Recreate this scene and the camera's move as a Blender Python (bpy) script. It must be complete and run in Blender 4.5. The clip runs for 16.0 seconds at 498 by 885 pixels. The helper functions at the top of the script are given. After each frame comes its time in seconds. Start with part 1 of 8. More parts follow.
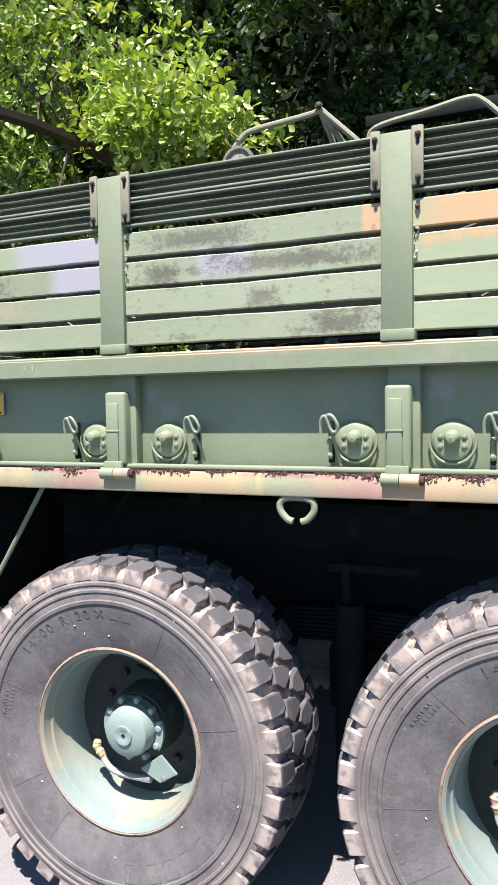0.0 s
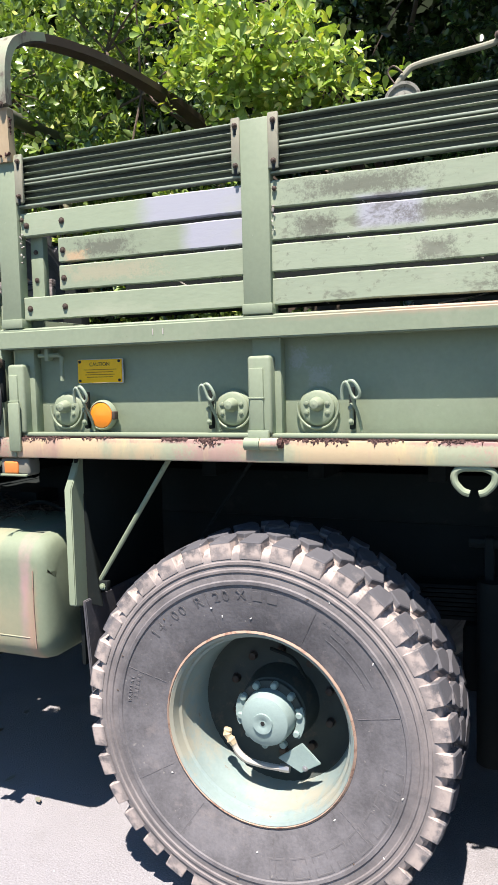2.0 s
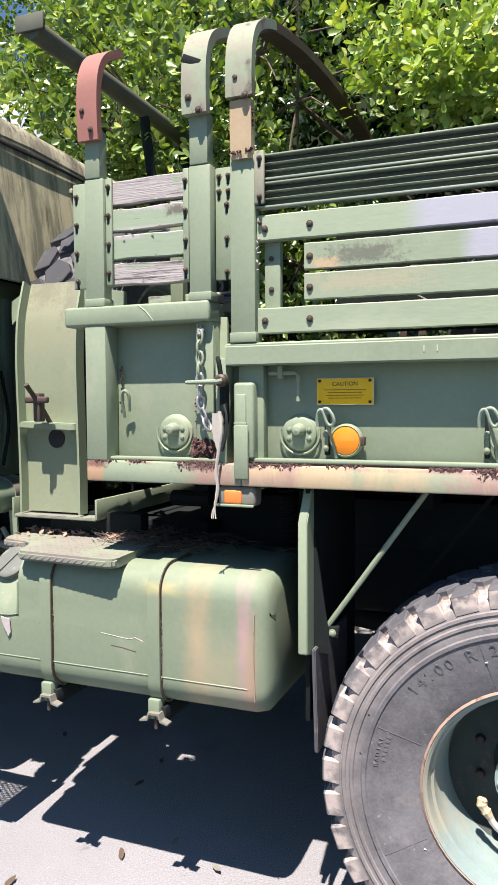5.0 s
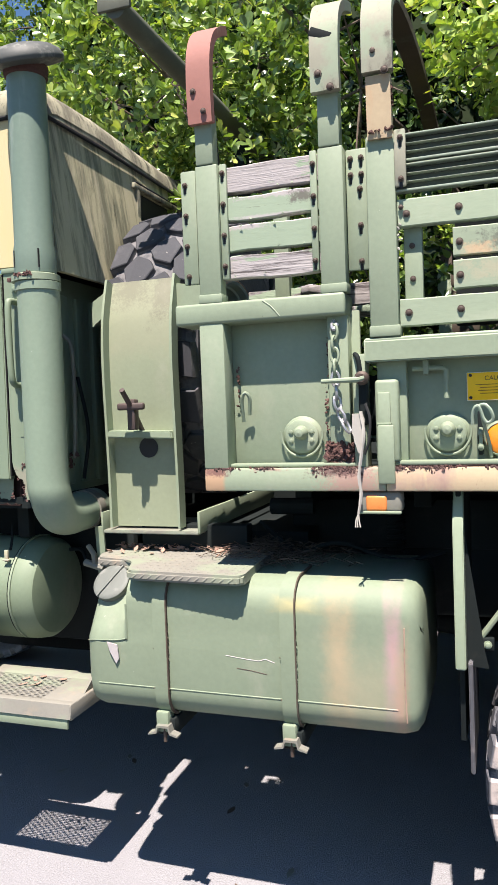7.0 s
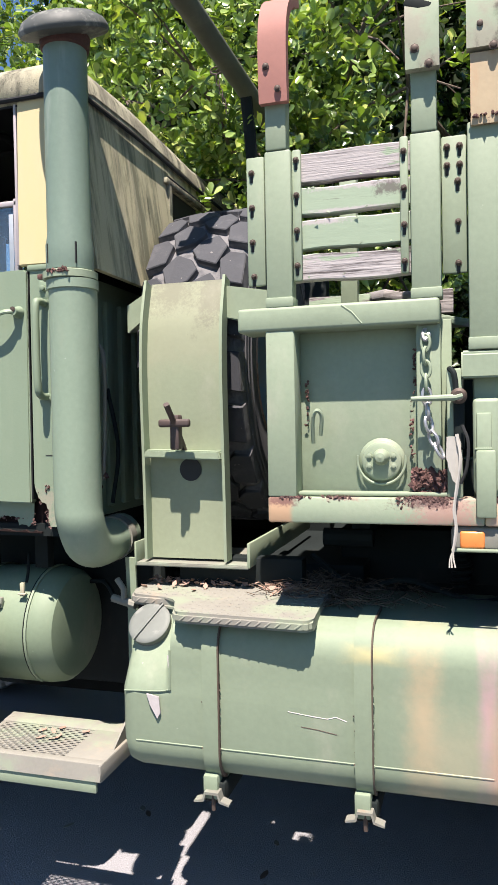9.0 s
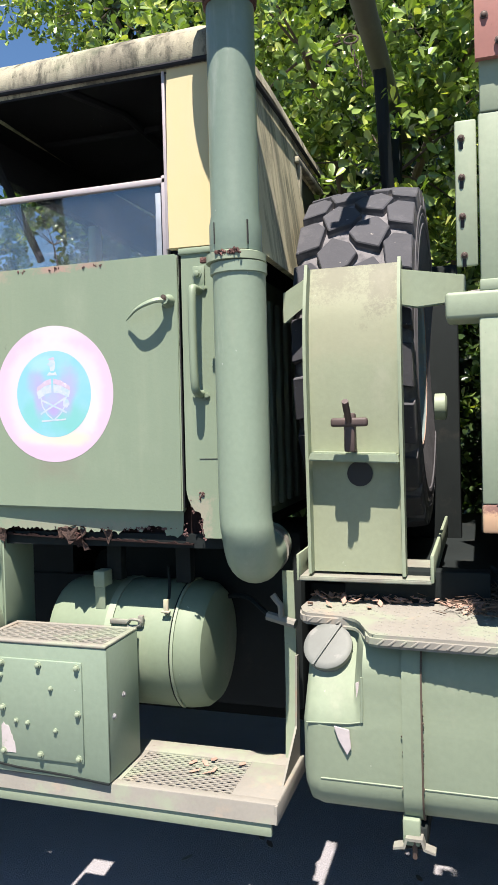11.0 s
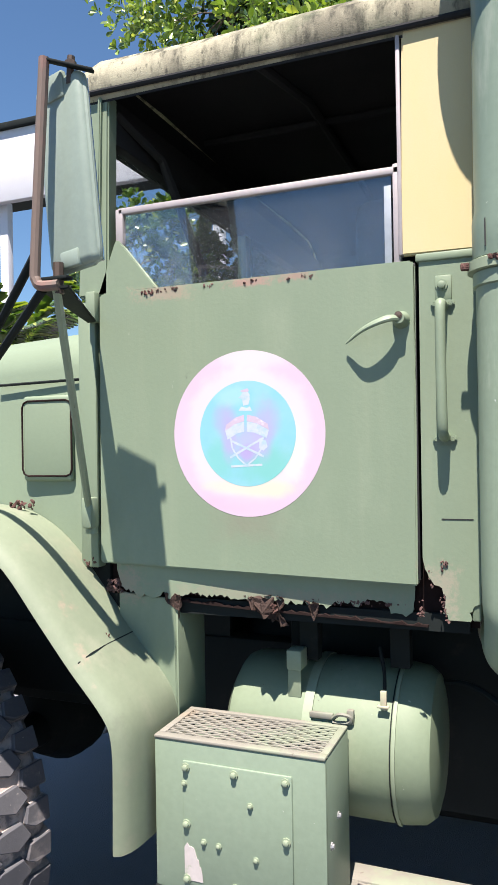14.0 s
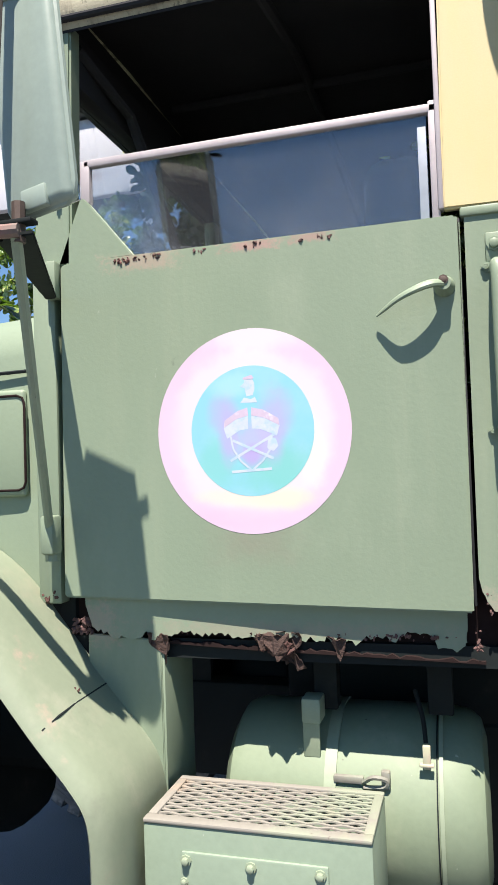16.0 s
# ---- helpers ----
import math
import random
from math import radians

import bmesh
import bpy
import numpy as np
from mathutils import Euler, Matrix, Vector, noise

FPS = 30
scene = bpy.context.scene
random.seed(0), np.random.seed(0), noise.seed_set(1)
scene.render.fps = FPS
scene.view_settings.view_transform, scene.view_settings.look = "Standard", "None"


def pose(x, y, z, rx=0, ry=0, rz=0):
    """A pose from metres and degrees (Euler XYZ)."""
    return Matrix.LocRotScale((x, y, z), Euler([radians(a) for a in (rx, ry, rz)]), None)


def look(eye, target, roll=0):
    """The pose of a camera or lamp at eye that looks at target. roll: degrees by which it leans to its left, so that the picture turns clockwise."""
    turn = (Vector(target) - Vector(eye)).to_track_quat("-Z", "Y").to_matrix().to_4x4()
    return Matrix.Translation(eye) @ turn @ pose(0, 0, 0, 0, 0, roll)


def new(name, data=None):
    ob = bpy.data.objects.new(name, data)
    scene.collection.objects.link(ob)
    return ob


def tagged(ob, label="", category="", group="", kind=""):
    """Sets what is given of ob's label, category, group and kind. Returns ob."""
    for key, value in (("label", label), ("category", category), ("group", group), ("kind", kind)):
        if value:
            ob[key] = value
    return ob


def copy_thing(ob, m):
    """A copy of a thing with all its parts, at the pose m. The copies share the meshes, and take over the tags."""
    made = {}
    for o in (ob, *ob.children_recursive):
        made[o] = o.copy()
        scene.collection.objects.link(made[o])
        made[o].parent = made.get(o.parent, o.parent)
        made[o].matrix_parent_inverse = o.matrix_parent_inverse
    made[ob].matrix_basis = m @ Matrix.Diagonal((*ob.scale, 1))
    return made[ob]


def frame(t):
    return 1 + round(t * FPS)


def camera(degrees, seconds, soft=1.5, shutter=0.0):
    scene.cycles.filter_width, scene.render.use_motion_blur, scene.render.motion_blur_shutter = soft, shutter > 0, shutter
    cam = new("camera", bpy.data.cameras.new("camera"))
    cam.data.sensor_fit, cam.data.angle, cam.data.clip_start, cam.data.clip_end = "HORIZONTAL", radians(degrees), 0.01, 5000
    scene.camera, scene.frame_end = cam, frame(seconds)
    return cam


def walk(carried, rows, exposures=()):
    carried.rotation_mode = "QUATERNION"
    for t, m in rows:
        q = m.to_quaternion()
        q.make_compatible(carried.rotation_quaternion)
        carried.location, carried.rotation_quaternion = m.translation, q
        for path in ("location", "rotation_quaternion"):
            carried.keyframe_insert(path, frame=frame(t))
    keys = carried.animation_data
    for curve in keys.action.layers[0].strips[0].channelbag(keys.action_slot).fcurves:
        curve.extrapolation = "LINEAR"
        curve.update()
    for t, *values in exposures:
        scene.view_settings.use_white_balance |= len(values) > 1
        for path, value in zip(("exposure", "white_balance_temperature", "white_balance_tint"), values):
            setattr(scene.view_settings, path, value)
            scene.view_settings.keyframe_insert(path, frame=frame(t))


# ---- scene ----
cam = camera(36.9, 16.0, 1.0)
PATH = [
    (0, (-0.049, -0.003, 1.683), (-0.828, 1.836, 1.578), -1.0),
    (0.5, (-0.161, -0.06, 1.678), (-0.947, 1.775, 1.556), -1.0),
    (1, (-0.278, -0.059, 1.667), (-1.05, 1.781, 1.526), -1.1),
    (1.5, (-0.418, 0.002, 1.655), (-1.186, 1.842, 1.497), -1.4),
    (2, (-0.561, -0.023, 1.657), (-1.316, 1.821, 1.489), -1.4),
    (2.5, (-0.771, -0.098, 1.655), (-1.509, 1.753, 1.489), -1.6),
    (3, (-0.906, -0.13, 1.66), (-1.643, 1.722, 1.498), -1.3),
    (3.5, (-0.997, -0.047, 1.657), (-1.734, 1.807, 1.51), -0.9),
    (4, (-1.096, 0.013, 1.654), (-1.836, 1.867, 1.526), -0.5),
    (4.5, (-1.246, -0.025, 1.656), (-1.98, 1.832, 1.544), -0.2),
    (5, (-1.383, -0.073, 1.661), (-2.119, 1.784, 1.558), -0.3),
    (7.3, (-1.961, -0.088, 1.663), (-2.593, 1.807, 1.565), -2.2),
    (7.5, (-1.986, -0.081, 1.668), (-2.603, 1.819, 1.566), -2.0),
    (8, (-2.047, 0.023, 1.662), (-2.63, 1.935, 1.573), -1.6),
    (8.5, (-2.119, 0.112, 1.668), (-2.686, 2.029, 1.6), -1.2),
    (9, (-2.251, 0.102, 1.676), (-2.826, 2.017, 1.624), -1.1),
    (9.5, (-2.396, 0.068, 1.683), (-3.001, 1.974, 1.643), -1.3),
    (10, (-2.51, 0.111, 1.691), (-3.119, 2.015, 1.635), -1.6),
    (10.2, (-2.557, 0.137, 1.68), (-3.152, 2.046, 1.632), -1.5),
    (12.3, (-2.979, 0.337, 1.698), (-3.59, 2.24, 1.649), -1.8),
    (12.5, (-2.98, 0.401, 1.705), (-3.633, 2.291, 1.645), -1.9),
    (13, (-3.032, 0.472, 1.712), (-3.805, 2.314, 1.621), -2.0),
    (13.5, (-3.183, 0.479, 1.732), (-3.973, 2.314, 1.647), -1.8),
    (14, (-3.308, 0.451, 1.757), (-4.045, 2.31, 1.766), -1.0),
    (14.5, (-3.346, 0.52, 1.766), (-4.03, 2.398, 1.858), -0.8),
    (15, (-3.349, 0.666, 1.742), (-3.999, 2.554, 1.855), -1.2),
    (15.5, (-3.427, 0.728, 1.712), (-4.036, 2.631, 1.807), -1.7),
    (16, (-3.582, 0.726, 1.703), (-4.134, 2.647, 1.786), -2.0),
]
walk(cam, [(t, look(eye, target, roll)) for t, eye, target, roll in PATH], [(0.0, 1.08), (5.2, 1.08), (8.5, 1.20), (16.0, 1.17)])

# ---- daylight: high sun in front of the truck's side, clear sky ----
TO_SUN = Vector((0.13, -1.0, 2.36)).normalized()
world = bpy.data.worlds.new("sky")
scene.world = world
world.use_nodes = True
wn = world.node_tree.nodes
sky = wn.new("ShaderNodeTexSky")
sky.sky_type, sky.sun_disc = "NISHITA", False
sky.sun_elevation, sky.sun_rotation = math.asin(TO_SUN.z), math.pi
sky.altitude, sky.air_density, sky.dust_density = 10, 1.0, 0.0
sky.ozone_density = 2.5
wn["Background"].inputs["Strength"].default_value = 0.057
clear = wn.new("ShaderNodeMix")
clear.data_type, clear.blend_type = "RGBA", "MULTIPLY"
clear.inputs[0].default_value, clear.inputs[7].default_value = 1.0, (0.90, 1.06, 1.18, 1.0)
world.node_tree.links.new(sky.outputs[0], clear.inputs[6])
world.node_tree.links.new(clear.outputs[2], wn["Background"].inputs["Color"])
sun = bpy.data.lights.new("sun", "SUN")
sun.energy, sun.angle, sun.color = 5.6, radians(0.53), (1.0, 0.895, 0.82)
new("sun", sun).matrix_world = look(TO_SUN * 30, (0, 0, 0))


# ---- materials ----
class Nodes:
    """Small helper round one material's node tree."""

    def __init__(self, name):
        self.m = bpy.data.materials.new(name)
        self.m.use_nodes = True
        self.t = self.m.node_tree
        self.b = self.t.nodes["Principled BSDF"]
        geo = self.t.nodes.new("ShaderNodeNewGeometry")
        self.pos = geo.outputs["Position"]
        self.island = geo.outputs["Random Per Island"]

    def add(self, kind, **inputs):
        n = self.t.nodes.new(kind)
        for k, v in inputs.items():
            self.put(v, n.inputs[int(k[1:]) if k[0] == "i" and k[1:].isdigit() else k.replace("_", " ")])
        return n

    def put(self, v, socket):
        if isinstance(v, bpy.types.NodeSocket):
            self.t.links.new(v, socket)
        else:
            socket.default_value = v

    def math(self, op, a, b=0.0, c=0.0):
        n = self.add("ShaderNodeMath", i0=a, i1=b, i2=c)
        n.operation = op
        return n.outputs[0]

    def vec(self, op, a, b=(0, 0, 0)):
        n = self.add("ShaderNodeVectorMath", i0=a, i1=b)
        n.operation = op
        return n.outputs[0]

    def noise(self, scale, detail=4.0, rough=0.55, stretch=(1, 1, 1), shift=(0, 0, 0)):
        p = self.vec("ADD", self.vec("MULTIPLY", self.pos, stretch), shift)
        return self.add("ShaderNodeTexNoise", Vector=p, Scale=scale, Detail=detail, Roughness=rough).outputs["Fac"]

    def step(self, v, lo, hi):
        n = self.add("ShaderNodeMapRange", Value=v, i1=lo, i2=hi)
        n.interpolation_type = "SMOOTHSTEP"
        return n.outputs[0]

    def mix(self, fac, a, b, how="MIX"):
        n = self.t.nodes.new("ShaderNodeMix")
        n.data_type, n.blend_type = "RGBA", how
        self.put(fac, n.inputs[0])
        for v, s in ((a, n.inputs[6]), (b, n.inputs[7])):
            self.put((*v, 1.0) if isinstance(v, tuple) and len(v) == 3 else v, s)
        return n.outputs[2]

    def bump(self, height, strength, distance):
        n = self.add("ShaderNodeBump", Height=height, Strength=strength, Distance=distance)
        self.put(n.outputs[0], self.b.inputs["Normal"])


def surface(name, colour, rough=0.6, metal=0.0, vary=0.16, scale=3.0, grain=70.0, grain_amount=0.1, bump=0.15, bump_size=0.002,
            stains=(), patches=(), stretch=(1, 1, 1), by_piece=0.0, spec=0.4):
    """A weathered surface. stains: (colour, scale, from, to, stretch, strength); patches: (centre, half size, colour, ragged, strength)."""
    s = Nodes(name)
    big = s.noise(scale, 5.0, 0.6, stretch)
    fine = s.noise(grain, 3.0, 0.6, stretch, (3.1, 7.7, 1.3))
    gain = s.math("ADD", s.math("MULTIPLY_ADD", big, 2 * vary, 1 - vary), s.math("MULTIPLY_ADD", fine, 2 * grain_amount, -grain_amount))
    if by_piece:
        rnd = s.t.nodes.new("ShaderNodeObjectInfo").outputs["Random"]
        gain = s.math("MULTIPLY", gain, s.math("MULTIPLY_ADD", rnd, 2 * by_piece, 1 - by_piece))
    col = s.mix(1.0, colour, s.add("ShaderNodeCombineColor", i0=gain, i1=gain, i2=gain).outputs[0], "MULTIPLY")
    k = 0
    for centre, half, pc, ragged, strength in patches:
        k += 1
        d = s.vec("ABSOLUTE", s.vec("DIVIDE", s.vec("SUBTRACT", s.pos, centre), half))
        x = s.add("ShaderNodeSeparateXYZ", Vector=d).outputs
        far = s.math("MAXIMUM", x[0], s.math("MAXIMUM", x[1], x[2]))
        n = s.noise(14.0 + 5 * k, 6.0, 0.7, (1, 1, 1), (k * 3.7, 0, k))
        far = s.math("ADD", far, s.math("MULTIPLY_ADD", n, 2 * ragged, -ragged))
        if ragged > 0.5:
            far = s.math("ADD", far, s.math("MULTIPLY_ADD", s.noise(125.0, 6.0, 0.78, (1, 1, 1), (0, k, 0)), 2.6, -1.25))
        mask = s.math("MULTIPLY", s.math("SUBTRACT", 1.0, s.step(far, 0.35 if ragged > 0.5 else 0.6 if ragged > 0 else -0.2, 1.15 if ragged > 0.5 else 1.08)), strength)
        col = s.mix(mask, col, pc)
    roughness = s.math("MULTIPLY_ADD", fine, 0.16, rough - 0.08)
    for sc, sscale, lo, hi, sst, strength in stains:
        k += 1
        n = s.noise(sscale, 7.0, 0.68, sst, (k * 5.3, k * 1.7, k * 2.9))
        mask = s.math("MULTIPLY", s.step(n, lo, hi), strength)
        col = s.mix(mask, col, sc)
        roughness = s.math("ADD", roughness, s.math("MULTIPLY", mask, 0.15))
    s.put(col, s.b.inputs["Base Color"])
    s.put(roughness, s.b.inputs["Roughness"])
    s.b.inputs["Metallic"].default_value = metal
    s.b.inputs["Specular IOR Level"].default_value = spec
    if bump:
        s.bump(s.math("ADD", fine, s.math("MULTIPLY", big, 0.6)), bump, bump_size)
    return s.m


GREEN = (0.242, 0.292, 0.203)
SPOT = ((0.42, 0.46, 0.36), 26.0, 0.69, 0.73, (1, 1, 1), 0.8)
DUST = ((0.42, 0.40, 0.32), 5.0, 0.52, 0.8, (1, 1, 0.6), 0.35)
RUST = (0.085, 0.043, 0.036)
PIT = ((0.085, 0.075, 0.06), 46.0, 0.70, 0.73, (1, 1, 1), 0.75)
paint = surface("faded_green_paint", GREEN, 0.55, stains=(DUST, SPOT, PIT, ((0.12, 0.15, 0.11), 9, 0.62, 0.8, (1, 1, 0.25), 0.35)))
paint_cab = surface("green_cab_paint", (0.200, 0.256, 0.178), 0.5, vary=0.12, scale=1.6, grain=110, grain_amount=0.05,
                    stains=(((0.36, 0.40, 0.30), 2.2, 0.56, 0.8, (1, 1, 0.4), 0.3), ((0.10, 0.12, 0.09), 17.0, 0.72, 0.76, (1, 1, 0.5), 0.6),
                            ((0.30, 0.34, 0.27), 31.0, 0.71, 0.74, (1, 1, 1), 0.7), ((0.27, 0.31, 0.22), 5.0, 0.5, 0.8, (1.6, 1, 0.12), 0.4)),
                    patches=(((-4.21, 2.14, 2.15), (0.09, 0.1, 0.022), (0.37, 0.26, 0.21), 0.95, 0.55), ((-3.97, 2.14, 2.155), (0.06, 0.1, 0.012), (0.36, 0.22, 0.19), 0.95, 0.8),
                             ((-3.85, 2.14, 2.157), (0.05, 0.1, 0.012), (0.33, 0.20, 0.17), 0.95, 0.7), ((-3.93, 2.14, 1.392), (0.34, 0.2, 0.02), (0.30, 0.24, 0.19), 0.9, 0.35), ((-3.98, 2.14, 1.57), (0.12, 0.1, 0.06), (0.22, 0.17, 0.14), -0.6, 0.35),
                             ((-3.53, 2.14, 1.42), (0.045, 0.1, 0.07), (0.40, 0.30, 0.25), 0.9, 0.4), ((-4.34, 2.14, 1.40), (0.06, 0.1, 0.05), (0.34, 0.26, 0.21), 0.9, 0.6)))
box_paint = surface("blue_tinged_green_paint", (0.205, 0.265, 0.195), 0.5, vary=0.1, scale=2.5, stains=(DUST, SPOT, ((0.46, 0.48, 0.42), 60, 0.70, 0.73, (1, 1, 1), 0.7)))
paint_tank = surface("green_tank_paint", (0.205, 0.25, 0.172), 0.68, vary=0.1, scale=2.0, stains=(DUST, SPOT),
                     patches=(((-2.222, 2.0, 0.93), (0.034, 0.4, 0.27), (0.47, 0.27, 0.31), -0.5, 0.8), ((-2.202, 2.0, 0.80), (0.03, 0.4, 0.26), (0.42, 0.26, 0.19), -0.5, 0.8),
                              ((-2.375, 2.0, 0.92), (0.06, 0.4, 0.34), (0.47, 0.33, 0.20), -0.5, 0.65), ((-2.30, 2.0, 0.82), (0.16, 0.4, 0.2), (0.42, 0.36, 0.24), -0.3, 0.55),
                              ((-2.50, 2.0, 1.08), (0.09, 0.4, 0.03), (0.50, 0.42, 0.2), -0.3, 0.7)))
SHADES = (0.40, 0.40, 0.50)
ORANGE = (0.60, 0.38, 0.22)
slat_paint = surface("weathered_slat_paint", (0.28, 0.335, 0.235), 0.62, by_piece=0.08, grain=120, stretch=(0.25, 1, 1), stains=(((0.40, 0.43, 0.32), 7, 0.5, 0.7, (0.4, 1, 1), 0.5),),
                     patches=(((-1.55, 2.0, 2.18), (0.20, 0.2, 0.06), SHADES, 0.12, 0.8), ((-1.47, 2.0, 2.09), (0.13, 0.2, 0.06), SHADES, 0.12, 0.8),
                              ((-1.86, 2.0, 2.08), (0.12, 0.2, 0.03), (0.085, 0.08, 0.068), 0.95, 0.65), ((-1.97, 2.0, 2.06), (0.05, 0.2, 0.02), ORANGE, 0.6, 0.6),
                              ((-1.85, 2.0, 2.005), (0.2, 0.2, 0.03), (0.42, 0.36, 0.25), 0.9, 0.5)))
slat_mould = surface("mould_stained_slat_paint", (0.30, 0.355, 0.258), 0.68, by_piece=0.05, grain=120, stretch=(0.25, 1, 1),
                     patches=(((-0.53, 2.0, 2.18), (0.03, 0.2, 0.06), ORANGE, 0.15, 0.8), ((-0.97, 2.0, 2.1), (0.10, 0.2, 0.05), SHADES, 0.15, 0.75),
                              ((-0.75, 2.0, 2.085), (0.26, 0.2, 0.028), (0.085, 0.08, 0.068), 0.95, 0.7), ((-1.05, 2.0, 2.175), (0.2, 0.2, 0.03), (0.085, 0.08, 0.068), 1.05, 0.65),
                              ((-0.62, 2.0, 1.9), (0.10, 0.2, 0.03), (0.085, 0.08, 0.068), 0.95, 0.7), ((-1.18, 2.0, 2.075), (0.07, 0.2, 0.035), (0.085, 0.08, 0.068), 0.95, 0.7),
                              ((-0.85, 2.0, 1.985), (0.06, 0.2, 0.035), (0.085, 0.08, 0.068), 0.95, 0.65)),
                     stains=(((0.09, 0.085, 0.07), 8.0, 0.56, 0.64, (0.6, 1, 1.2), 0.55), ((0.12, 0.115, 0.09), 40.0, 0.56, 0.68, (0.7, 1, 1), 0.55), ((0.44, 0.45, 0.37), 5, 0.5, 0.75, (0.4, 1, 1), 0.5)))
slat_orange = surface("sun_bleached_orange_slat_paint", (0.33, 0.40, 0.27), 0.62, by_piece=0.05, stretch=(0.25, 1, 1),
                      patches=(((0.0, 2.0, 2.19), (0.45, 0.2, 0.07), ORANGE, 0.1, 0.9), ((-0.2, 2.0, 2.115), (0.3, 0.2, 0.03), ORANGE, 1.1, 0.7)),
                      stains=(((0.10, 0.11, 0.09), 15.0, 0.66, 0.74, (0.7, 1, 1), 0.7),))
# Groove shade deepens this dark green; lip_paint is pale like sun-caught edges.
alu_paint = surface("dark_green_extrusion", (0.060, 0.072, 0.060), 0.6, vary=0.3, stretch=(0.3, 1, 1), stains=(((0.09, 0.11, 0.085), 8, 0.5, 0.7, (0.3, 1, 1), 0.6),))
lip_paint = surface("sunlit_slat_lip_paint", (0.27, 0.32, 0.25), 0.45, vary=0.25, scale=6, stretch=(0.4, 1, 1), stains=(((0.10, 0.12, 0.09), 12, 0.55, 0.7, (0.3, 1, 1), 0.6),))
rail_rust = surface("rust_bloomed_rail_paint", (0.36, 0.39, 0.27), 0.65, vary=0.1,
                    stains=(((0.56, 0.43, 0.27), 2.6, 0.40, 0.56, (1, 1, 0.4), 0.85), ((0.50, 0.32, 0.29), 4.5, 0.50, 0.64, (1, 1, 0.4), 0.85), ((0.58, 0.50, 0.27), 7.5, 0.57, 0.68, (1, 1, 0.2), 0.75),
                            ((0.36, 0.42, 0.27), 3.3, 0.58, 0.66, (1, 1, 0.3), 0.7), ((0.30, 0.14, 0.12), 22, 0.62, 0.72, (1, 1, 0.5), 0.7)),
                    patches=(((-0.8, 2.0, 1.478), (2.1, 0.3, 0.012), (0.34, 0.20, 0.19), 0.9, 0.9), ((-1.5, 2.0, 1.44), (0.14, 0.3, 0.05), (0.46, 0.26, 0.24), 0.9, 0.7), ((-0.5, 2.0, 1.44), (0.25, 0.3, 0.05), (0.50, 0.27, 0.25), 0.9, 0.7), ((-2.1, 2.0, 1.45), (0.12, 0.3, 0.05), (0.42, 0.24, 0.22), 0.9, 0.7), ((-2.33, 2.0, 1.45), (0.09, 0.3, 0.06), (0.36, 0.21, 0.17), 0.5, 0.85), ((-2.12, 2.0, 1.45), (0.12, 0.3, 0.05), (0.42, 0.27, 0.22), 0.6, 0.7)))
rail_front = surface("green_rail_paint_with_rust_bloom", (0.29, 0.345, 0.24), 0.6, vary=0.1, stains=(DUST, SPOT),
                     patches=(((-2.735, 2.0, 1.45), (0.038, 0.3, 0.06), (0.50, 0.30, 0.18), 0.35, 0.85), ((-2.73, 2.0, 1.475), (0.05, 0.3, 0.018), (0.16, 0.08, 0.07), 0.9, 0.9), ((-2.32, 2.0, 1.45), (0.10, 0.3, 0.06), (0.40, 0.24, 0.20), 0.55, 0.85), ((-2.36, 2.0, 1.475), (0.09, 0.3, 0.02), (0.12, 0.06, 0.055), 0.9, 0.9), ((-2.57, 2.0, 1.482), (0.05, 0.3, 0.01), (0.30, 0.18, 0.15), 0.9, 0.8)))
pink_rust = surface("pink_curling_rust", (0.105, 0.06, 0.054), 0.9, vary=0.4, scale=30, grain=160, grain_amount=0.25, bump=0.6, bump_size=0.004,
                    stains=(((0.33, 0.22, 0.19), 34, 0.58, 0.70, (1, 1, 1), 0.8), ((0.03, 0.02, 0.02), 45, 0.56, 0.68, (1, 1, 1), 0.8)))
# Very dark rust colour that also stands in for shade inside holes.
rust_shade = surface("rust_with_cavity_shade", (0.022, 0.014, 0.013), 0.95, vary=0.4, scale=30, spec=0.1)
scrap_rust = surface("brown_scrap_rust", (0.05, 0.031, 0.025), 0.9, vary=0.5, scale=30, grain=160, grain_amount=0.3, bump=0.8, bump_size=0.005, stains=(((0.12, 0.065, 0.045), 60, 0.55, 0.68, (1, 1, 1), 0.7),))
rust = surface("flaking_rust", RUST, 0.9, vary=0.5, scale=25, grain=160, grain_amount=0.3, bump=0.8, bump_size=0.006,
               stains=(((0.27, 0.14, 0.125), 24, 0.52, 0.66, (1, 1, 1), 0.7), ((0.03, 0.02, 0.02), 40, 0.55, 0.7, (1, 1, 1), 0.7)))
steel = surface("rusty_bolt_steel", (0.085, 0.062, 0.05), 0.6, 0.3, vary=0.4, scale=40, bump=0.3)
bolt_green = surface("painted_bolt", (0.30, 0.37, 0.28), 0.5, vary=0.2, scale=50)
galv = surface("galvanised_chain_steel", (0.42, 0.42, 0.43), 0.38, 0.7, vary=0.25, scale=60)
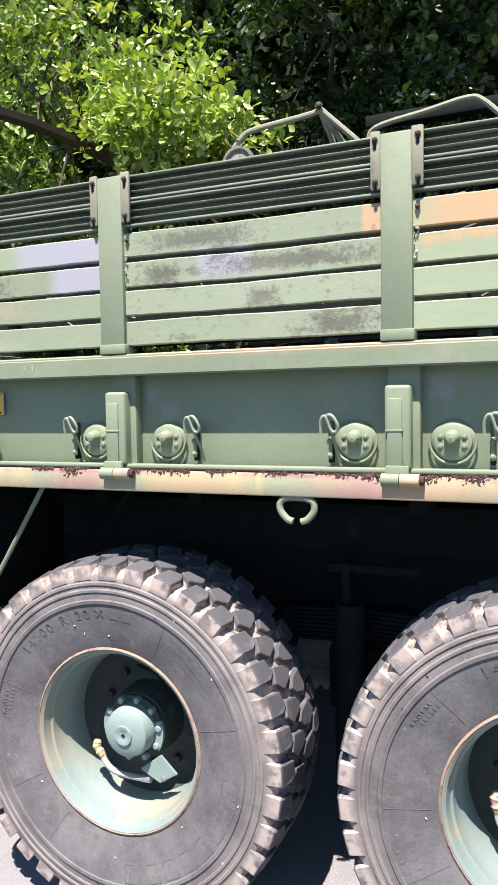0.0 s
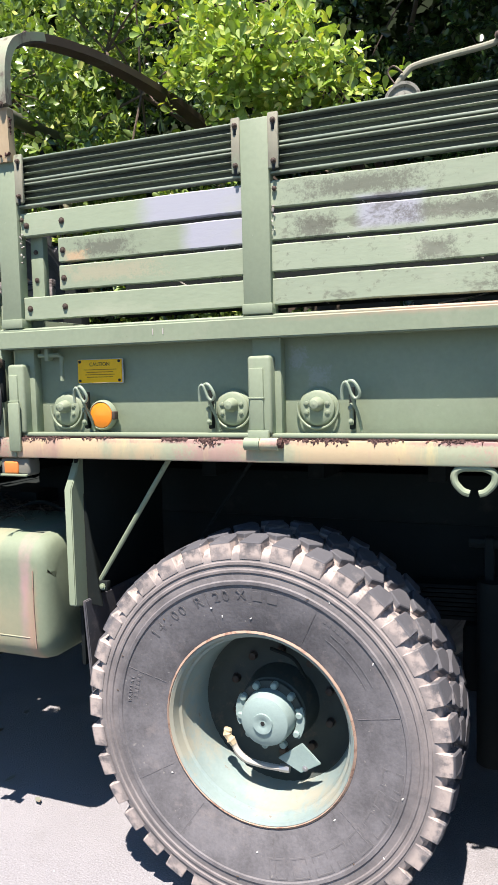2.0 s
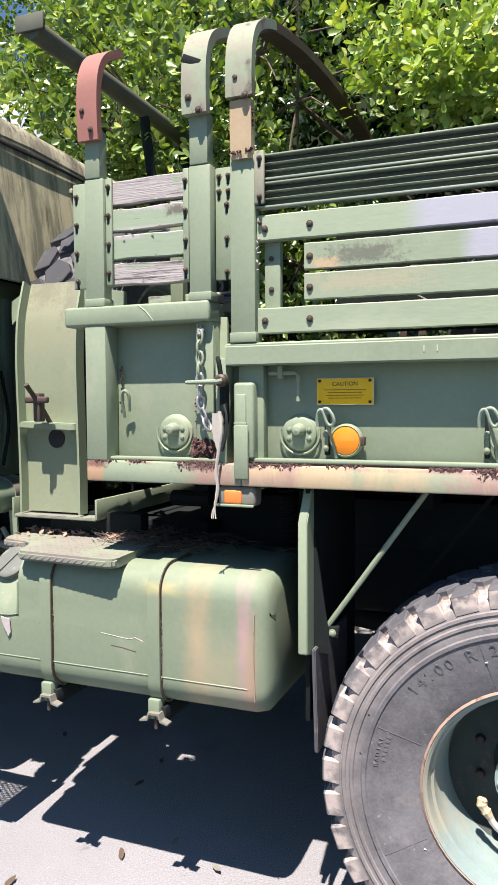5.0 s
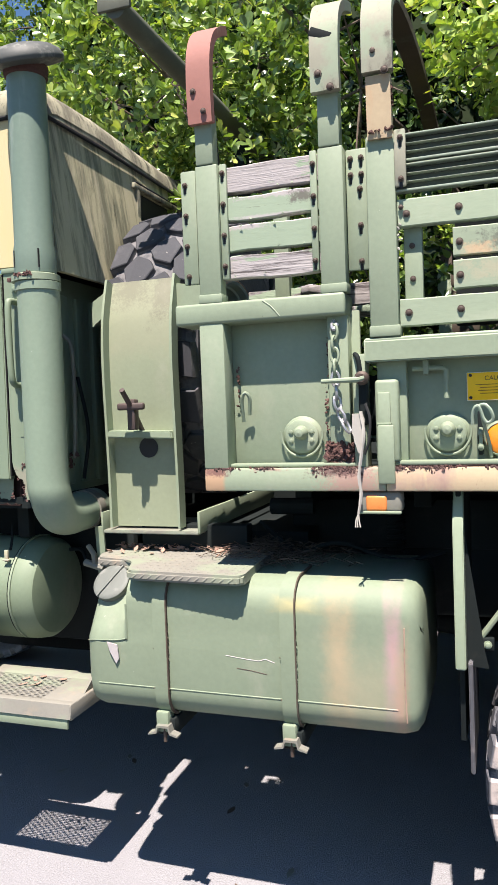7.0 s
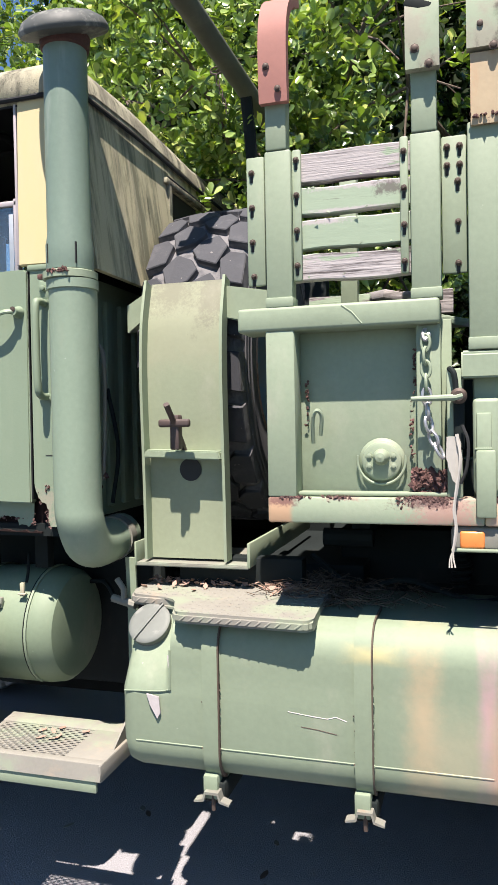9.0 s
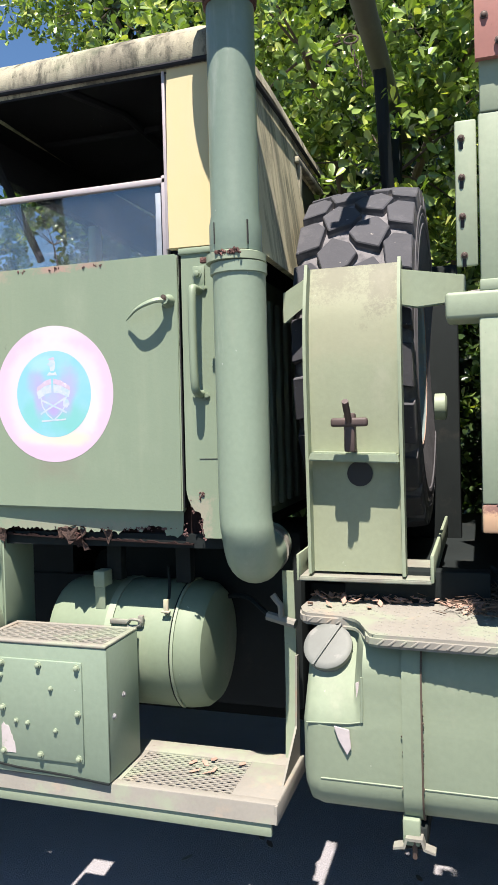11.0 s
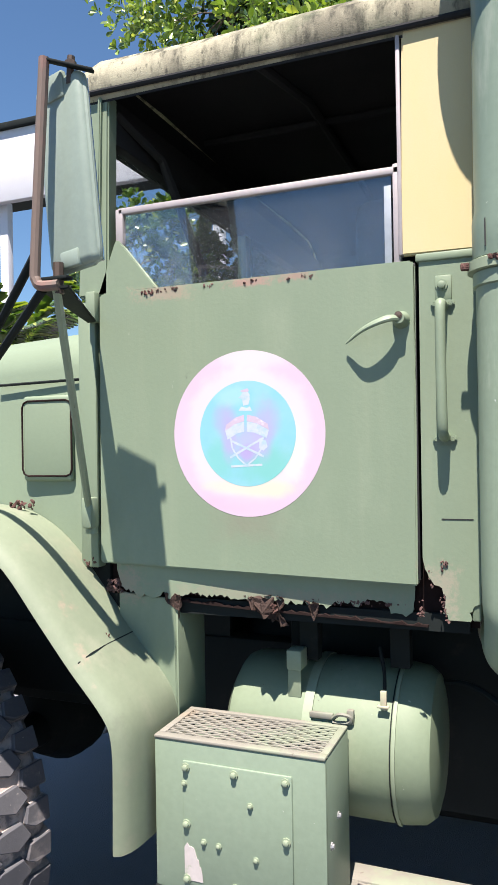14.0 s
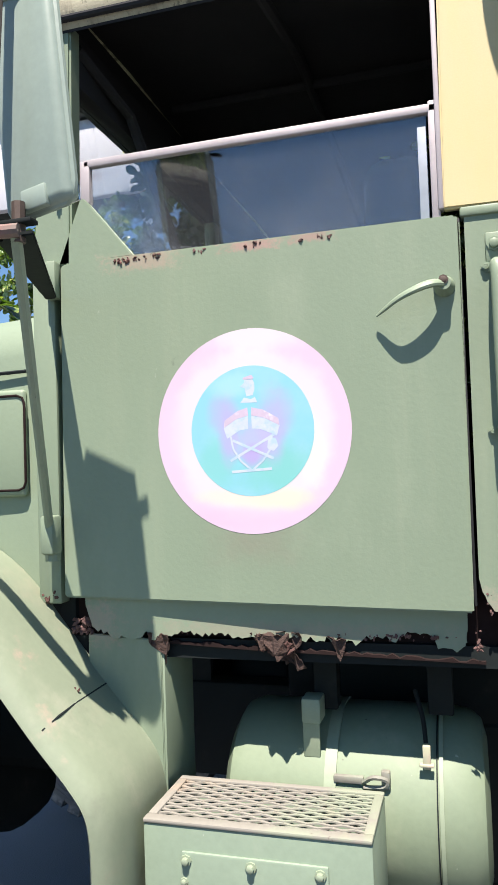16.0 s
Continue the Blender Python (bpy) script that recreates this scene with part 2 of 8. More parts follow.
def dusty_rubber(name, colour, dirt, amount):
    """Rubber with dried mud between the lugs and scuffed rings on the sidewall."""
    s = Nodes(name)
    at = s.t.nodes.new("ShaderNodeTexCoord").outputs["Object"]
    flat = s.vec("LENGTH", s.vec("MULTIPLY", at, (1, 0, 1)))
    r = flat.node.outputs["Value"]
    big, fine, mid = s.noise(6.0, 7, 0.7), s.noise(110.0, 4), s.noise(24.0, 5, 0.6, (1, 1, 1), (4, 2, 7))
    gain = s.math("ADD", s.math("MULTIPLY_ADD", s.step(big, 0.3, 0.7), 0.55, 0.65), s.math("MULTIPLY_ADD", fine, 0.6, -0.2))
    col = s.mix(1.0, colour, s.add("ShaderNodeCombineColor", i0=gain, i1=gain, i2=gain).outputs[0], "MULTIPLY")
    shoulder = s.math("MULTIPLY", s.step(r, 0.44, 0.53), s.math("SUBTRACT", 1.0, s.step(r, 0.56, 0.572)))
    col = s.mix(s.math("MULTIPLY", shoulder, s.math("MULTIPLY_ADD", s.step(big, 0.3, 0.7), 0.55 * amount, 0.3 * amount)), col, tuple(0.5 * a + 0.5 * b for a, b in zip(colour, dirt)))
    groove = s.math("MULTIPLY", s.step(r, 0.532, 0.554), s.math("SUBTRACT", 1.0, s.step(r, 0.579, 0.584)))
    col = s.mix(s.math("MULTIPLY", groove, s.math("MULTIPLY", s.step(mid, 0.36, 0.58), amount)), col, dirt)
    col = s.mix(s.math("MULTIPLY", s.step(r, 0.579, 0.586), 0.8), col, tuple(0.62 * c * t for c, t in zip(colour, (0.95, 1.0, 1.08))))
    scuff = s.math("MULTIPLY", s.step(s.noise(9.0, 6, 0.7, (1, 1, 1), (2, 5, 1)), 0.54, 0.7), 0.45 * amount)
    col = s.mix(scuff, col, tuple(0.6 * a + 0.4 * b for a, b in zip(colour, dirt)))
    col = s.mix(s.math("MULTIPLY", s.step(s.noise(60.0, 3, 0.5, (1, 1, 1), (9, 9, 9)), 0.70, 0.74), 0.6), col, (0.32, 0.30, 0.28))
    s.put(col, s.b.inputs["Base Color"])
    s.put(s.math("MULTIPLY_ADD", fine, 0.2, 0.68), s.b.inputs["Roughness"])
    s.b.inputs["Specular IOR Level"].default_value = 0.3
    s.bump(s.math("ADD", fine, mid), 0.35, 0.002)
    return s.m


rubber = dusty_rubber("dusty_tyre_rubber", (0.142, 0.138, 0.146), (0.46, 0.39, 0.355), 1.0)
lettering = surface("raised_rubber_lettering", (0.145, 0.14, 0.146), 0.75, vary=0.2, scale=30, spec=0.25)
spare_rubber = dusty_rubber("clean_spare_tyre_rubber", (0.082, 0.082, 0.088), (0.165, 0.16, 0.165), 0.9)
rim_paint = surface("pale_blue_green_rim_paint", (0.225, 0.29, 0.28), 0.45, vary=0.1, scale=7, stains=(((0.34, 0.31, 0.23), 5, 0.47, 0.64, (1, 1, 1), 0.7), ((0.20, 0.09, 0.05), 22, 0.64, 0.72, (1, 1, 1), 0.7)))
hub_paint = surface("blue_green_hub_paint", (0.26, 0.345, 0.33), 0.5, vary=0.12, scale=12, grain=140, bump=0.3)
# Near-black: shade under and inside the truck is put into this grimy paint.
dark_steel = surface("grimy_shade_dark_chassis_paint", (0.014, 0.018, 0.018), 0.75, vary=0.3, scale=5, stains=(((0.055, 0.05, 0.042), 9, 0.55, 0.8, (1, 1, 1), 0.5),), spec=0.12)
canvas = surface("mildewed_canvas", (0.36, 0.34, 0.25), 0.9, vary=0.2, scale=5, grain=220, grain_amount=0.12, bump=0.5, bump_size=0.002, spec=0.1,
                 stains=(((0.15, 0.14, 0.11), 8, 0.42, 0.60, (1, 1, 0.3), 0.85), ((0.06, 0.06, 0.05), 16, 0.50, 0.64, (1, 1, 0.35), 0.85), ((0.05, 0.05, 0.045), 60, 0.58, 0.66, (1, 1, 0.6), 0.6), ((0.16, 0.19, 0.12), 3, 0.5, 0.7, (1, 1, 1), 0.5)))
canvas_back = surface("streaked_green_canvas", (0.47, 0.43, 0.285), 0.9, vary=0.2, scale=4, grain=220, grain_amount=0.12, bump=0.5, spec=0.1,
                      stains=(((0.11, 0.12, 0.085), 6, 0.44, 0.6, (1, 1.6, 0.2), 0.75), ((0.50, 0.45, 0.32), 7, 0.52, 0.66, (1, 2, 0.15), 0.85), ((0.07, 0.07, 0.05), 11, 0.58, 0.72, (1, 2, 0.25), 0.8)))
lining = surface("black_canvas_lining", (0.028, 0.029, 0.031), 0.9, vary=0.3, spec=0.1)
cream = surface("pale_yellow_canvas_flap", (0.56, 0.485, 0.285), 0.8, vary=0.06, grain=300, grain_amount=0.05, bump=0.08, stains=(((0.60, 0.49, 0.24), 3, 0.55, 0.75, (1, 1, 0.3), 0.5),))
alum = surface("oxidised_window_frame", (0.40, 0.365, 0.375), 0.6, 0.15, vary=0.15, scale=12, stains=(((0.30, 0.22, 0.19), 14, 0.62, 0.74, (1, 1, 1), 0.6),))
bow_paint = surface("chipped_cream_bow_paint", (0.275, 0.27, 0.205), 0.7, vary=0.15, scale=6, stains=(((0.10, 0.085, 0.07), 13, 0.54, 0.66, (1, 1, 0.6), 0.85), ((0.28, 0.34, 0.24), 5, 0.5, 0.62, (1, 1, 1), 0.8)))
bow_red = surface("faded_red_primer", (0.30, 0.135, 0.11), 0.7, vary=0.18, scale=7, stains=(((0.50, 0.38, 0.26), 8, 0.55, 0.68, (1, 1, 0.5), 0.7), ((0.10, 0.06, 0.05), 20, 0.64, 0.72, (1, 1, 1), 0.7)))
bow_wood = surface("dark_weathered_bow_wood", (0.075, 0.055, 0.04), 0.8, vary=0.3, scale=7, stains=(((0.13, 0.13, 0.10), 6, 0.5, 0.7, (1, 1, 1), 0.6),))
PEEL = (0.41, 0.375, 0.365)
old_wood = surface("peeling_painted_wood", (0.27, 0.335, 0.24), 0.7, by_piece=0.06, vary=0.12, grain=90, grain_amount=0.06, stretch=(0.25, 1, 1), bump=0.25, bump_size=0.002,
                   patches=(((-2.50, 2.0, 2.277), (0.16, 0.3, 0.011), PEEL, 0.95, 1.0), ((-2.62, 2.0, 2.194), (0.09, 0.3, 0.012), PEEL, 0.95, 1.0), ((-2.44, 2.0, 2.196), (0.07, 0.3, 0.006), PEEL, 0.95, 1.0),
                            ((-2.56, 2.0, 2.216), (0.13, 0.3, 0.006), PEEL, 0.95, 0.9), ((-2.45, 2.0, 2.262), (0.04, 0.3, 0.02), (0.10, 0.08, 0.075), 0.95, 0.8)),
                   stains=(((0.08, 0.07, 0.065), 16, 0.66, 0.70, (0.2, 1, 2.5), 0.7),))
bare_wood = surface("grey_bare_wood", (0.36, 0.33, 0.325), 0.85, vary=0.3, grain=80, grain_amount=0.2, stretch=(0.12, 1, 2.5), bump=0.6, bump_size=0.003,
                    stains=(((0.06, 0.05, 0.05), 12, 0.52, 0.60, (0.12, 1, 2.5), 0.95), ((0.52, 0.48, 0.48), 9, 0.55, 0.65, (0.3, 1, 2), 0.8), ((0.27, 0.335, 0.24), 5, 0.56, 0.59, (0.4, 1, 2), 1.0)))
tread = surface("worn_step_plate_paint", (0.195, 0.19, 0.16), 0.65, vary=0.15, scale=9, stains=(((0.26, 0.17, 0.11), 12, 0.55, 0.7, (1, 1, 1), 0.6), ((0.28, 0.34, 0.25), 4, 0.5, 0.65, (1, 1, 1), 0.6)))
step_paint = surface("sun_bleached_step_paint", (0.22, 0.21, 0.18), 0.75, vary=0.14, scale=7, grain=120, stains=(((0.32, 0.25, 0.18), 9, 0.55, 0.7, (1, 1, 1), 0.5), ((0.23, 0.27, 0.19), 5, 0.48, 0.62, (1, 1, 1), 0.7), ((0.14, 0.11, 0.09), 30, 0.66, 0.72, (1, 1, 1), 0.7)))
pale_litter = surface("pinkish_dry_litter", (0.34, 0.22, 0.17), 0.9, vary=0.5, scale=50, bump=0.0)
litter = surface("dry_leaf_litter", (0.10, 0.07, 0.05), 0.9, vary=0.5, scale=60, bump=0.0)
yellow = surface("yellow_sign_paint", (0.95, 0.55, 0.005), 0.5, vary=0.06)
black = surface("black_sign_print", (0.02, 0.02, 0.02), 0.6, vary=0.1, bump=0)
sign_print = surface("small_brown_sign_print", (0.22, 0.10, 0.01), 0.6, vary=0.1, bump=0)
white = surface("white_sign_edge", (0.75, 0.75, 0.72), 0.5, vary=0.05)
amber = surface("amber_reflector", (0.80, 0.25, 0.02), 0.18, vary=0.05, bump=0.2, spec=0.6)
strap_cloth = surface("frayed_white_strap", (0.40, 0.38, 0.34), 0.9, vary=0.2, scale=30)
# Unseen outer ground, kept dark to cut the bounce light on the truck.
asphalt = surface("low_bounce_outer_ground", (0.080, 0.081, 0.086), 0.9, vary=0.2, scale=1.2, grain=190, grain_amount=0.5, bump=0.6, bump_size=0.004, spec=0.2,
                  stains=(((0.26, 0.25, 0.25), 150, 0.62, 0.7, (1, 1, 1), 0.6), ((0.05, 0.05, 0.05), 6, 0.66, 0.76, (1, 1, 1), 0.6)))
pale_ground = surface("pale_speckled_ground", (0.245, 0.242, 0.256), 0.9, vary=0.16, scale=1.6, grain=170, grain_amount=0.75, bump=0.9, bump_size=0.004, spec=0.2,
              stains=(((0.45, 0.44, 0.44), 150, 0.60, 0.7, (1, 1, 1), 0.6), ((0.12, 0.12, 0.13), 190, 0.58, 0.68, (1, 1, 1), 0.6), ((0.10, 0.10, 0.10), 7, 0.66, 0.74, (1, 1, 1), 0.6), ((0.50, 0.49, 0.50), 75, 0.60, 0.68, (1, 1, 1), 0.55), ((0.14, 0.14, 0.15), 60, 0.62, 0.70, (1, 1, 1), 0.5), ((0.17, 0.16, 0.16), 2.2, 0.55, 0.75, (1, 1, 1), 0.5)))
EMBLEM = (-3.981, 2.13, 1.787)


def emblem_paint(name, field, spots, rings=()):
    """Sun-faded print: soft spots (x, z, half width, half height, colour, strength) and rings (inner, outer, colour, strength) round the emblem's centre."""
    s = Nodes(name)
    at = s.vec("SUBTRACT", s.pos, EMBLEM)
    blur = s.noise(16.0, 5, 0.6)
    col = s.mix(s.math("MULTIPLY", s.step(s.noise(9.0, 4), 0.4, 0.7), 0.12), field, (0.66, 0.66, 0.67))
    dist = s.vec("LENGTH", s.vec("MULTIPLY", at, (1, 0, 0.976))).node.outputs["Value"]
    for r0, r1, c, k in rings:
        m = s.step(s.math("ADD", dist, s.math("MULTIPLY_ADD", blur, 0.05, -0.025)), r0, r1)
        col = s.mix(s.math("MULTIPLY", m, k), col, c)
    for x, z, w, h, c, k in spots:
        d = s.vec("LENGTH", s.vec("DIVIDE", s.vec("SUBTRACT", at, (x, 0, z)), (w, 10, h))).node.outputs["Value"]
        d = s.math("ADD", d, s.math("MULTIPLY_ADD", blur, 1.0, -0.5))
        col = s.mix(s.math("MULTIPLY", s.math("SUBTRACT", 1.0, s.step(d, 0.35, 1.15)), k), col, c)
    s.put(col, s.b.inputs["Base Color"])
    s.b.inputs["Roughness"].default_value = 0.4
    return s.m


PINK, LILAC = (0.56, 0.415, 0.53), (0.36, 0.33, 0.56)
decal_ring = emblem_paint("faded_pink_and_white_decal", (0.545, 0.525, 0.545), (
    (0.03, 0.185, 0.12, 0.04, (0.62, 0.56, 0.60), 0.8), (0.05, -0.135, 0.10, 0.025, (0.63, 0.57, 0.44), 0.8), (-0.05, -0.13, 0.08, 0.02, (0.64, 0.56, 0.47), 0.7),
    (0.12, -0.05, 0.03, 0.08, (0.62, 0.60, 0.52), 0.6), (-0.05, -0.17, 0.13, 0.025, (0.60, 0.40, 0.52), 0.6), (-0.17, 0.0, 0.03, 0.11, (0.61, 0.45, 0.565), 0.5)), ((0.145, 0.182, PINK, 0.85),))
decal_blue = emblem_paint("faded_turquoise_decal", (0.215, 0.475, 0.565), (
    (0.05, -0.075, 0.10, 0.07, (0.17, 0.46, 0.42), 0.85), (-0.075, -0.06, 0.06, 0.07, (0.18, 0.47, 0.45), 0.8), (-0.062, 0.035, 0.03, 0.05, LILAC, 0.6), (0.064, 0.035, 0.03, 0.05, LILAC, 0.55), (-0.045, 0.005, 0.028, 0.085, LILAC, 0.85), (0.04, 0.01, 0.035, 0.09, LILAC, 0.75),
    (0.005, -0.02, 0.05, 0.05, (0.38, 0.36, 0.57), 0.8), (0.0, -0.05, 0.03, 0.03, (0.37, 0.28, 0.54), 0.8), (-0.04, 0.09, 0.05, 0.03, (0.33, 0.55, 0.60), 0.6)))
decal_faint = surface("worn_white_print", (0.46, 0.51, 0.58), 0.4, vary=0.1, bump=0, stains=(((0.33, 0.47, 0.56), 42, 0.46, 0.62, (1, 1, 1), 0.8),))
decal_rose = surface("worn_rose_print", (0.48, 0.40, 0.50), 0.4, vary=0.12, bump=0, stains=(((0.60, 0.60, 0.66), 30, 0.5, 0.64, (1, 1, 1), 0.8),))
bare_primer = surface("bare_pinkish_primer", (0.46, 0.42, 0.41), 0.7, vary=0.2, scale=25, stains=(((0.3, 0.34, 0.25), 30, 0.55, 0.62, (1, 1, 1), 0.9),))
rim_rust = surface("tan_rusted_rim_edge", (0.36, 0.25, 0.19), 0.8, vary=0.35, scale=14, stains=(((0.16, 0.08, 0.06), 20, 0.5, 0.65, (1, 1, 1), 0.8),))
mirror_back = surface("blue_green_mirror_shell", (0.255, 0.315, 0.27), 0.35, vary=0.08, scale=6, bump=0.05, stains=(((0.32, 0.38, 0.33), 3, 0.5, 0.7, (1, 1, 0.4), 0.4),))
# Darker copy of stack_paint, with shade put into the upper pipe's colour.
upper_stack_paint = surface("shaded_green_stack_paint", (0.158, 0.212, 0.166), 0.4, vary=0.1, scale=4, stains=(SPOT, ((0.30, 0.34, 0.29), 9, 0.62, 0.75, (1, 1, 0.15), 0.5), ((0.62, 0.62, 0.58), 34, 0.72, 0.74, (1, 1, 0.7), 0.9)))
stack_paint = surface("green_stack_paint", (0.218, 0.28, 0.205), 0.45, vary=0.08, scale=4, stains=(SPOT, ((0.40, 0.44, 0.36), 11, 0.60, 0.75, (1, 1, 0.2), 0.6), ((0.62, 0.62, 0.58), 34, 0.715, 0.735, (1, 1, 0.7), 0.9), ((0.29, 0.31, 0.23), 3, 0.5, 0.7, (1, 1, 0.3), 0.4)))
fender_paint = surface("dusty_rust_smudged_paint", (0.195, 0.232, 0.160), 0.62, stains=(DUST, SPOT, ((0.44, 0.28, 0.24), 5, 0.60, 0.74, (1, 1, 1), 0.65), ((0.33, 0.29, 0.22), 3, 0.54, 0.74, (1, 1, 1), 0.35), ((0.12, 0.13, 0.10), 6, 0.58, 0.75, (1, 1, 1), 0.4)))
seat_cloth = surface("black_seat_cover", (0.02, 0.02, 0.022), 0.8)
bark = surface("grey_brown_bark", (0.11, 0.085, 0.065), 0.95, vary=0.35, scale=8, stretch=(1, 1, 0.3), bump=0.8, bump_size=0.01)
pale_wall = surface("pale_rust_streaked_siding", (0.62, 0.62, 0.66), 0.6, vary=0.05, stains=(((0.35, 0.2, 0.13), 0.9, 0.58, 0.7, (0.4, 1, 1.2), 0.7),))

glass = Nodes("window_glass")
glass.b.inputs["Base Color"].default_value = (0.93, 0.96, 0.96, 1)
glass.b.inputs["Transmission Weight"].default_value = 1.0
glass.b.inputs["IOR"].default_value = 1.85
glass.put(glass.math("MULTIPLY", glass.step(glass.noise(9, 5), 0.5, 0.75), 0.06), glass.b.inputs["Roughness"])
film = glass.add("ShaderNodeBsdfDiffuse", Color=(0.50, 0.55, 0.62, 1.0))
dust = glass.math("ADD", glass.math("MULTIPLY", glass.step(glass.noise(4.0, 6, 0.7, (1, 1, 0.5)), 0.5, 0.8), 0.07), glass.math("MULTIPLY", glass.step(glass.noise(120.0, 2), 0.68, 0.74), 0.22))
dusty = glass.add("ShaderNodeMixShader", i0=glass.math("ADD", dust, 0.018), i1=glass.b.outputs[0], i2=film.outputs[0])
glass.put(dusty.outputs[0], glass.t.nodes["Material Output"].inputs["Surface"])
glass = glass.m


def leaf_material(name, a, b, c, share=0.87):
    s = Nodes(name)
    col = s.mix(s.step(s.island, 0.0, 0.75), a, b)
    # A random few leaves turn pale to imitate sunlit highlights.
    col = s.mix(s.step(s.island, share - 0.07, share + 0.07), col, c)
    col = s.mix(s.math("MULTIPLY", s.noise(2.0, 3), 0.5), col, b)
    s.put(col, s.b.inputs["Base Color"])
    s.b.inputs["Roughness"].default_value = 0.27
    s.b.inputs["Specular IOR Level"].default_value = 0.75
    thin = s.add("ShaderNodeBsdfTranslucent", Color=s.mix(1.0, col, (1.5, 1.7, 0.4), "MULTIPLY"))
    both = s.add("ShaderNodeMixShader", i0=0.2, i1=s.b.outputs[0], i2=thin.outputs[0])
    s.put(both.outputs[0], s.t.nodes["Material Output"].inputs["Surface"])
    return s.m


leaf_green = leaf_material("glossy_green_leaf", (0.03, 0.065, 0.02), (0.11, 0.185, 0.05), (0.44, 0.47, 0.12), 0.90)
# Brighter copies with sunlight put into the colour, then a darker shaded copy.
leaf_sunny = leaf_material("sunlit_green_leaf", (0.035, 0.07, 0.02), (0.23, 0.33, 0.085), (0.58, 0.60, 0.18))
leaf_bright = leaf_material("sunlit_yellow_green_leaf", (0.20, 0.32, 0.07), (0.38, 0.48, 0.13), (0.56, 0.54, 0.14))
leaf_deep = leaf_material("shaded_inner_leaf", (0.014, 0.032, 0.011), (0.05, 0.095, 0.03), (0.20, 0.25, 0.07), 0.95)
# Hedge leaf with deep shade put into its colour.
leaf_dark = leaf_material("shade_dark_hedge_leaf", (0.022, 0.045, 0.016), (0.035, 0.065, 0.022), (0.06, 0.09, 0.03))


rail_paint = surface("sun_reddened_top_rail_paint", GREEN, 0.55, stains=(DUST, SPOT, PIT), patches=(((-0.75, 2.0, 1.838), (0.62, 0.2, 0.022), (0.46, 0.29, 0.21), -0.5, 0.8),))
leg_paint = surface("orange_tinted_bow_paint", (0.42, 0.33, 0.21), 0.7, vary=0.2, scale=9, stains=(((0.45, 0.24, 0.13), 7, 0.5, 0.66, (1, 1, 0.5), 0.7), ((0.10, 0.06, 0.05), 22, 0.62, 0.7, (1, 1, 1), 0.8)))
hoist_paint = surface("grimy_hoist_paint", (0.10, 0.105, 0.08), 0.7, vary=0.3, scale=8, stains=(((0.16, 0.17, 0.12), 6, 0.5, 0.7, (1, 1, 1), 0.6),))
reservoir_paint = surface("dust_tanned_reservoir_paint", (0.178, 0.226, 0.150), 0.6, stains=(DUST, SPOT, PIT, ((0.32, 0.26, 0.18), 3.5, 0.58, 0.76, (1, 1, 1), 0.35)))
side_paint = surface("scuffed_drop_side_paint", GREEN, 0.55, stains=(DUST, SPOT, ((0.12, 0.15, 0.11), 9, 0.62, 0.8, (1, 1, 0.25), 0.35)),
                     patches=(((-1.253, 2.05, 1.715), (0.028, 0.2, 0.035), (0.33, 0.36, 0.35), 0.95, 0.6), ((-1.19, 2.05, 1.662), (0.035, 0.2, 0.03), (0.32, 0.35, 0.33), 0.95, 0.55),
                              ((-0.36, 2.05, 1.715), (0.045, 0.2, 0.045), (0.35, 0.37, 0.37), 0.95, 0.6), ((-1.98, 2.05, 1.69), (0.012, 0.2, 0.012), (0.5, 0.5, 0.5), 0.4, 0.6)))


# ---- mesh helpers ----
def world_of(ob):
    m = ob.matrix_basis
    return world_of(ob.parent) @ ob.matrix_parent_inverse @ m if ob.parent else m


def holder(ob):
    """The thing or part that may carry one more level."""
    while ob is not None and ob.parent is not None and ob.parent.parent is not None:
        ob = ob.parent
    return ob


def part(name, bm, material, parent, label="", smooth=35):
    """Links a bmesh, given in world coordinates, as one mesh under a thing or part."""
    me = bpy.data.meshes.new(name)
    bmesh.ops.recalc_face_normals(bm, faces=bm.faces)
    bm.to_mesh(me)
    bm.free()
    me.materials.append(material)
    if smooth:
        me.shade_smooth()
        me.set_sharp_from_angle(angle=radians(smooth))
    ob = new(name, me)
    parent = holder(parent)
    if parent is not None:
        ob.parent = parent
        ob.matrix_parent_inverse = world_of(parent).inverted()
    return tagged(ob, label)


def again(ob, m):
    """The same mesh once more under the same parent, moved by m."""
    o = ob.copy()
    scene.collection.objects.link(o)
    o.matrix_basis = m
    return o


def thing(name, at, label, category, group="", kind=""):
    ob = new(name)
    ob.location = at
    ob.empty_display_size = 0.1
    return tagged(ob, label, category, group, kind)


def block(x0, x1, y0, y1, z0, z1, bevel=0.004, bm=None, segs=2, turn=None):
    own = bmesh.new()
    bmesh.ops.create_cube(own, size=1.0)
    bmesh.ops.scale(own, vec=(abs(x1 - x0), abs(y1 - y0), abs(z1 - z0)), verts=own.verts)
    if bevel:
        bmesh.ops.bevel(own, geom=own.edges[:], offset=bevel, segments=segs, affect="EDGES", profile=0.5, clamp_overlap=True)
    m = Matrix.Translation(((x0 + x1) / 2, (y0 + y1) / 2, (z0 + z1) / 2))
    bmesh.ops.transform(own, matrix=m @ turn if turn else m, verts=own.verts)
    return merge(bm, own)


def merge(bm, own):
    if bm is None:
        return own
    me = bpy.data.meshes.new("tmp")
    own.to_mesh(me)
    own.free()
    bm.from_mesh(me)
    bpy.data.meshes.remove(me)
    return bm


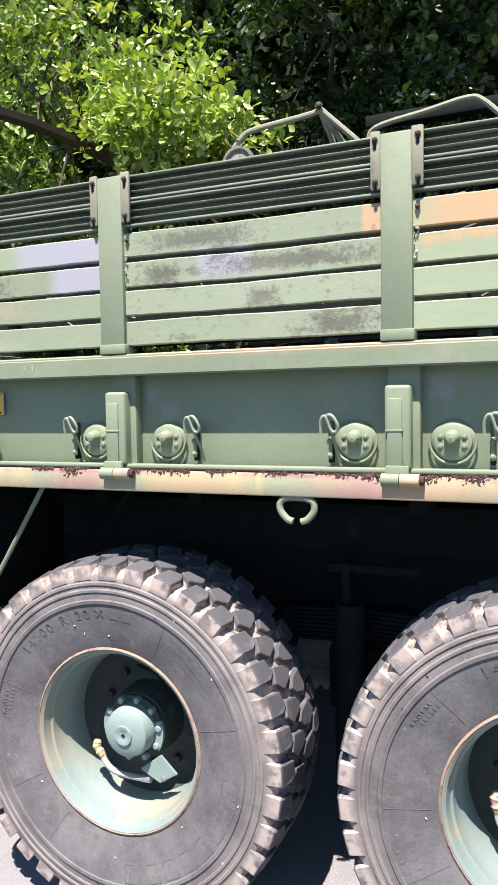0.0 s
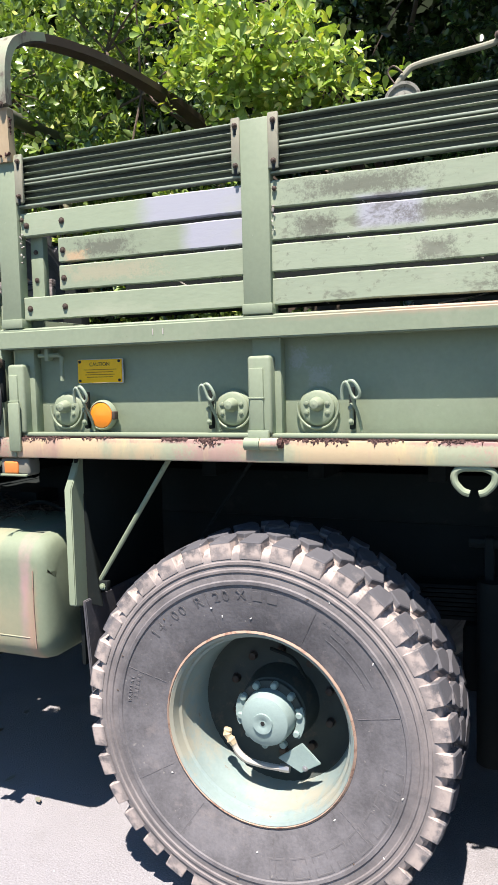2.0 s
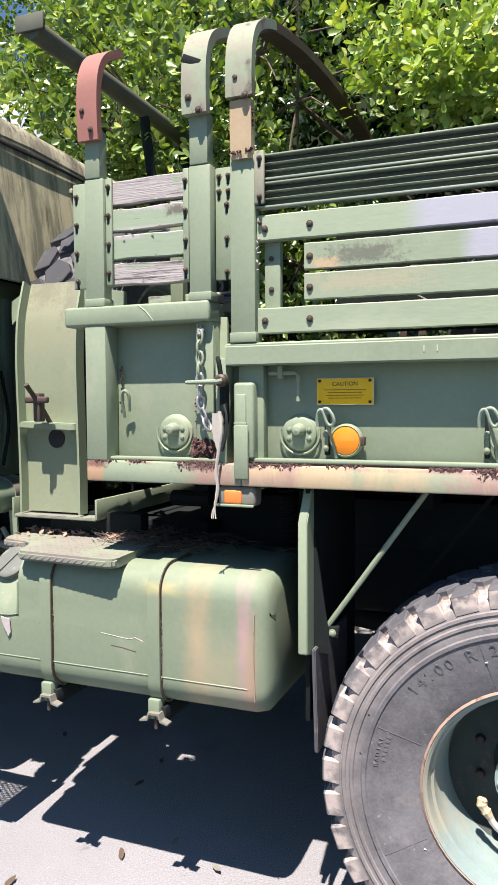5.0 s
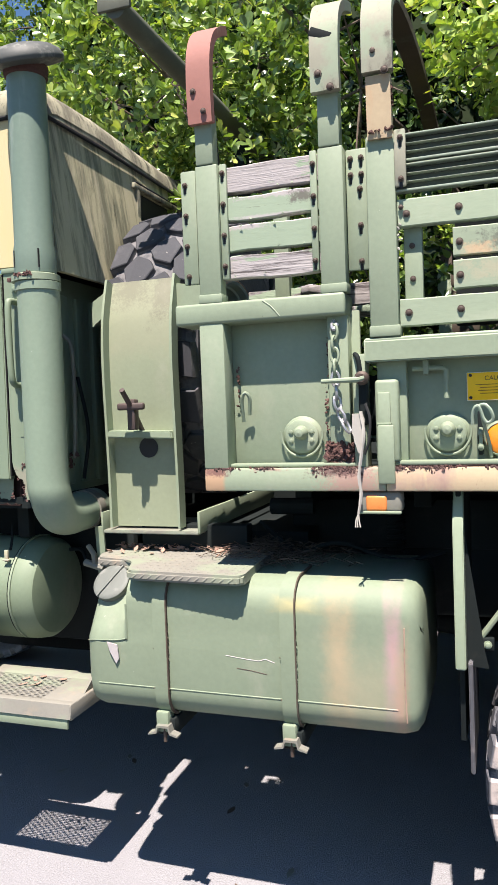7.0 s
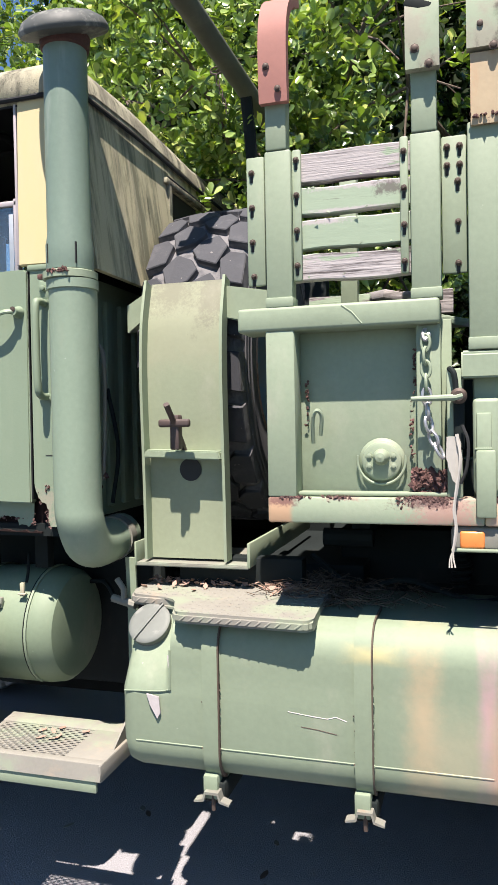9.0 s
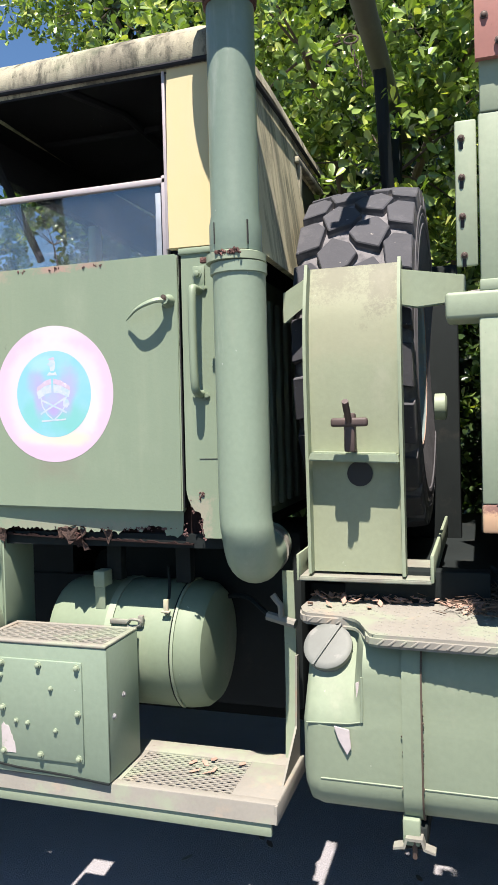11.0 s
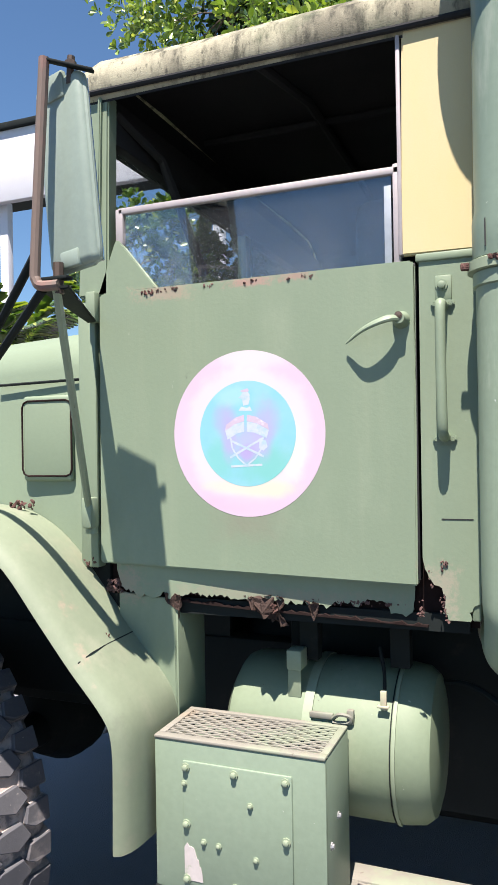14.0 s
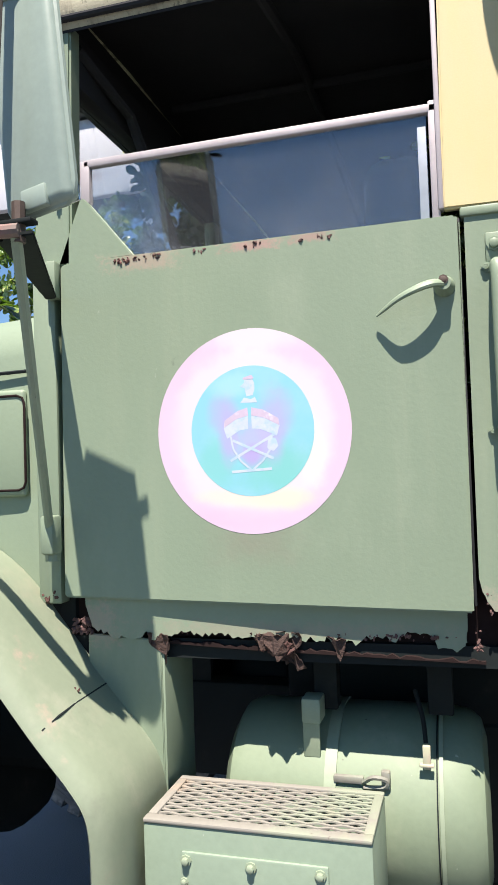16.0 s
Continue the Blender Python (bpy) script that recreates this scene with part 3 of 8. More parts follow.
def prism(points, axis, a, b, bevel=0.0, bm=None):
    """A polygon of (u, v) pushed along an axis from a to b: x takes (y, z), y takes (x, z), z takes (x, y)."""
    own = bmesh.new()
    def at(u, v, w):
        return {"x": (w, u, v), "y": (u, w, v), "z": (u, v, w)}[axis]
    lo = [own.verts.new(at(u, v, a)) for u, v in points]
    hi = [own.verts.new(at(u, v, b)) for u, v in points]
    own.faces.new(lo)
    own.faces.new(hi[::-1])
    for i in range(len(points)):
        j = (i + 1) % len(points)
        own.faces.new((lo[j], lo[i], hi[i], hi[j]))
    if bevel:
        bmesh.ops.bevel(own, geom=own.edges[:], offset=bevel, segments=2, affect="EDGES", clamp_overlap=True)
    return merge(bm, own)


def ribbon(path, half, thick, axis="x", bm=None, centre=0.0):
    """A strip that follows a path of (u, v), wide along an axis."""
    own = bmesh.new()
    n = len(path)
    rings = []
    for i, (u, v) in enumerate(path):
        p, q = path[max(i - 1, 0)], path[min(i + 1, n - 1)]
        d = Vector((q[0] - p[0], q[1] - p[1])).normalized()
        nx, nz = -d.y * thick / 2, d.x * thick / 2
        ring = []
        for w, s in ((centre - half, 1), (centre + half, 1), (centre + half, -1), (centre - half, -1)):
            a, b = u + s * nx, v + s * nz
            ring.append(own.verts.new((w, a, b) if axis == "x" else (a, w, b)))
        rings.append(ring)
    for a, b in zip(rings, rings[1:]):
        for k in range(4):
            own.faces.new((a[k], a[(k + 1) % 4], b[(k + 1) % 4], b[k]))
    own.faces.new(rings[0][::-1])
    own.faces.new(rings[-1])
    return merge(bm, own)


def smooth_path(points, steps=6):
    """Catmull-Rom through the points."""
    p = [Vector(q) for q in points]
    p = [2 * p[0] - p[1], *p, 2 * p[-1] - p[-2]]
    out = []
    for i in range(1, len(p) - 2):
        for k in range(steps):
            t = k / steps
            out.append(0.5 * (2 * p[i] + (p[i + 1] - p[i - 1]) * t + (2 * p[i - 1] - 5 * p[i] + 4 * p[i + 1] - p[i + 2]) * t * t
                              + (3 * p[i] - p[i - 1] - 3 * p[i + 1] + p[i + 2]) * t ** 3))
    return out + [p[-2]]


def tube(path, radius, segs=10, bm=None, closed=False, flat=1.0):
    own = bmesh.new()
    path = [Vector(p) for p in path]
    n = len(path)
    side = None
    rings = []
    for i, p in enumerate(path):
        d = (path[(i + 1) % n] - path[i - 1]) if closed else (path[min(i + 1, n - 1)] - path[max(i - 1, 0)])
        d.normalize()
        if side is None:
            side = d.orthogonal().normalized()
        side = (side - d * side.dot(d)).normalized()
        up = d.cross(side)
        r = radius[i] if isinstance(radius, (list, tuple)) else radius
        rings.append([own.verts.new(p + r * (math.cos(a) * side + flat * math.sin(a) * up)) for a in [2 * math.pi * k / segs for k in range(segs)]])
    pairs = list(zip(rings, rings[1:])) + ([(rings[-1], rings[0])] if closed else [])
    for a, b in pairs:
        for k in range(segs):
            own.faces.new((a[k], a[(k + 1) % segs], b[(k + 1) % segs], b[k]))
    if not closed:
        own.faces.new(rings[0][::-1])
        own.faces.new(rings[-1])
    return merge(bm, own)


def lathe(profile, centre, axis="y", segs=32, bm=None, close=True):
    """Turns (distance along the axis, radius) round the axis."""
    own = bmesh.new()
    c = Vector(centre)
    rings = []
    for h, r in profile:
        ring = []
        for k in range(segs):
            a = 2 * math.pi * k / segs
            u, v = r * math.cos(a), r * math.sin(a)
            ring.append(own.verts.new(c + Vector({"y": (u, h, v), "x": (h, u, v), "z": (u, v, h)}[axis])))
        rings.append(ring)
    for a, b in zip(rings, rings[1:]):
        for k in range(segs):
            own.faces.new((a[k], a[(k + 1) % segs], b[(k + 1) % segs], b[k]))
    if close:
        own.faces.new(rings[0][::-1])
        own.faces.new(rings[-1])
    return merge(bm, own)


def bolt_head(x, y, z, r=0.011, h=0.008, segs=6, axis="y", way=-1, bm=None):
    return lathe([(0, r * 1.5), (way * 0.003, r * 1.5), (way * 0.0032, r), (way * h, r * 0.95), (way * h * 1.15, r * 0.6)], (x, y, z), axis, segs if segs > 6 else 8, bm)


def ragged(points, amount, step, seed):
    """Breaks a line of (u, v) into an uneven, bitten edge."""
    rnd = random.Random(seed)
    out = []
    for (a, b), (c, d) in zip(points, points[1:]):
        n = max(1, int(math.hypot(c - a, d - b) / step))
        for k in range(n):
            t = k / n
            out.append((a + (c - a) * t + rnd.uniform(-0.3, 0.3) * amount, b + (d - b) * t + rnd.uniform(-1, 1) * amount))
    return out + [points[-1]]


def flakes(name, x0, x1, y, z, count, size, seed, parent, tall=1.0, material=None):
    """A crust of rust scales in a strip."""
    rnd = random.Random(seed)
    bm = bmesh.new()
    for _ in range(count):
        r = size * rnd.uniform(0.4, 1.3)
        own = bmesh.new()
        bmesh.ops.create_icosphere(own, subdivisions=1, radius=r)
        for v in own.verts:
            v.co *= rnd.uniform(0.55, 1.25)
        m = pose(rnd.uniform(x0, x1), y + rnd.uniform(-0.4, 0.4) * size, z + rnd.uniform(-1, 1) * size * tall, *[rnd.uniform(0, 360) for _ in range(3)])
        bmesh.ops.transform(own, matrix=m @ Matrix.Diagonal((1.2, 0.6, 0.7, 1)), verts=own.verts)
        merge(bm, own)
    return tagged(part(name, bm, material or rust, parent, "dark flaking rust scale"), kind="stuff")


def crust(name, x0, x1, y, top, reach, count, size, seed, parent, material=None):
    """Curled plates of rust that hang thickest at a top edge and thin out downwards."""
    rnd = random.Random(seed)
    bm = bmesh.new()
    heads = [(rnd.uniform(x0, x1), rnd.uniform(0.4, 1.0)) for _ in range(max(2, int((x1 - x0) / 0.035)))]
    for _ in range(count):
        c, w = rnd.choice(heads)
        r = size * rnd.uniform(0.4, 1.2)
        own = bmesh.new()
        bmesh.ops.create_icosphere(own, subdivisions=1, radius=r)
        for v in own.verts:
            v.co *= rnd.uniform(0.5, 1.3)
        at = pose(min(max(rnd.gauss(c, 0.017), x0 - 0.01), x1 + 0.01), y + rnd.uniform(-0.3, 0.6) * r, top - abs(rnd.gauss(0, 0.5)) * reach * w, rnd.uniform(-35, 35), rnd.uniform(0, 360), rnd.uniform(-35, 35))
        bmesh.ops.transform(own, matrix=at @ Matrix.Diagonal((1.4, 0.35, 0.8, 1)), verts=own.verts)
        merge(bm, own)
    return tagged(part(name, bm, material or pink_rust, parent, "curling flakes of rust"), kind="stuff")


def text_mesh(letter, size, depth):
    cu = bpy.data.curves.new("letter", "FONT")
    cu.body, cu.size, cu.extrude, cu.align_x, cu.align_y = letter, size, depth, "CENTER", "CENTER"
    ob = bpy.data.objects.new("letter", cu)
    scene.collection.objects.link(ob)
    bpy.context.view_layer.update()
    me = bpy.data.meshes.new_from_object(ob.evaluated_get(bpy.context.evaluated_depsgraph_get()))
    bpy.data.objects.remove(ob)
    bpy.data.curves.remove(cu)
    return me


# ---- ground ----
def build_ground():
    bm = bmesh.new()
    n = 60
    grid = [[bm.verts.new(((i / n - 0.5) * 240, (j / n - 0.5) * 240, -0.02)) for j in range(n + 1)] for i in range(n + 1)]
    for i in range(n):
        for j in range(n):
            bm.faces.new((grid[i][j], grid[i + 1][j], grid[i + 1][j + 1], grid[i][j + 1]))
    ob = part("ground", bm, asphalt, None)
    # Pad added to keep the visible ground pale over the darkened outer ground.
    pad = part("pavement", block(-8.5, 4.0, 1.74, 5.4, -0.03, 0.0, 0.004), pale_ground, None)
    tagged(pad, "pale speckled ground pad under the truck", "pavement", kind="structure")
    tagged(ob, "unseen outer ground, darkened to cut bounce light", "ground", kind="structure")


build_ground()

# ---- the truck ----
truck = thing("cargo_truck", (-2.2, 3.2, 0), "faded green six-wheel military cargo truck with rust and peeling paint", "truck")
NEAR, FAR, END = 1.985, 4.415, 1.15


# wheels, built round their own centre; the outer side looks towards -y
TYRE_W, TYRE_R = 0.185, 0.597


def lug(pts, r0, r1, drop=None):
    """A tread block over a polygon of (arc length, y), from r0 to r1; drop lowers the outer corners down the sidewall."""
    bm = bmesh.new()
    lo, hi = [], []
    cs, cy = sum(p[0] for p in pts) / len(pts), sum(p[1] for p in pts) / len(pts)
    for s, y in pts:
        a = s / TYRE_R
        base = drop if drop is not None and abs(y) > 0.16 else r0
        lo.append(bm.verts.new((base * math.sin(a), y, base * math.cos(a))))
        s2, y2 = cs + (s - cs) * 0.88, cy + (y - cy) * 0.93
        a2 = s2 / TYRE_R
        top = r1 - (0.010 if abs(y) > 0.15 else 0.0)
        hi.append(bm.verts.new((top * math.sin(a2), y2, top * math.cos(a2))))
    bm.faces.new(hi)
    for i in range(len(pts)):
        j = (i + 1) % len(pts)
        bm.faces.new((lo[i], lo[j], hi[j], hi[i]))
    bmesh.ops.bevel(bm, geom=[e for e in bm.edges if not e.is_boundary], offset=0.003, segments=1, affect="EDGES", clamp_overlap=True)
    return bm


SIDEWALL = [(0.12, 0.285), (0.148, 0.304), (0.155, 0.325), (0.163, 0.37), (0.174, 0.42), (0.178, 0.455), (0.182, 0.458), (0.183, 0.468), (0.179, 0.472), (0.178, 0.492), (0.1815, 0.495), (0.1815, 0.502), (0.178, 0.506), (0.1775, 0.515), (0.181, 0.518), (0.1805, 0.526), (0.177, 0.529), (0.175, 0.54), (0.169, 0.552), (0.152, 0.565), (0.09, 0.573), (0.0, 0.576)]


def side_depth(r):
    """How far out the sidewall stands at a radius."""
    return float(np.interp(r, [q[1] for q in SIDEWALL[1:18]], [q[0] for q in SIDEWALL[1:18]]))


def tyre_mesh():
    side = SIDEWALL
    prof = [(-h, r) for h, r in side] + [(h, r) for h, r in side[-2::-1]]
    return lathe(prof, (0, 0, 0), "y", 96, close=False)


def tread_lugs(wheel, material, n):
    """Shoulder and centre blocks, each an object on shared meshes, set round the tyre."""
    pitch = 2 * math.pi * TYRE_R / n
    w = pitch * (0.37 if n > 30 else 0.41)
    for sg in (-1, 1):
        o = 0 if sg < 0 else pitch / 2
        c = o + pitch * 0.5
        for pts, drop in (([(o - w, sg * 0.178), (o + w, sg * 0.178), (o + w + 0.006, sg * 0.12), (o + w * 0.4 + 0.012, sg * 0.088), (o - w * 0.9 + 0.01, sg * 0.10)], 0.535),
                          ([(c - w * 1.1, sg * 0.082), (c + w * 0.2, sg * 0.112), (c + w * 1.15, sg * 0.066), (c + w * 0.72, sg * 0.006), (c + w * 0.05, sg * -0.020), (c - w * 0.66, sg * 0.008)], None)):
            first = part("tread_lug", lug(pts[::-sg], 0.562, TYRE_R, drop), material, wheel, smooth=0)
            for k in range(1, n):
                again(first, pose(0, 0, 0, 0, 360 * k / n, 0))


def arc_letters(parent, words, radius, start, step, size, depth=0.0015):
    """Raised letters round the sidewall, read from outside the wheel; start in degrees clockwise from the top."""
    cache = {}
    for k, ch in enumerate(words):
        if ch == " ":
            continue
        if ch not in cache:
            cache[ch] = text_mesh(ch, size, depth)
            cache[ch].materials.append(lettering)
        a = radians(start + k * step)
        ob = new("letter", cache[ch])
        ob.parent = parent
        ob.matrix_basis = pose(radius * math.sin(a), -side_depth(radius) - 0.0006, radius * math.cos(a), 0, math.degrees(a), 0) @ pose(0, 0, 0, 102, 0, 0)


def arc_bar(parent, radius, a0, a1, width, name="raised_mark"):
    """A plain raised bar that follows the sidewall."""
    bm = bmesh.new()
    n = max(3, int((a1 - a0) / 2))
    rows = []
    for k in range(n + 1):
        a = radians(a0 + (a1 - a0) * k / n)
        lo, hi = radius - width / 2, radius + width / 2
        rows.append([bm.verts.new((r * math.sin(a), -side_depth(r) + d, r * math.cos(a))) for r, d in ((lo, 0.004), (lo, -0.0010), (hi, -0.0010), (hi, 0.004))])
    for p, q in zip(rows, rows[1:]):
        for i in range(3):
            bm.faces.new((p[i], p[i + 1], q[i + 1], q[i]))
    bm.faces.new(rows[0])
    bm.faces.new(rows[-1][::-1])
    return part(name, bm, lettering, parent)


def build_wheel(name, label, tyre_material, detail=True):
    """Rim (the part) with tyre, hub, nuts and hose under it."""
    rim_prof = [(-0.135, 0.322), (-0.150, 0.320), (-0.153, 0.312), (-0.146, 0.303), (-0.118, 0.296), (-0.112, 0.288), (-0.06, 0.281), (-0.052, 0.275), (0.02, 0.268), (0.05, 0.262), (0.052, 0.27), (0.08, 0.29), (0.12, 0.30), (0.13, 0.30)]
    disc_prof = [(0.035, 0.254), (0.055, 0.242), (0.078, 0.22), (0.088, 0.19), (0.084, 0.13), (0.084, 0.02), (0.094, 0.02), (0.10, 0.2), (0.07, 0.252)]
    rim_prof = [(h, 0.957 * r) for h, r in rim_prof]
    wheel = part(name, lathe(rim_prof, (0, 0, 0), "y", 64, close=False), rim_paint, truck, label)
    wheel.matrix_parent_inverse = world_of(truck).inverted()
    part("wheel_disc", lathe(disc_prof, (0, 0, 0), "y", 48, close=False), disc_paint, wheel, "grimy dark wheel disc")
    part("tyre", tyre_mesh(), tyre_material, wheel, "dusty black off-road tyre with chunky lugs", smooth=25)
    tread_lugs(wheel, tyre_material, 36 if detail else 21)
    edge = lathe([(-0.149, 0.299), (-0.1555, 0.3025), (-0.151, 0.309)], (0, 0, 0), "y", 64, close=False)
    part("rim_edge", edge, rim_rust, wheel, "rusted rim edge")
    if not detail:
        return wheel
    hub = part("hub", lathe([(-0.035, 0.086), (-0.045, 0.084), (-0.075, 0.083), (-0.092, 0.077), (-0.101, 0.06), (-0.105, 0.03), (-0.106, 0.0)], (0, 0, 0), "y", 40), hub_paint, wheel, "pale blue-green domed hub")
    part("hub_flange", lathe([(-0.018, 0.09), (-0.018, 0.108), (-0.032, 0.108), (-0.036, 0.084)], (0, 0, 0), "y", 40), disc_paint, wheel, "dark bolted hub flange")
    part("hub_base", lathe([(0.11, 0.13), (-0.01, 0.112), (-0.02, 0.10)], (0, 0, 0), "y", 32), disc_paint, wheel)
    plug = lathe([(-0.103, 0.033), (-0.110, 0.032), (-0.110, 0.021), (-0.105, 0.012), (-0.105, 0.0)], (0, 0, 0), "y", 20)
    part("hub_plug", plug, hub_paint, wheel)
    part("plug_socket", lathe([(-0.1062, 0.007), (-0.1066, 0.007), (-0.1066, 0.0)], (0, 0, 0), "y", 12), black, wheel)
    for a0 in (150, 326):
        tab = [(r * math.cos(radians(a0 + d)), r * math.sin(radians(a0 + d))) for r, ds in ((0.116, range(0, 55, 6)), (0.090, range(54, -1, -6))) for d in ds]
        part("flange_clip", prism(tab, "y", -0.044, -0.033, 0.002), hub_paint, wheel, "pale bolted clip on the hub flange")
    first = part("hub_bolt", lathe([(-0.03, 0.012), (-0.049, 0.0115), (-0.052, 0.008)], (0, 0, 0), "y", 10), hub_paint, wheel)
    for k in range(10):
        a = radians(36 * k + 8)
        o = first if k == 0 else again(first, Matrix())
        o.matrix_basis = pose(0.1 * math.cos(a), 0, 0.1 * math.sin(a))
    nut = part("wheel_nut", lathe([(0.108, 0.023), (0.09, 0.022), (0.086, 0.014), (0.066, 0.013), (0.063, 0.008)], (0, 0, 0), "y", 8), nut_steel, wheel)
    for k in range(10):
        a = radians(36 * k + 18)
        o = nut if k == 0 else again(nut, Matrix())
        o.matrix_basis = pose(0.172 * math.cos(a), 0, 0.172 * math.sin(a))
    hose = smooth_path([(-0.135, -0.035, -0.105), (-0.118, -0.04, -0.135), (-0.085, -0.045, -0.158), (-0.045, -0.045, -0.166), (0.01, -0.045, -0.168), (0.05, -0.04, -0.168)], 5)
    part("air_hose", tube(hose, 0.0105, 8), strap_cloth, wheel, "off-white air hose")
    part("hose_fitting", tube(smooth_path([(-0.148, -0.035, -0.068), (-0.150, -0.04, -0.086), (-0.138, -0.04, -0.104), (-0.128, -0.04, -0.118)], 3), [0.011, 0.015, 0.013, 0.016, 0.013, 0.012, 0.016, 0.013, 0.012, 0.011], 8), rail_rust, wheel, "rusty hose fitting")
    part("hose_coupling", tube([(0.03, -0.04, -0.168), (0.062, -0.038, -0.168)], 0.0135, 8), galv, wheel)
    part("hose_bracket", prism([(0.028, -0.132), (0.108, -0.072), (0.168, -0.128), (0.104, -0.168)], "y", -0.052, -0.042, 0.002), hub_paint, wheel, "pale angled bracket plate")
    part("bracket_bolt", bolt_head(0.118, -0.052, -0.15, 0.006, 0.006), galv, wheel)
    part("valve_pipe", tube(smooth_path([(-0.02, 0.03, 0.19), (0.06, 0.02, 0.17), (0.10, 0.02, 0.11)], 5), 0.006, 6), dark_steel, wheel)
    # raised sidewall marks
    arc_letters(wheel, "14.00 R 20", 0.424, -50, 4.3, 0.047, 0.0007)
    arc_letters(wheel, "X", 0.424, -4.5, 4.3, 0.044, 0.0007)
    arc_letters(wheel, "RADIAL", 0.43, -84, 2.1, 0.018, 0.0010)
    for k in range(2):
        arc_bar(wheel, 0.424, 0.5 + 6.5 * k, 4.6 + 6.5 * k, 0.030)
    for k in range(8):
        a0 = 96 + 10.2 * k
        for radius in (0.392, 0.448):
            arc_bar(wheel, radius, a0, a0 + 7.6, 0.005)
        for side in (a0, a0 + 6.9):
            arc_bar(wheel, 0.42, side, side + 0.7, 0.052)
    for k in range(4):
        arc_bar(wheel, 0.42, 214 + 4 * k, 214.7 + 4 * k, 0.05)
    for radius in (0.385, 0.408):
        arc_bar(wheel, radius, 36, 62, 0.003)
    for k in range(6):
        arc_bar(wheel, 0.432, 31 + 2.1 * k, 32.2 + 2.1 * k, 0.012)
        arc_bar(wheel, 0.412, -82 + 1.9 * k, -81 + 1.9 * k, 0.012)
    for a0 in (-118, -70, -20, 27, 75, 128, 172, 215):
        for radius, width in ((0.345, 0.04), (0.395, 0.05), (0.438, 0.03)):
            arc_bar(wheel, radius, a0, a0 + 0.22, width, "mould_seam")
    rnd = random.Random(17)
    for _ in range(16):
        a, rr = rnd.uniform(0, 6.283), rnd.uniform(0.325, 0.50)
        own = block(-0.0035, 0.0035, -0.0015, 0.0015, -0.0014, 0.0014, 0.0006, None, 1)
        bmesh.ops.transform(own, matrix=pose(rr * math.sin(a), -side_depth(rr) - 0.001, rr * math.cos(a), 0, rnd.uniform(0, 180), 0), verts=own.verts)
        part("stuck_chip", own, white if _ % 3 else litter, wheel, "", 0)
    return wheel


WHEEL_X, WHEEL_Z, WHEEL_Y = (-1.385, -0.05, -5.30), 0.596, NEAR + TYRE_W - 0.020
nut_steel = surface("rusty_wheel_nut_steel", (0.075, 0.055, 0.045), 0.6, 0.2, vary=0.4, scale=30)
# Recess shade is put into this dark paint together with real grime.
disc_paint = surface("grimy_shade_dark_disc_paint", (0.05, 0.062, 0.058), 0.6, vary=0.3, scale=14, stains=(((0.16, 0.13, 0.10), 12, 0.55, 0.7, (1, 1, 1), 0.6),))
wheel = build_wheel("wheel", "off-road truck wheel with a pale blue-green rim", rubber)
wheel.matrix_basis = pose(WHEEL_X[0], WHEEL_Y, WHEEL_Z)
for k, (x, turn) in enumerate(((WHEEL_X[1], 24), (WHEEL_X[2], 75))):
    copy_thing(wheel, pose(x, WHEEL_Y + (0.2 if k else 0), WHEEL_Z, 0, 0, -22 if k else 0) @ pose(0, 0, 0, 0, turn, 0))
for x in WHEEL_X:
    copy_thing(wheel, pose(x, 6.4 - WHEEL_Y, WHEEL_Z, 0, 33, 180))


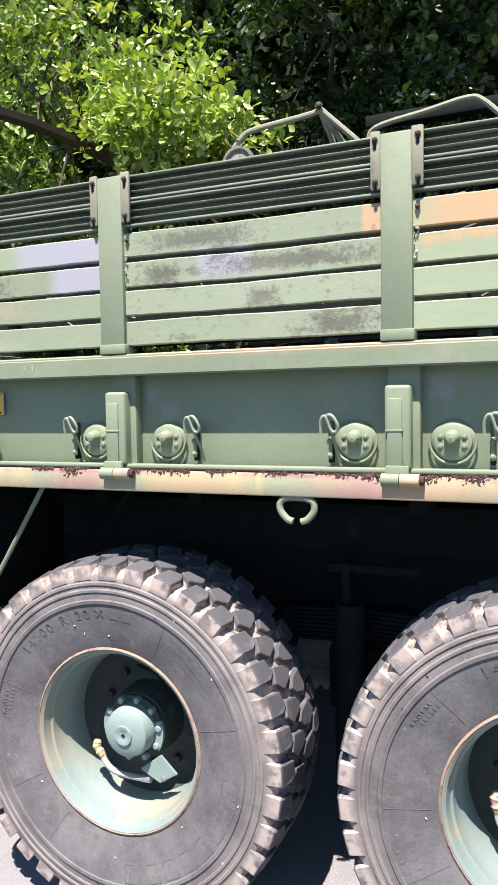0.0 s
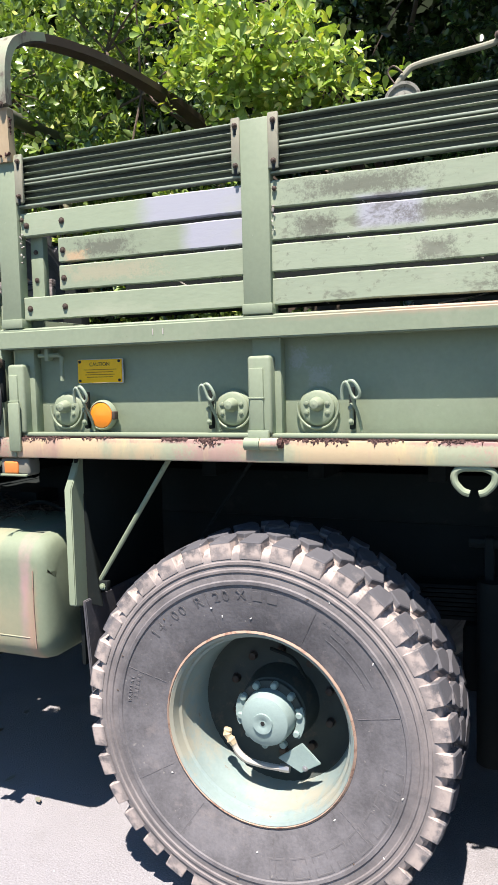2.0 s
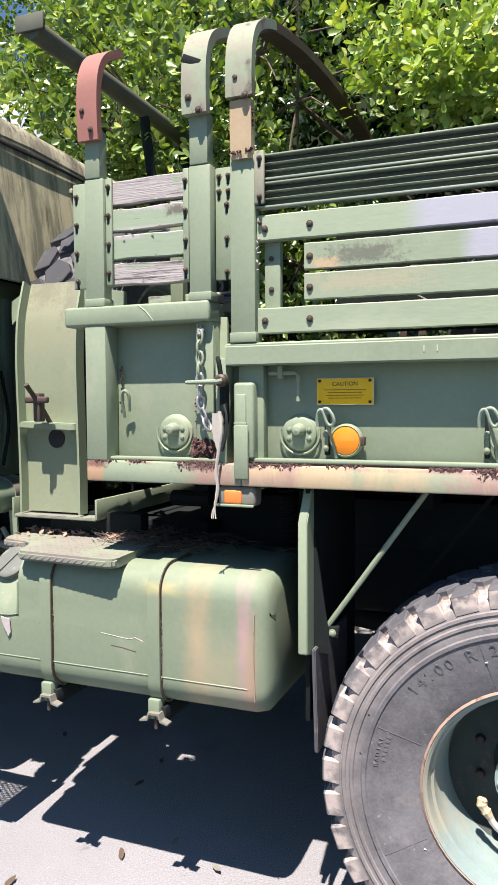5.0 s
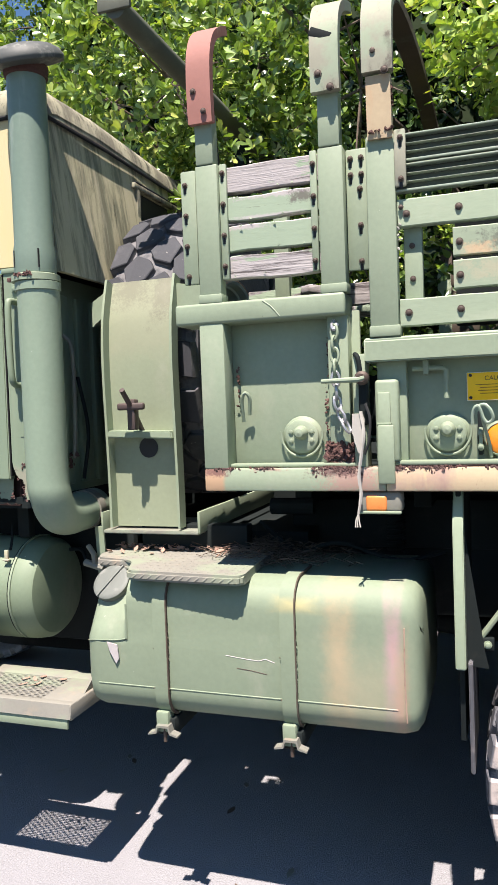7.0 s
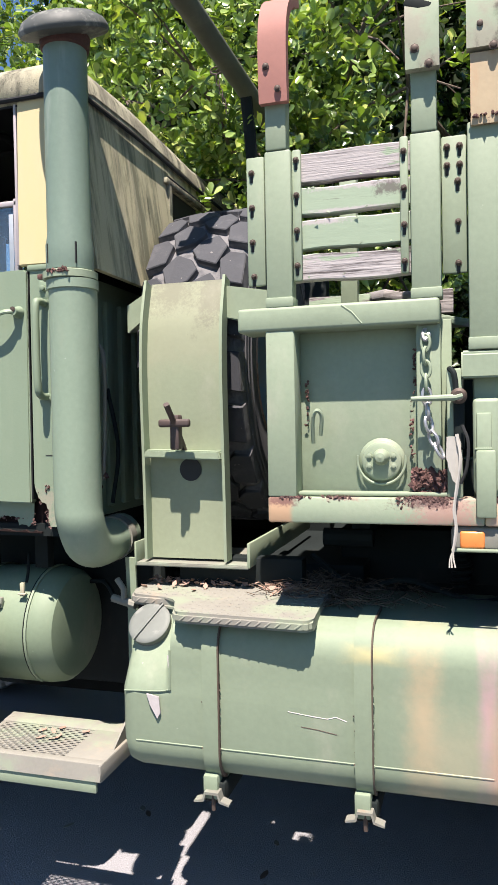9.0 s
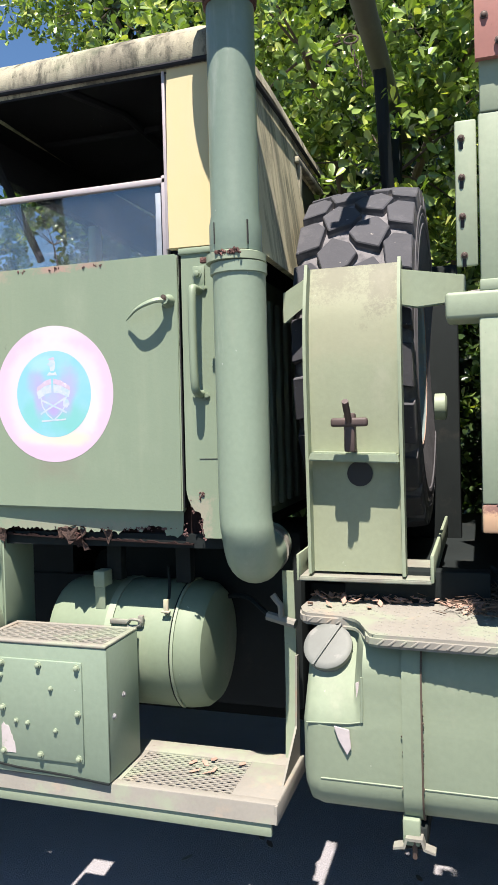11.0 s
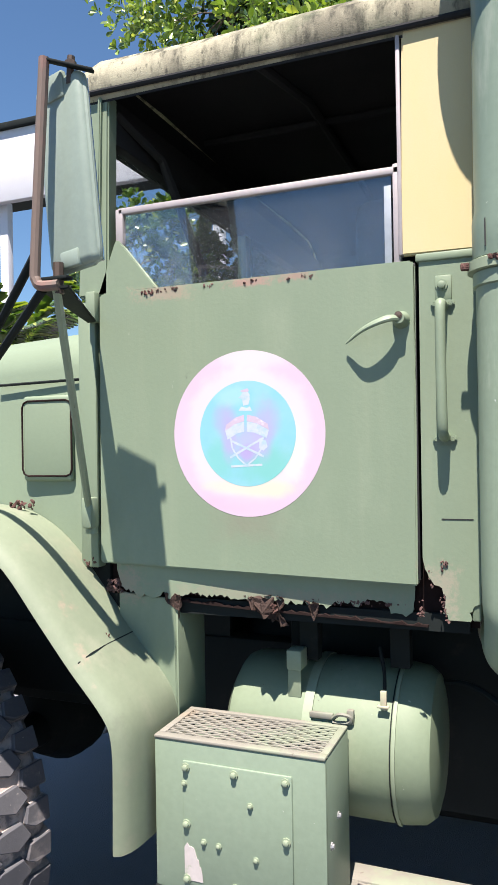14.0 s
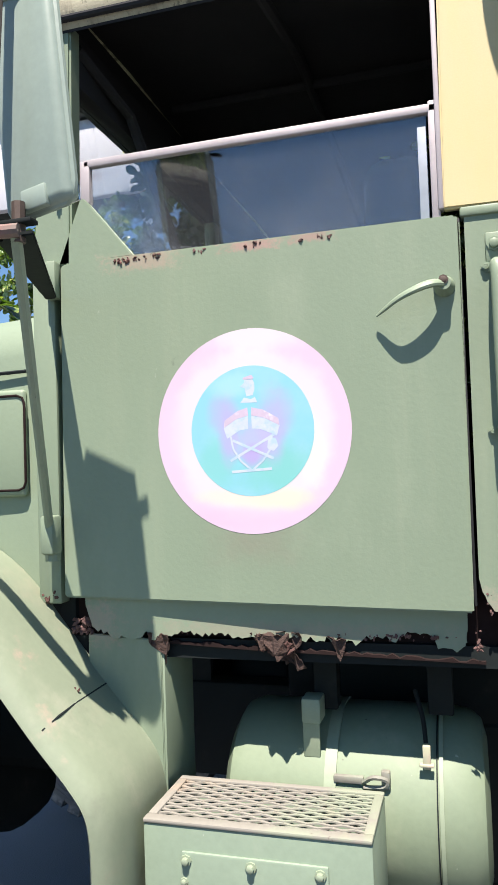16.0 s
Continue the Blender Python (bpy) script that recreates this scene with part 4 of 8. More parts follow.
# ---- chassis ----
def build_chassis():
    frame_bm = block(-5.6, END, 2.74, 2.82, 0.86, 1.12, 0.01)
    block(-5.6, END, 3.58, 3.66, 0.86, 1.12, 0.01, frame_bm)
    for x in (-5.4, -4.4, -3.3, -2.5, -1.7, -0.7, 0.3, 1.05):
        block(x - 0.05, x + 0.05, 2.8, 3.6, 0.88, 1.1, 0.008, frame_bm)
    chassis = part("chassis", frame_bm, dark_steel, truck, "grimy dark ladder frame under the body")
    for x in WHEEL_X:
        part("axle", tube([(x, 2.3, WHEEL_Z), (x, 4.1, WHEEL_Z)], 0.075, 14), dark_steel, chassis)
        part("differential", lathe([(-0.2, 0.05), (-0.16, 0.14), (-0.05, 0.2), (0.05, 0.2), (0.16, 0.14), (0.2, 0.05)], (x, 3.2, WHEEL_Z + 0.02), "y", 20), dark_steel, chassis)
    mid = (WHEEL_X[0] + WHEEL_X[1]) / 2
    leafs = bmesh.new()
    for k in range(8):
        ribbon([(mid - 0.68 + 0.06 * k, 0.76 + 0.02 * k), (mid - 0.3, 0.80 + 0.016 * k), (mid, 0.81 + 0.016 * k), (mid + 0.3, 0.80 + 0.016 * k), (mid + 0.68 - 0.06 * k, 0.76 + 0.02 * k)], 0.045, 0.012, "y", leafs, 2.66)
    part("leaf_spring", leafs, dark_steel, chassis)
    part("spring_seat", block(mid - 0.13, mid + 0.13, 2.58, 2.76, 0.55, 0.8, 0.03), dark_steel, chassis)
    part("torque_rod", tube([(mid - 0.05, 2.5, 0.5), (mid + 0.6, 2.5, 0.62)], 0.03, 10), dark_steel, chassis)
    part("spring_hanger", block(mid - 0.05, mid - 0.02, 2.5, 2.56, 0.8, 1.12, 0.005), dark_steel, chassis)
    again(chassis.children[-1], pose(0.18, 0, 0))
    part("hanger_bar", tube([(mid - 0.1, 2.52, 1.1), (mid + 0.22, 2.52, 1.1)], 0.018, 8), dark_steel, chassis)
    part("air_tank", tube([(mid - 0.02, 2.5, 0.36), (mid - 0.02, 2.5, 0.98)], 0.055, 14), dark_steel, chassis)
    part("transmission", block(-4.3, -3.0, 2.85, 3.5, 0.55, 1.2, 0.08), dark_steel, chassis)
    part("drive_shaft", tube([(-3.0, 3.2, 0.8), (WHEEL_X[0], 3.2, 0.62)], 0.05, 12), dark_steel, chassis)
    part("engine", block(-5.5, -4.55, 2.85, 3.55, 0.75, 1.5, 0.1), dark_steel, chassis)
    # Unseen plate, added to stop sun patches on the ground below.
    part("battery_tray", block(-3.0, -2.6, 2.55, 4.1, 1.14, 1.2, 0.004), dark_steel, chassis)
    # hoses and springs above the fuel tank
    part("coil_spring", tube([(-2.29 + 0.03 * math.cos(t * 0.7), 2.62 + 0.03 * math.sin(t * 0.7), 1.12 + t * 0.0024) for t in range(90)], 0.006, 6), dark_steel, chassis)
    again(chassis.children[-1], pose(0.11, 0, 0))
    part("brake_line", tube(smooth_path([(-2.75, 2.45, 1.25), (-2.6, 2.4, 1.16), (-2.45, 2.4, 1.19), (-2.25, 2.38, 1.14), (-2.1, 2.4, 1.17)], 6), 0.008, 6), dark_steel, chassis)
    part("brake_valve", tube([(-2.72, 2.5, 1.3), (-2.56, 2.5, 1.3)], 0.03, 10), dark_steel, chassis)


build_chassis()


# ---- cargo bed ----
RAIL = (1.775, 1.842)
LOW = (1.415, 1.482)
POSTS = ((-2.257, -2.178), (-1.392, -1.305), (-0.503, -0.418), (0.385, 0.47))


def build_bed():
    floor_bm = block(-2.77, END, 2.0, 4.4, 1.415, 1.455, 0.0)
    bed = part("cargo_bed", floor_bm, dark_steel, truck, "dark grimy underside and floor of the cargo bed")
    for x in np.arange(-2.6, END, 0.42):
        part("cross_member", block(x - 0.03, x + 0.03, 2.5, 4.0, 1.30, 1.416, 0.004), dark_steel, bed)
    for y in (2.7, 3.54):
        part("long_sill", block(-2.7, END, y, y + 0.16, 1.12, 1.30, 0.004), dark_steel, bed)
    part("lower_rail", block(-2.225, END, NEAR, 2.05, *LOW, 0.006), rail_rust, bed, "pale green lower rail with pink and orange rust bloom")
    part("lower_rail", block(-2.768, -2.2255, NEAR, 2.05, *LOW, 0.006), rail_front, bed, "green lower rail with an orange rusted end")
    part("lower_rail", block(-2.768, END, FAR - 0.065, FAR, *LOW, 0.006), paint, bed)
    part("bead", block(-2.24, END, 2.000, 2.04, 1.486, 1.499, 0.004), paint, bed)
    part("bead", block(-2.69, -2.30, 2.002, 2.04, 1.484, 1.495, 0.004), paint, bed)
    for k, (a, b, n, d) in enumerate(((-2.76, -2.66, 26, 0.02), (-2.62, -2.56, 16, 0.012), (-2.42, -2.30, 110, 0.04), (-2.24, -2.02, 110, 0.028), (-1.95, -1.86, 18, 0.012), (-1.72, -1.60, 60, 0.02), (-1.57, -1.43, 100, 0.035), (-1.30, -1.10, 90, 0.028),
                                         (-1.02, -0.94, 30, 0.016), (-0.86, -0.74, 34, 0.016), (-0.68, -0.50, 110, 0.026), (-0.41, -0.20, 110, 0.026), (-0.05, 0.2, 60, 0.02), (0.3, 0.8, 120, 0.02))):
        crust("rust_scale", a, b, NEAR + 0.001, 1.483, d * 0.85, int(n * 1.9), 0.0047, 10 + k, bed)
        crust("rust_scale", a, b, NEAR + 0.003, 1.484, 0.018, int(n * 1.3), 0.0048, 130 + k, bed, rust)
    flakes("rust_scale", -2.395, -2.315, NEAR + 0.03, 1.515, 170, 0.0115, 31, bed, 3.2, rust)
    flakes("rust_scale", -2.40, -2.31, NEAR + 0.028, 1.51, 70, 0.010, 32, bed, 2.6, pink_rust)
    part("joint_gap", block(-2.24, END, 1.990, 2.03, 1.4815, 1.487, 0), rust_shade, bed)
    # main drop side: recessed panel, top rail
    side = part("drop_side", block(-2.25, END, 2.062, 2.078, 1.47, 1.80, 0.003), side_paint, bed, "green steel drop side with lashing bosses")
    rail = prism([(1.983, RAIL[0]), (1.983, RAIL[1] - 0.008), (1.991, RAIL[1]), (2.07, RAIL[1]), (2.07, RAIL[0])], "x", -2.276, END, 0.004)
    part("top_rail", rail, rail_paint, bed, "pale green top rail of the drop side")
    # front fixed side
    part("fixed_side", block(-2.70, -2.30, 2.062, 2.078, 1.47, 1.93, 0.003), paint, bed, "green fixed side panel with blistered edge")
    part("fixed_top_rail", block(-2.842, -2.325, NEAR - 0.004, 2.10, 1.912, 1.975, 0.009, segs=3), paint, bed)
    part("weld_seam", tube([(-2.565, 1.983, 1.968), (-2.54, 1.9825, 1.95), (-2.515, 1.983, 1.92)], 0.0035, 6), paint, bed)
    for x in (-1.69, -1.655):
        part("rail_nick", block(x, x + 0.003, 1.9815, 1.9835, 1.80, 1.818, 0), bare_primer, bed)
    part("fixed_upright", block(-2.767, -2.69, NEAR, 2.06, 1.482, 1.914, 0.005), paint, bed)
    part("fixed_upright", block(-2.385, -2.325, 2.012, 2.075, 1.482, 1.914, 0.005), paint, bed)
    part("end_plate", block(-2.312, -2.275, 1.995, 2.06, 1.482, 1.80, 0.005), paint, bed)
    for k, (x, z0, z1) in enumerate(((-2.672, 1.66, 1.79), (-2.40, 1.49, 1.75), (-2.392, 1.74, 1.86))):
        flakes("paint_blister", x - 0.004, x + 0.004, 2.05, (z0 + z1) / 2, 26, 0.005, 60 + k, bed, (z1 - z0) / 0.011, rust)
    # Far panel is raised and near-black, so gaps opposite read as shade.
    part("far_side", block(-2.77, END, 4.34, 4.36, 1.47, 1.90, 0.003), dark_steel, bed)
    part("front_wall", block(-2.76, -2.73, 2.10, 4.34, 1.455, 1.95, 0.003), paint, bed)
    # pockets over the hinges and hinge barrels
    for x0, x1 in POSTS:
        pocket = part("stake_pocket", block(x0 + 0.006, x1 - 0.008, NEAR + 0.004, 2.065, 1.495, 1.725, 0.01, segs=3), paint, bed)
        part("pocket_face", block(x0 + 0.014, x1 - 0.03, NEAR - 0.002, NEAR + 0.008, 1.505, 1.69, 0.004), paint, pocket)
        part("pocket_rib", block(x0 + 0.01, x1 - 0.028, NEAR - 0.004, NEAR + 0.006, 1.60, 1.606, 0.002), paint, pocket)
        part("side_upright", block(x0 + 0.008, x1 + 0.012, 2.025, 2.065, 1.49, 1.778, 0.006), paint, bed)
        if x0 < -2.0:
            part("pocket_tail", block(x0 + 0.012, x1 - 0.02, NEAR - 0.012, NEAR - 0.0005, 1.436, 1.60, 0.006, segs=2), paint, pocket)
            continue
        hinge = part("hinge", tube([(x0 + 0.002, NEAR - 0.012, 1.471), (x0 + 0.05, NEAR - 0.012, 1.471)], 0.019, 14), paint, bed)
        part("hinge_knuckle", tube([(x0 + 0.052, NEAR - 0.012, 1.471), (x1 + 0.018, NEAR - 0.012, 1.471)], 0.0185, 14), rail_rust, hinge)
        part("hinge_pin", tube([(x1 + 0.016, NEAR - 0.012, 1.471), (x1 + 0.03, NEAR - 0.012, 1.471)], 0.012, 10), rust, hinge)
        part("hinge_leaf", block(x0 + 0.012, x1 - 0.01, NEAR - 0.018, NEAR - 0.004, 1.47, 1.51, 0.003), paint, hinge)
    # lashing bosses with their hooks
    for k, x in enumerate((-2.478, -2.06, -1.459, -1.192, -0.592, -0.325, 0.275, 0.56)):
        boss = part("lashing_boss", lathe([(0, 0.060), (-0.004, 0.058), (-0.008, 0.052), (-0.015, 0.050), (-0.019, 0.044), (-0.0195, 0.02)], (x, 2.06, 1.571), "y", 36), paint, bed, "round lashing boss")
        part("boss_nose", lathe([(0.0, 0.022), (-0.010, 0.021), (-0.026, 0.018), (-0.034, 0.012), (-0.037, 0.0)], (x, 2.044, 1.582), "y", 18), paint, boss)
        for sx, sz in ((-1, 1), (1, 1), (-1, -1), (1, -1)):
            part("boss_bolt", bolt_head(x + sx * 0.031, 2.0425, 1.572 + sz * 0.013, 0.0065, 0.006), paint, boss)
        ring = [(x + 0.062 * math.sin(radians(a)), 2.046, 1.575 - 0.064 * math.cos(radians(a))) for a in range(-100, 101, 10)]
        part("lashing_ring", tube(ring, 0.0038, 7), paint, boss)
    for x in (-1.972, -1.525, -1.086, -0.658, -0.219, 0.209, 0.666):
        pts = [(x + 0.64 * a, b, 1.575 + 0.70 * c) for a, b, c in ((-0.032, 2.0, 0.029), (-0.031, 1.995, 0.064), (-0.022, 1.99, 0.091), (-0.008, 1.988, 0.098), (0.002, 1.99, 0.081), (0.012, 1.994, 0.051), (0.026, 1.996, 0.035), (0.042, 1.994, 0.038),
                                                                    (0.05, 1.99, 0.055), (0.042, 1.986, 0.079), (0.026, 1.985, 0.099), (0.010, 1.988, 0.103), (-0.004, 1.992, 0.097))]
        hook = part("lashing_hook", tube(smooth_path(pts, 4), 0.0046, 8), bolt_green, bed, "bent rod hook")
        part("hook_lug", block(x - 0.008, x + 0.006, 2.028, 2.05, 1.510, 1.63, 0.004), dark_steel, hook)
        part("hook_plate", block(x - 0.006, x + 0.005, 2.022, 2.03, 1.522, 1.585, 0.003), paint, hook)
        for z in (1.571, 1.533):
            part("hook_bolt", bolt_head(x - 0.001, 2.022, z, 0.006, 0.008), paint, hook)
        part("hook_rod", tube(smooth_path([(x + 0.003, 1.996, 1.627), (x + 0.009, 2.005, 1.593), (x + 0.020, 2.025, 1.547), (x + 0.026, 2.035, 1.503)], 4), 0.0048, 7), paint, hook)
    part("lashing_hook", tube(smooth_path([(-2.655, 2.04, 1.62), (-2.652, 2.02, 1.68), (-2.64, 2.012, 1.705), (-2.628, 2.02, 1.69), (-2.634, 2.035, 1.64)], 5), 0.0055, 7), paint, bed, "bent rod hook")
    # tow ring under the rail
    link = [(-0.752 + 0.05 * sx, 2.0, 1.383 + 0.8 * dz) for sx, dz in ((0.5, 0.035), (-0.5, 0.035), (-0.98, 0.02), (-1.0, -0.012), (-0.6, -0.042), (-0.25, -0.05))]
    part("tie_down_ring", tube(smooth_path(link, 5), 0.010, 10), paint, bed, "pale open tie-down ring")
    link = [(-0.752 + 0.05 * sx, 2.0, 1.383 + 0.8 * dz) for sx, dz in ((0.5, 0.035), (0.98, 0.02), (1.0, -0.012), (0.6, -0.042), (0.25, -0.05))]
    part("tie_down_ring", tube(smooth_path(link, 5), 0.010, 10), paint, bed, "pale open tie-down ring")
    # latch rod under the top rail by the sign
    part("latch_rod", tube([(-2.15, 2.03, 1.752), (-2.07, 2.03, 1.752), (-2.06, 2.03, 1.745), (-2.06, 2.03, 1.668)], 0.007, 8), paint, bed, "bent latch rod")
    part("latch_tab", block(-2.122, -2.106, 2.02, 2.05, 1.735, 1.775, 0.003), paint, bed)
    return bed


bed = build_bed()


def build_sign():
    sign = part("caution_sign", block(-2.007, -1.838, 2.044, 2.052, 1.657, 1.735, 0.002), white, bed, "yellow caution plate with chipped white edges")
    part("sign_face", block(-2.0055, -1.8395, 2.0415, 2.045, 1.6590, 1.7335, 0.001), yellow, sign)
    me = text_mesh("CAUTION", 0.017, 0.0003)
    me.materials.append(black)
    ob = new("lettering", me)
    ob.parent = holder(sign)
    ob.matrix_parent_inverse = world_of(ob.parent).inverted()
    ob.matrix_basis = pose(-1.922, 2.041, 1.7175, 90, 0, 0)
    for k, (w, z) in enumerate(((0.062, 1.7), (0.05, 1.692), (0.056, 1.684), (0.05, 1.676))):
        part("text_bar", block(-1.922 - w, -1.922 + w, 2.0408, 2.042, z, z + 0.0019, 0), sign_print, sign)
    for x, z in ((-1.997, 1.727), (-1.848, 1.727), (-1.997, 1.666), (-1.848, 1.666)):
        part("sign_rivet", bolt_head(x, 2.0415, z, 0.003, 0.003), black, sign)


build_sign()


def build_reflectors():
    lamp = part("side_reflector", lathe([(0.0, 0.05), (-0.012, 0.049), (-0.018, 0.044), (-0.014, 0.041)], (-1.918, 2.05, 1.553), "y", 32), paint, bed, "round amber side reflector in a green ring")
    part("lens", lathe([(-0.012, 0.042), (-0.018, 0.04), (-0.023, 0.028), (-0.025, 0.0)], (-1.918, 2.05, 1.553), "y", 32), amber, lamp, "amber lens")
    part("clamp_screw", block(-1.872, -1.860, 2.022, 2.045, 1.54, 1.566, 0.003), steel, lamp)
    marker = part("marker_lamp", block(-2.305, -2.185, 1.995, 2.06, 1.352, 1.413, 0.012, segs=3), tread, bed, "rectangular marker lamp with an amber lens")
    part("lens", block(-2.284, -2.226, 1.988, 2.0, 1.360, 1.402, 0.006, segs=3), surface("dull_amber_lens", (0.70, 0.22, 0.06), 0.3, vary=0.2, scale=30), marker, "amber lens")
    part("lamp_guard", block(-2.305, -2.185, 1.98, 1.992, 1.352, 1.36, 0.003), paint, marker)


build_reflectors()


# ---- stake racks ----
def alu_slat(x0, x1, z0, z1, parent):
    """An extruded slat: flat back with proud lips at the edges and two ribs."""
    h = z1 - z0
    y = 2.004
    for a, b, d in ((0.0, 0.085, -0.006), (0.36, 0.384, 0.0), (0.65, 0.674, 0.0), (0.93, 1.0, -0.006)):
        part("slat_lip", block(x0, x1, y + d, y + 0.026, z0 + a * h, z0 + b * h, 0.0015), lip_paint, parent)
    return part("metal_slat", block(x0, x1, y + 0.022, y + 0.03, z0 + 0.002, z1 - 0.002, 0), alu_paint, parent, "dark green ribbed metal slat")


def warped_slat(x0, x1, z0, z1, material, parent, seed, y=2.002, depth=0.028, wave=0.003):
    rnd = random.Random(seed)
    bm = bmesh.new()
    n = 14
    rings = []
    ph, amp = rnd.uniform(0, 6), wave * rnd.uniform(0.4, 1)
    for i in range(n + 1):
        x = x0 + (x1 - x0) * i / n
        dz = amp * math.sin(ph + i * 0.5)
        dy = amp * math.cos(ph + i * 0.37)
        c = 0.003
        zz = [z0 + dz + rnd.uniform(-1, 1) * 0.0008, z1 + dz + rnd.uniform(-1, 1) * 0.0008]
        prof = [(y + c, zz[0]), (y, zz[0] + c), (y, zz[1] - c), (y + c, zz[1]), (y + depth, zz[1]), (y + depth, zz[0])]
        rings.append([bm.verts.new((x, a + dy, b)) for a, b in prof])
    for a, b in zip(rings, rings[1:]):
        for k in range(6):
            bm.faces.new((a[k], a[(k + 1) % 6], b[(k + 1) % 6], b[k]))
    bm.faces.new(rings[0][::-1])
    bm.faces.new(rings[-1])
    return part("slat", bm, material, parent, smooth=20)


def slotted_plate(x0, x1, z0, z1, parent, bolts, y=NEAR):
    plate = part("bracket_plate", block(x0, x1, y, y + 0.012, z0, z1, 0.005), bow_paint if z0 > 2.2 else paint, parent)
    for bx, bz in bolts:
        b = part("bolt", bolt_head(bx, y, bz, 0.0056, 0.010), steel, plate)
        part("slot", block(bx - 0.0045, bx + 0.0045, y - 0.001, y + 0.003, bz - 0.026, bz - 0.005, 0.002), black, plate)
    return plate


ZS = ((2.137, 2.212), (2.046, 2.122), (1.959, 2.035), (1.868, 1.943))


def build_rack():
    rack = part("stake_rack", block(-2.18, END, 2.035, 2.06, 1.895, 1.915, 0.003), paint, truck, "slatted side rack of green stakes, boards and metal slats")
    for k, (x0, x1) in enumerate(POSTS):
        post = part("stake", block(x0, x1, NEAR + 0.002, 2.03, 1.843, 2.388, 0.006), paint, rack)
        part("stake_foot", block(x0 - 0.002, x1 + 0.004, NEAR - 0.0015, 2.035, 1.843, 1.873, 0.003), paint, post)
        if k:
            b = [(x0 - 0.012, 2.372), (x0 - 0.012, 2.262)]
            slotted_plate(x0 - 0.026, x0 + 0.002, 2.242, 2.396, rack, b)
        b = [(x1 + 0.016, 2.372), (x1 + 0.016, 2.262)]
        slotted_plate(x1 - 0.002, x1 + 0.03, 2.242, 2.396, rack, b)
        part("stake_bolt", bolt_head(x1 + 0.012, 1.998, 2.19, 0.005, 0.007), steel, post)
        flakes("ragged_strap", x1 + 0.002, x1 + 0.012, 1.999, 2.1, 12, 0.005, 80 + k, rack, 9, strap_cloth)
    part("inner_stake", block(-2.165, -2.115, 2.032, 2.06, 1.87, 2.14, 0.004), paint, rack)
    spans = ((POSTS[0][1], POSTS[1][0], slat_paint), (POSTS[1][1], POSTS[2][0], slat_mould), (POSTS[2][1], POSTS[3][0], slat_orange), (POSTS[3][1], END, slat_paint))
    for k, (a, b, m) in enumerate(spans):
        alu_slat(a - 0.01, b + 0.01, 2.312, 2.386, rack)
        alu_slat(a - 0.01, b + 0.01, 2.232, 2.306, rack)
        for j, (z0, z1) in enumerate(ZS):
            x0 = a - 0.012
            if k == 0:
                x0 = -2.176 if j in (0, 3) else -2.032
            warped_slat(x0, b + 0.012, z0, z1, m, rack, 100 + 7 * k + j, wave=0.0025 if k else 0.0008)
    for x, z in ((-2.152, 2.172), (-2.015, 2.175), (-2.015, 2.083), (-2.015, 1.995), (-2.152, 1.905), (-2.015, 1.905)):
        part("coach_bolt", bolt_head(x, 2.002, z, 0.0068, 0.007, 10), steel, rack)
    for x, z in ((-2.142, 2.09), (-2.142, 2.0)):
        part("coach_bolt", bolt_head(x, 2.031, z, 0.0055, 0.005, 10), steel, rack)
    # far rack
    for x0, x1 in POSTS:
        part("stake", block(x0, x1, 4.36, 4.42, 1.843, 2.388, 0.005), paint, rack)
    # Far boards take the dark bow colour to imitate shade inside the bed.
    for z0, z1 in ZS + ((2.23, 2.305), (2.312, 2.386)):
        part("slat", block(-2.2, END, 4.36, 4.385, z0, z1, 0.003), bow_wood, rack)
    # fallen twigs and a loose pole caught behind the boards
    rnd = random.Random(5)
    twig = bmesh.new()
    for _ in range(70):
        x, y, z = rnd.uniform(-2.0, 0.6), rnd.uniform(2.05, 2.5), rnd.uniform(1.86, 2.05) + max(0, rnd.gauss(0, 0.12))
        tube([(x, y, z), (x + rnd.uniform(-0.12, 0.12), y + rnd.uniform(-0.06, 0.06), z + rnd.uniform(-0.03, 0.06))], 0.0025, 4, twig)
    tagged(part("twig_litter", twig, strap_cloth, rack, "pale dry twigs caught behind the boards"), kind="stuff")
    mildew = surface("mottled_grey_lid", (0.22, 0.22, 0.19), 0.7, vary=0.3, scale=30, stains=(((0.06, 0.06, 0.05), 45, 0.5, 0.62, (1, 1, 1), 0.8),))
    frame = part("folded_pipe_frame", tube(smooth_path([(-1.0, 2.08, 2.36), (-0.975, 2.08, 2.425), (-0.94, 2.085, 2.472), (-0.90, 2.09, 2.492), (-0.735, 2.10, 2.512), (-0.70, 2.10, 2.522)], 5), 0.009, 10), bow_paint, rack, "bent rusty pipe frame behind the boards")
    for a in ((-0.60, 2.16, 2.36), (-0.53, 2.12, 2.36), (-0.655, 2.2, 2.36)):
        part("pipe_leg", tube([(-0.70, 2.10, 2.522), a], 0.009, 8), bow_paint, frame)
    part("pipe_joint", bolt_head(-0.70, 2.088, 2.528, 0.008, 0.010), steel, frame)
    part("second_pipe", tube(smooth_path([(-0.56, 2.1, 2.40), (-0.54, 2.1, 2.445), (-0.40, 2.1, 2.468), (-0.29, 2.1, 2.485), (-0.25, 2.1, 2.47), (-0.20, 2.1, 2.42)], 5), 0.008, 8), bow_paint, frame)
    part("dark_beam", block(-0.64, END, 2.39, 2.43, 2.555, 2.592, 0.004), dark_steel, frame)
    part("round_lid", lathe([(-0.012, 0.0), (-0.004, 0.036), (-0.012, 0.042), (-0.012, 0.05), (0.006, 0.05), (0.012, 0.045), (0.012, 0.0)], (-0.945, 2.075, 2.395), "y", 28), mildew, frame, "round pale lid with a chipped edge")
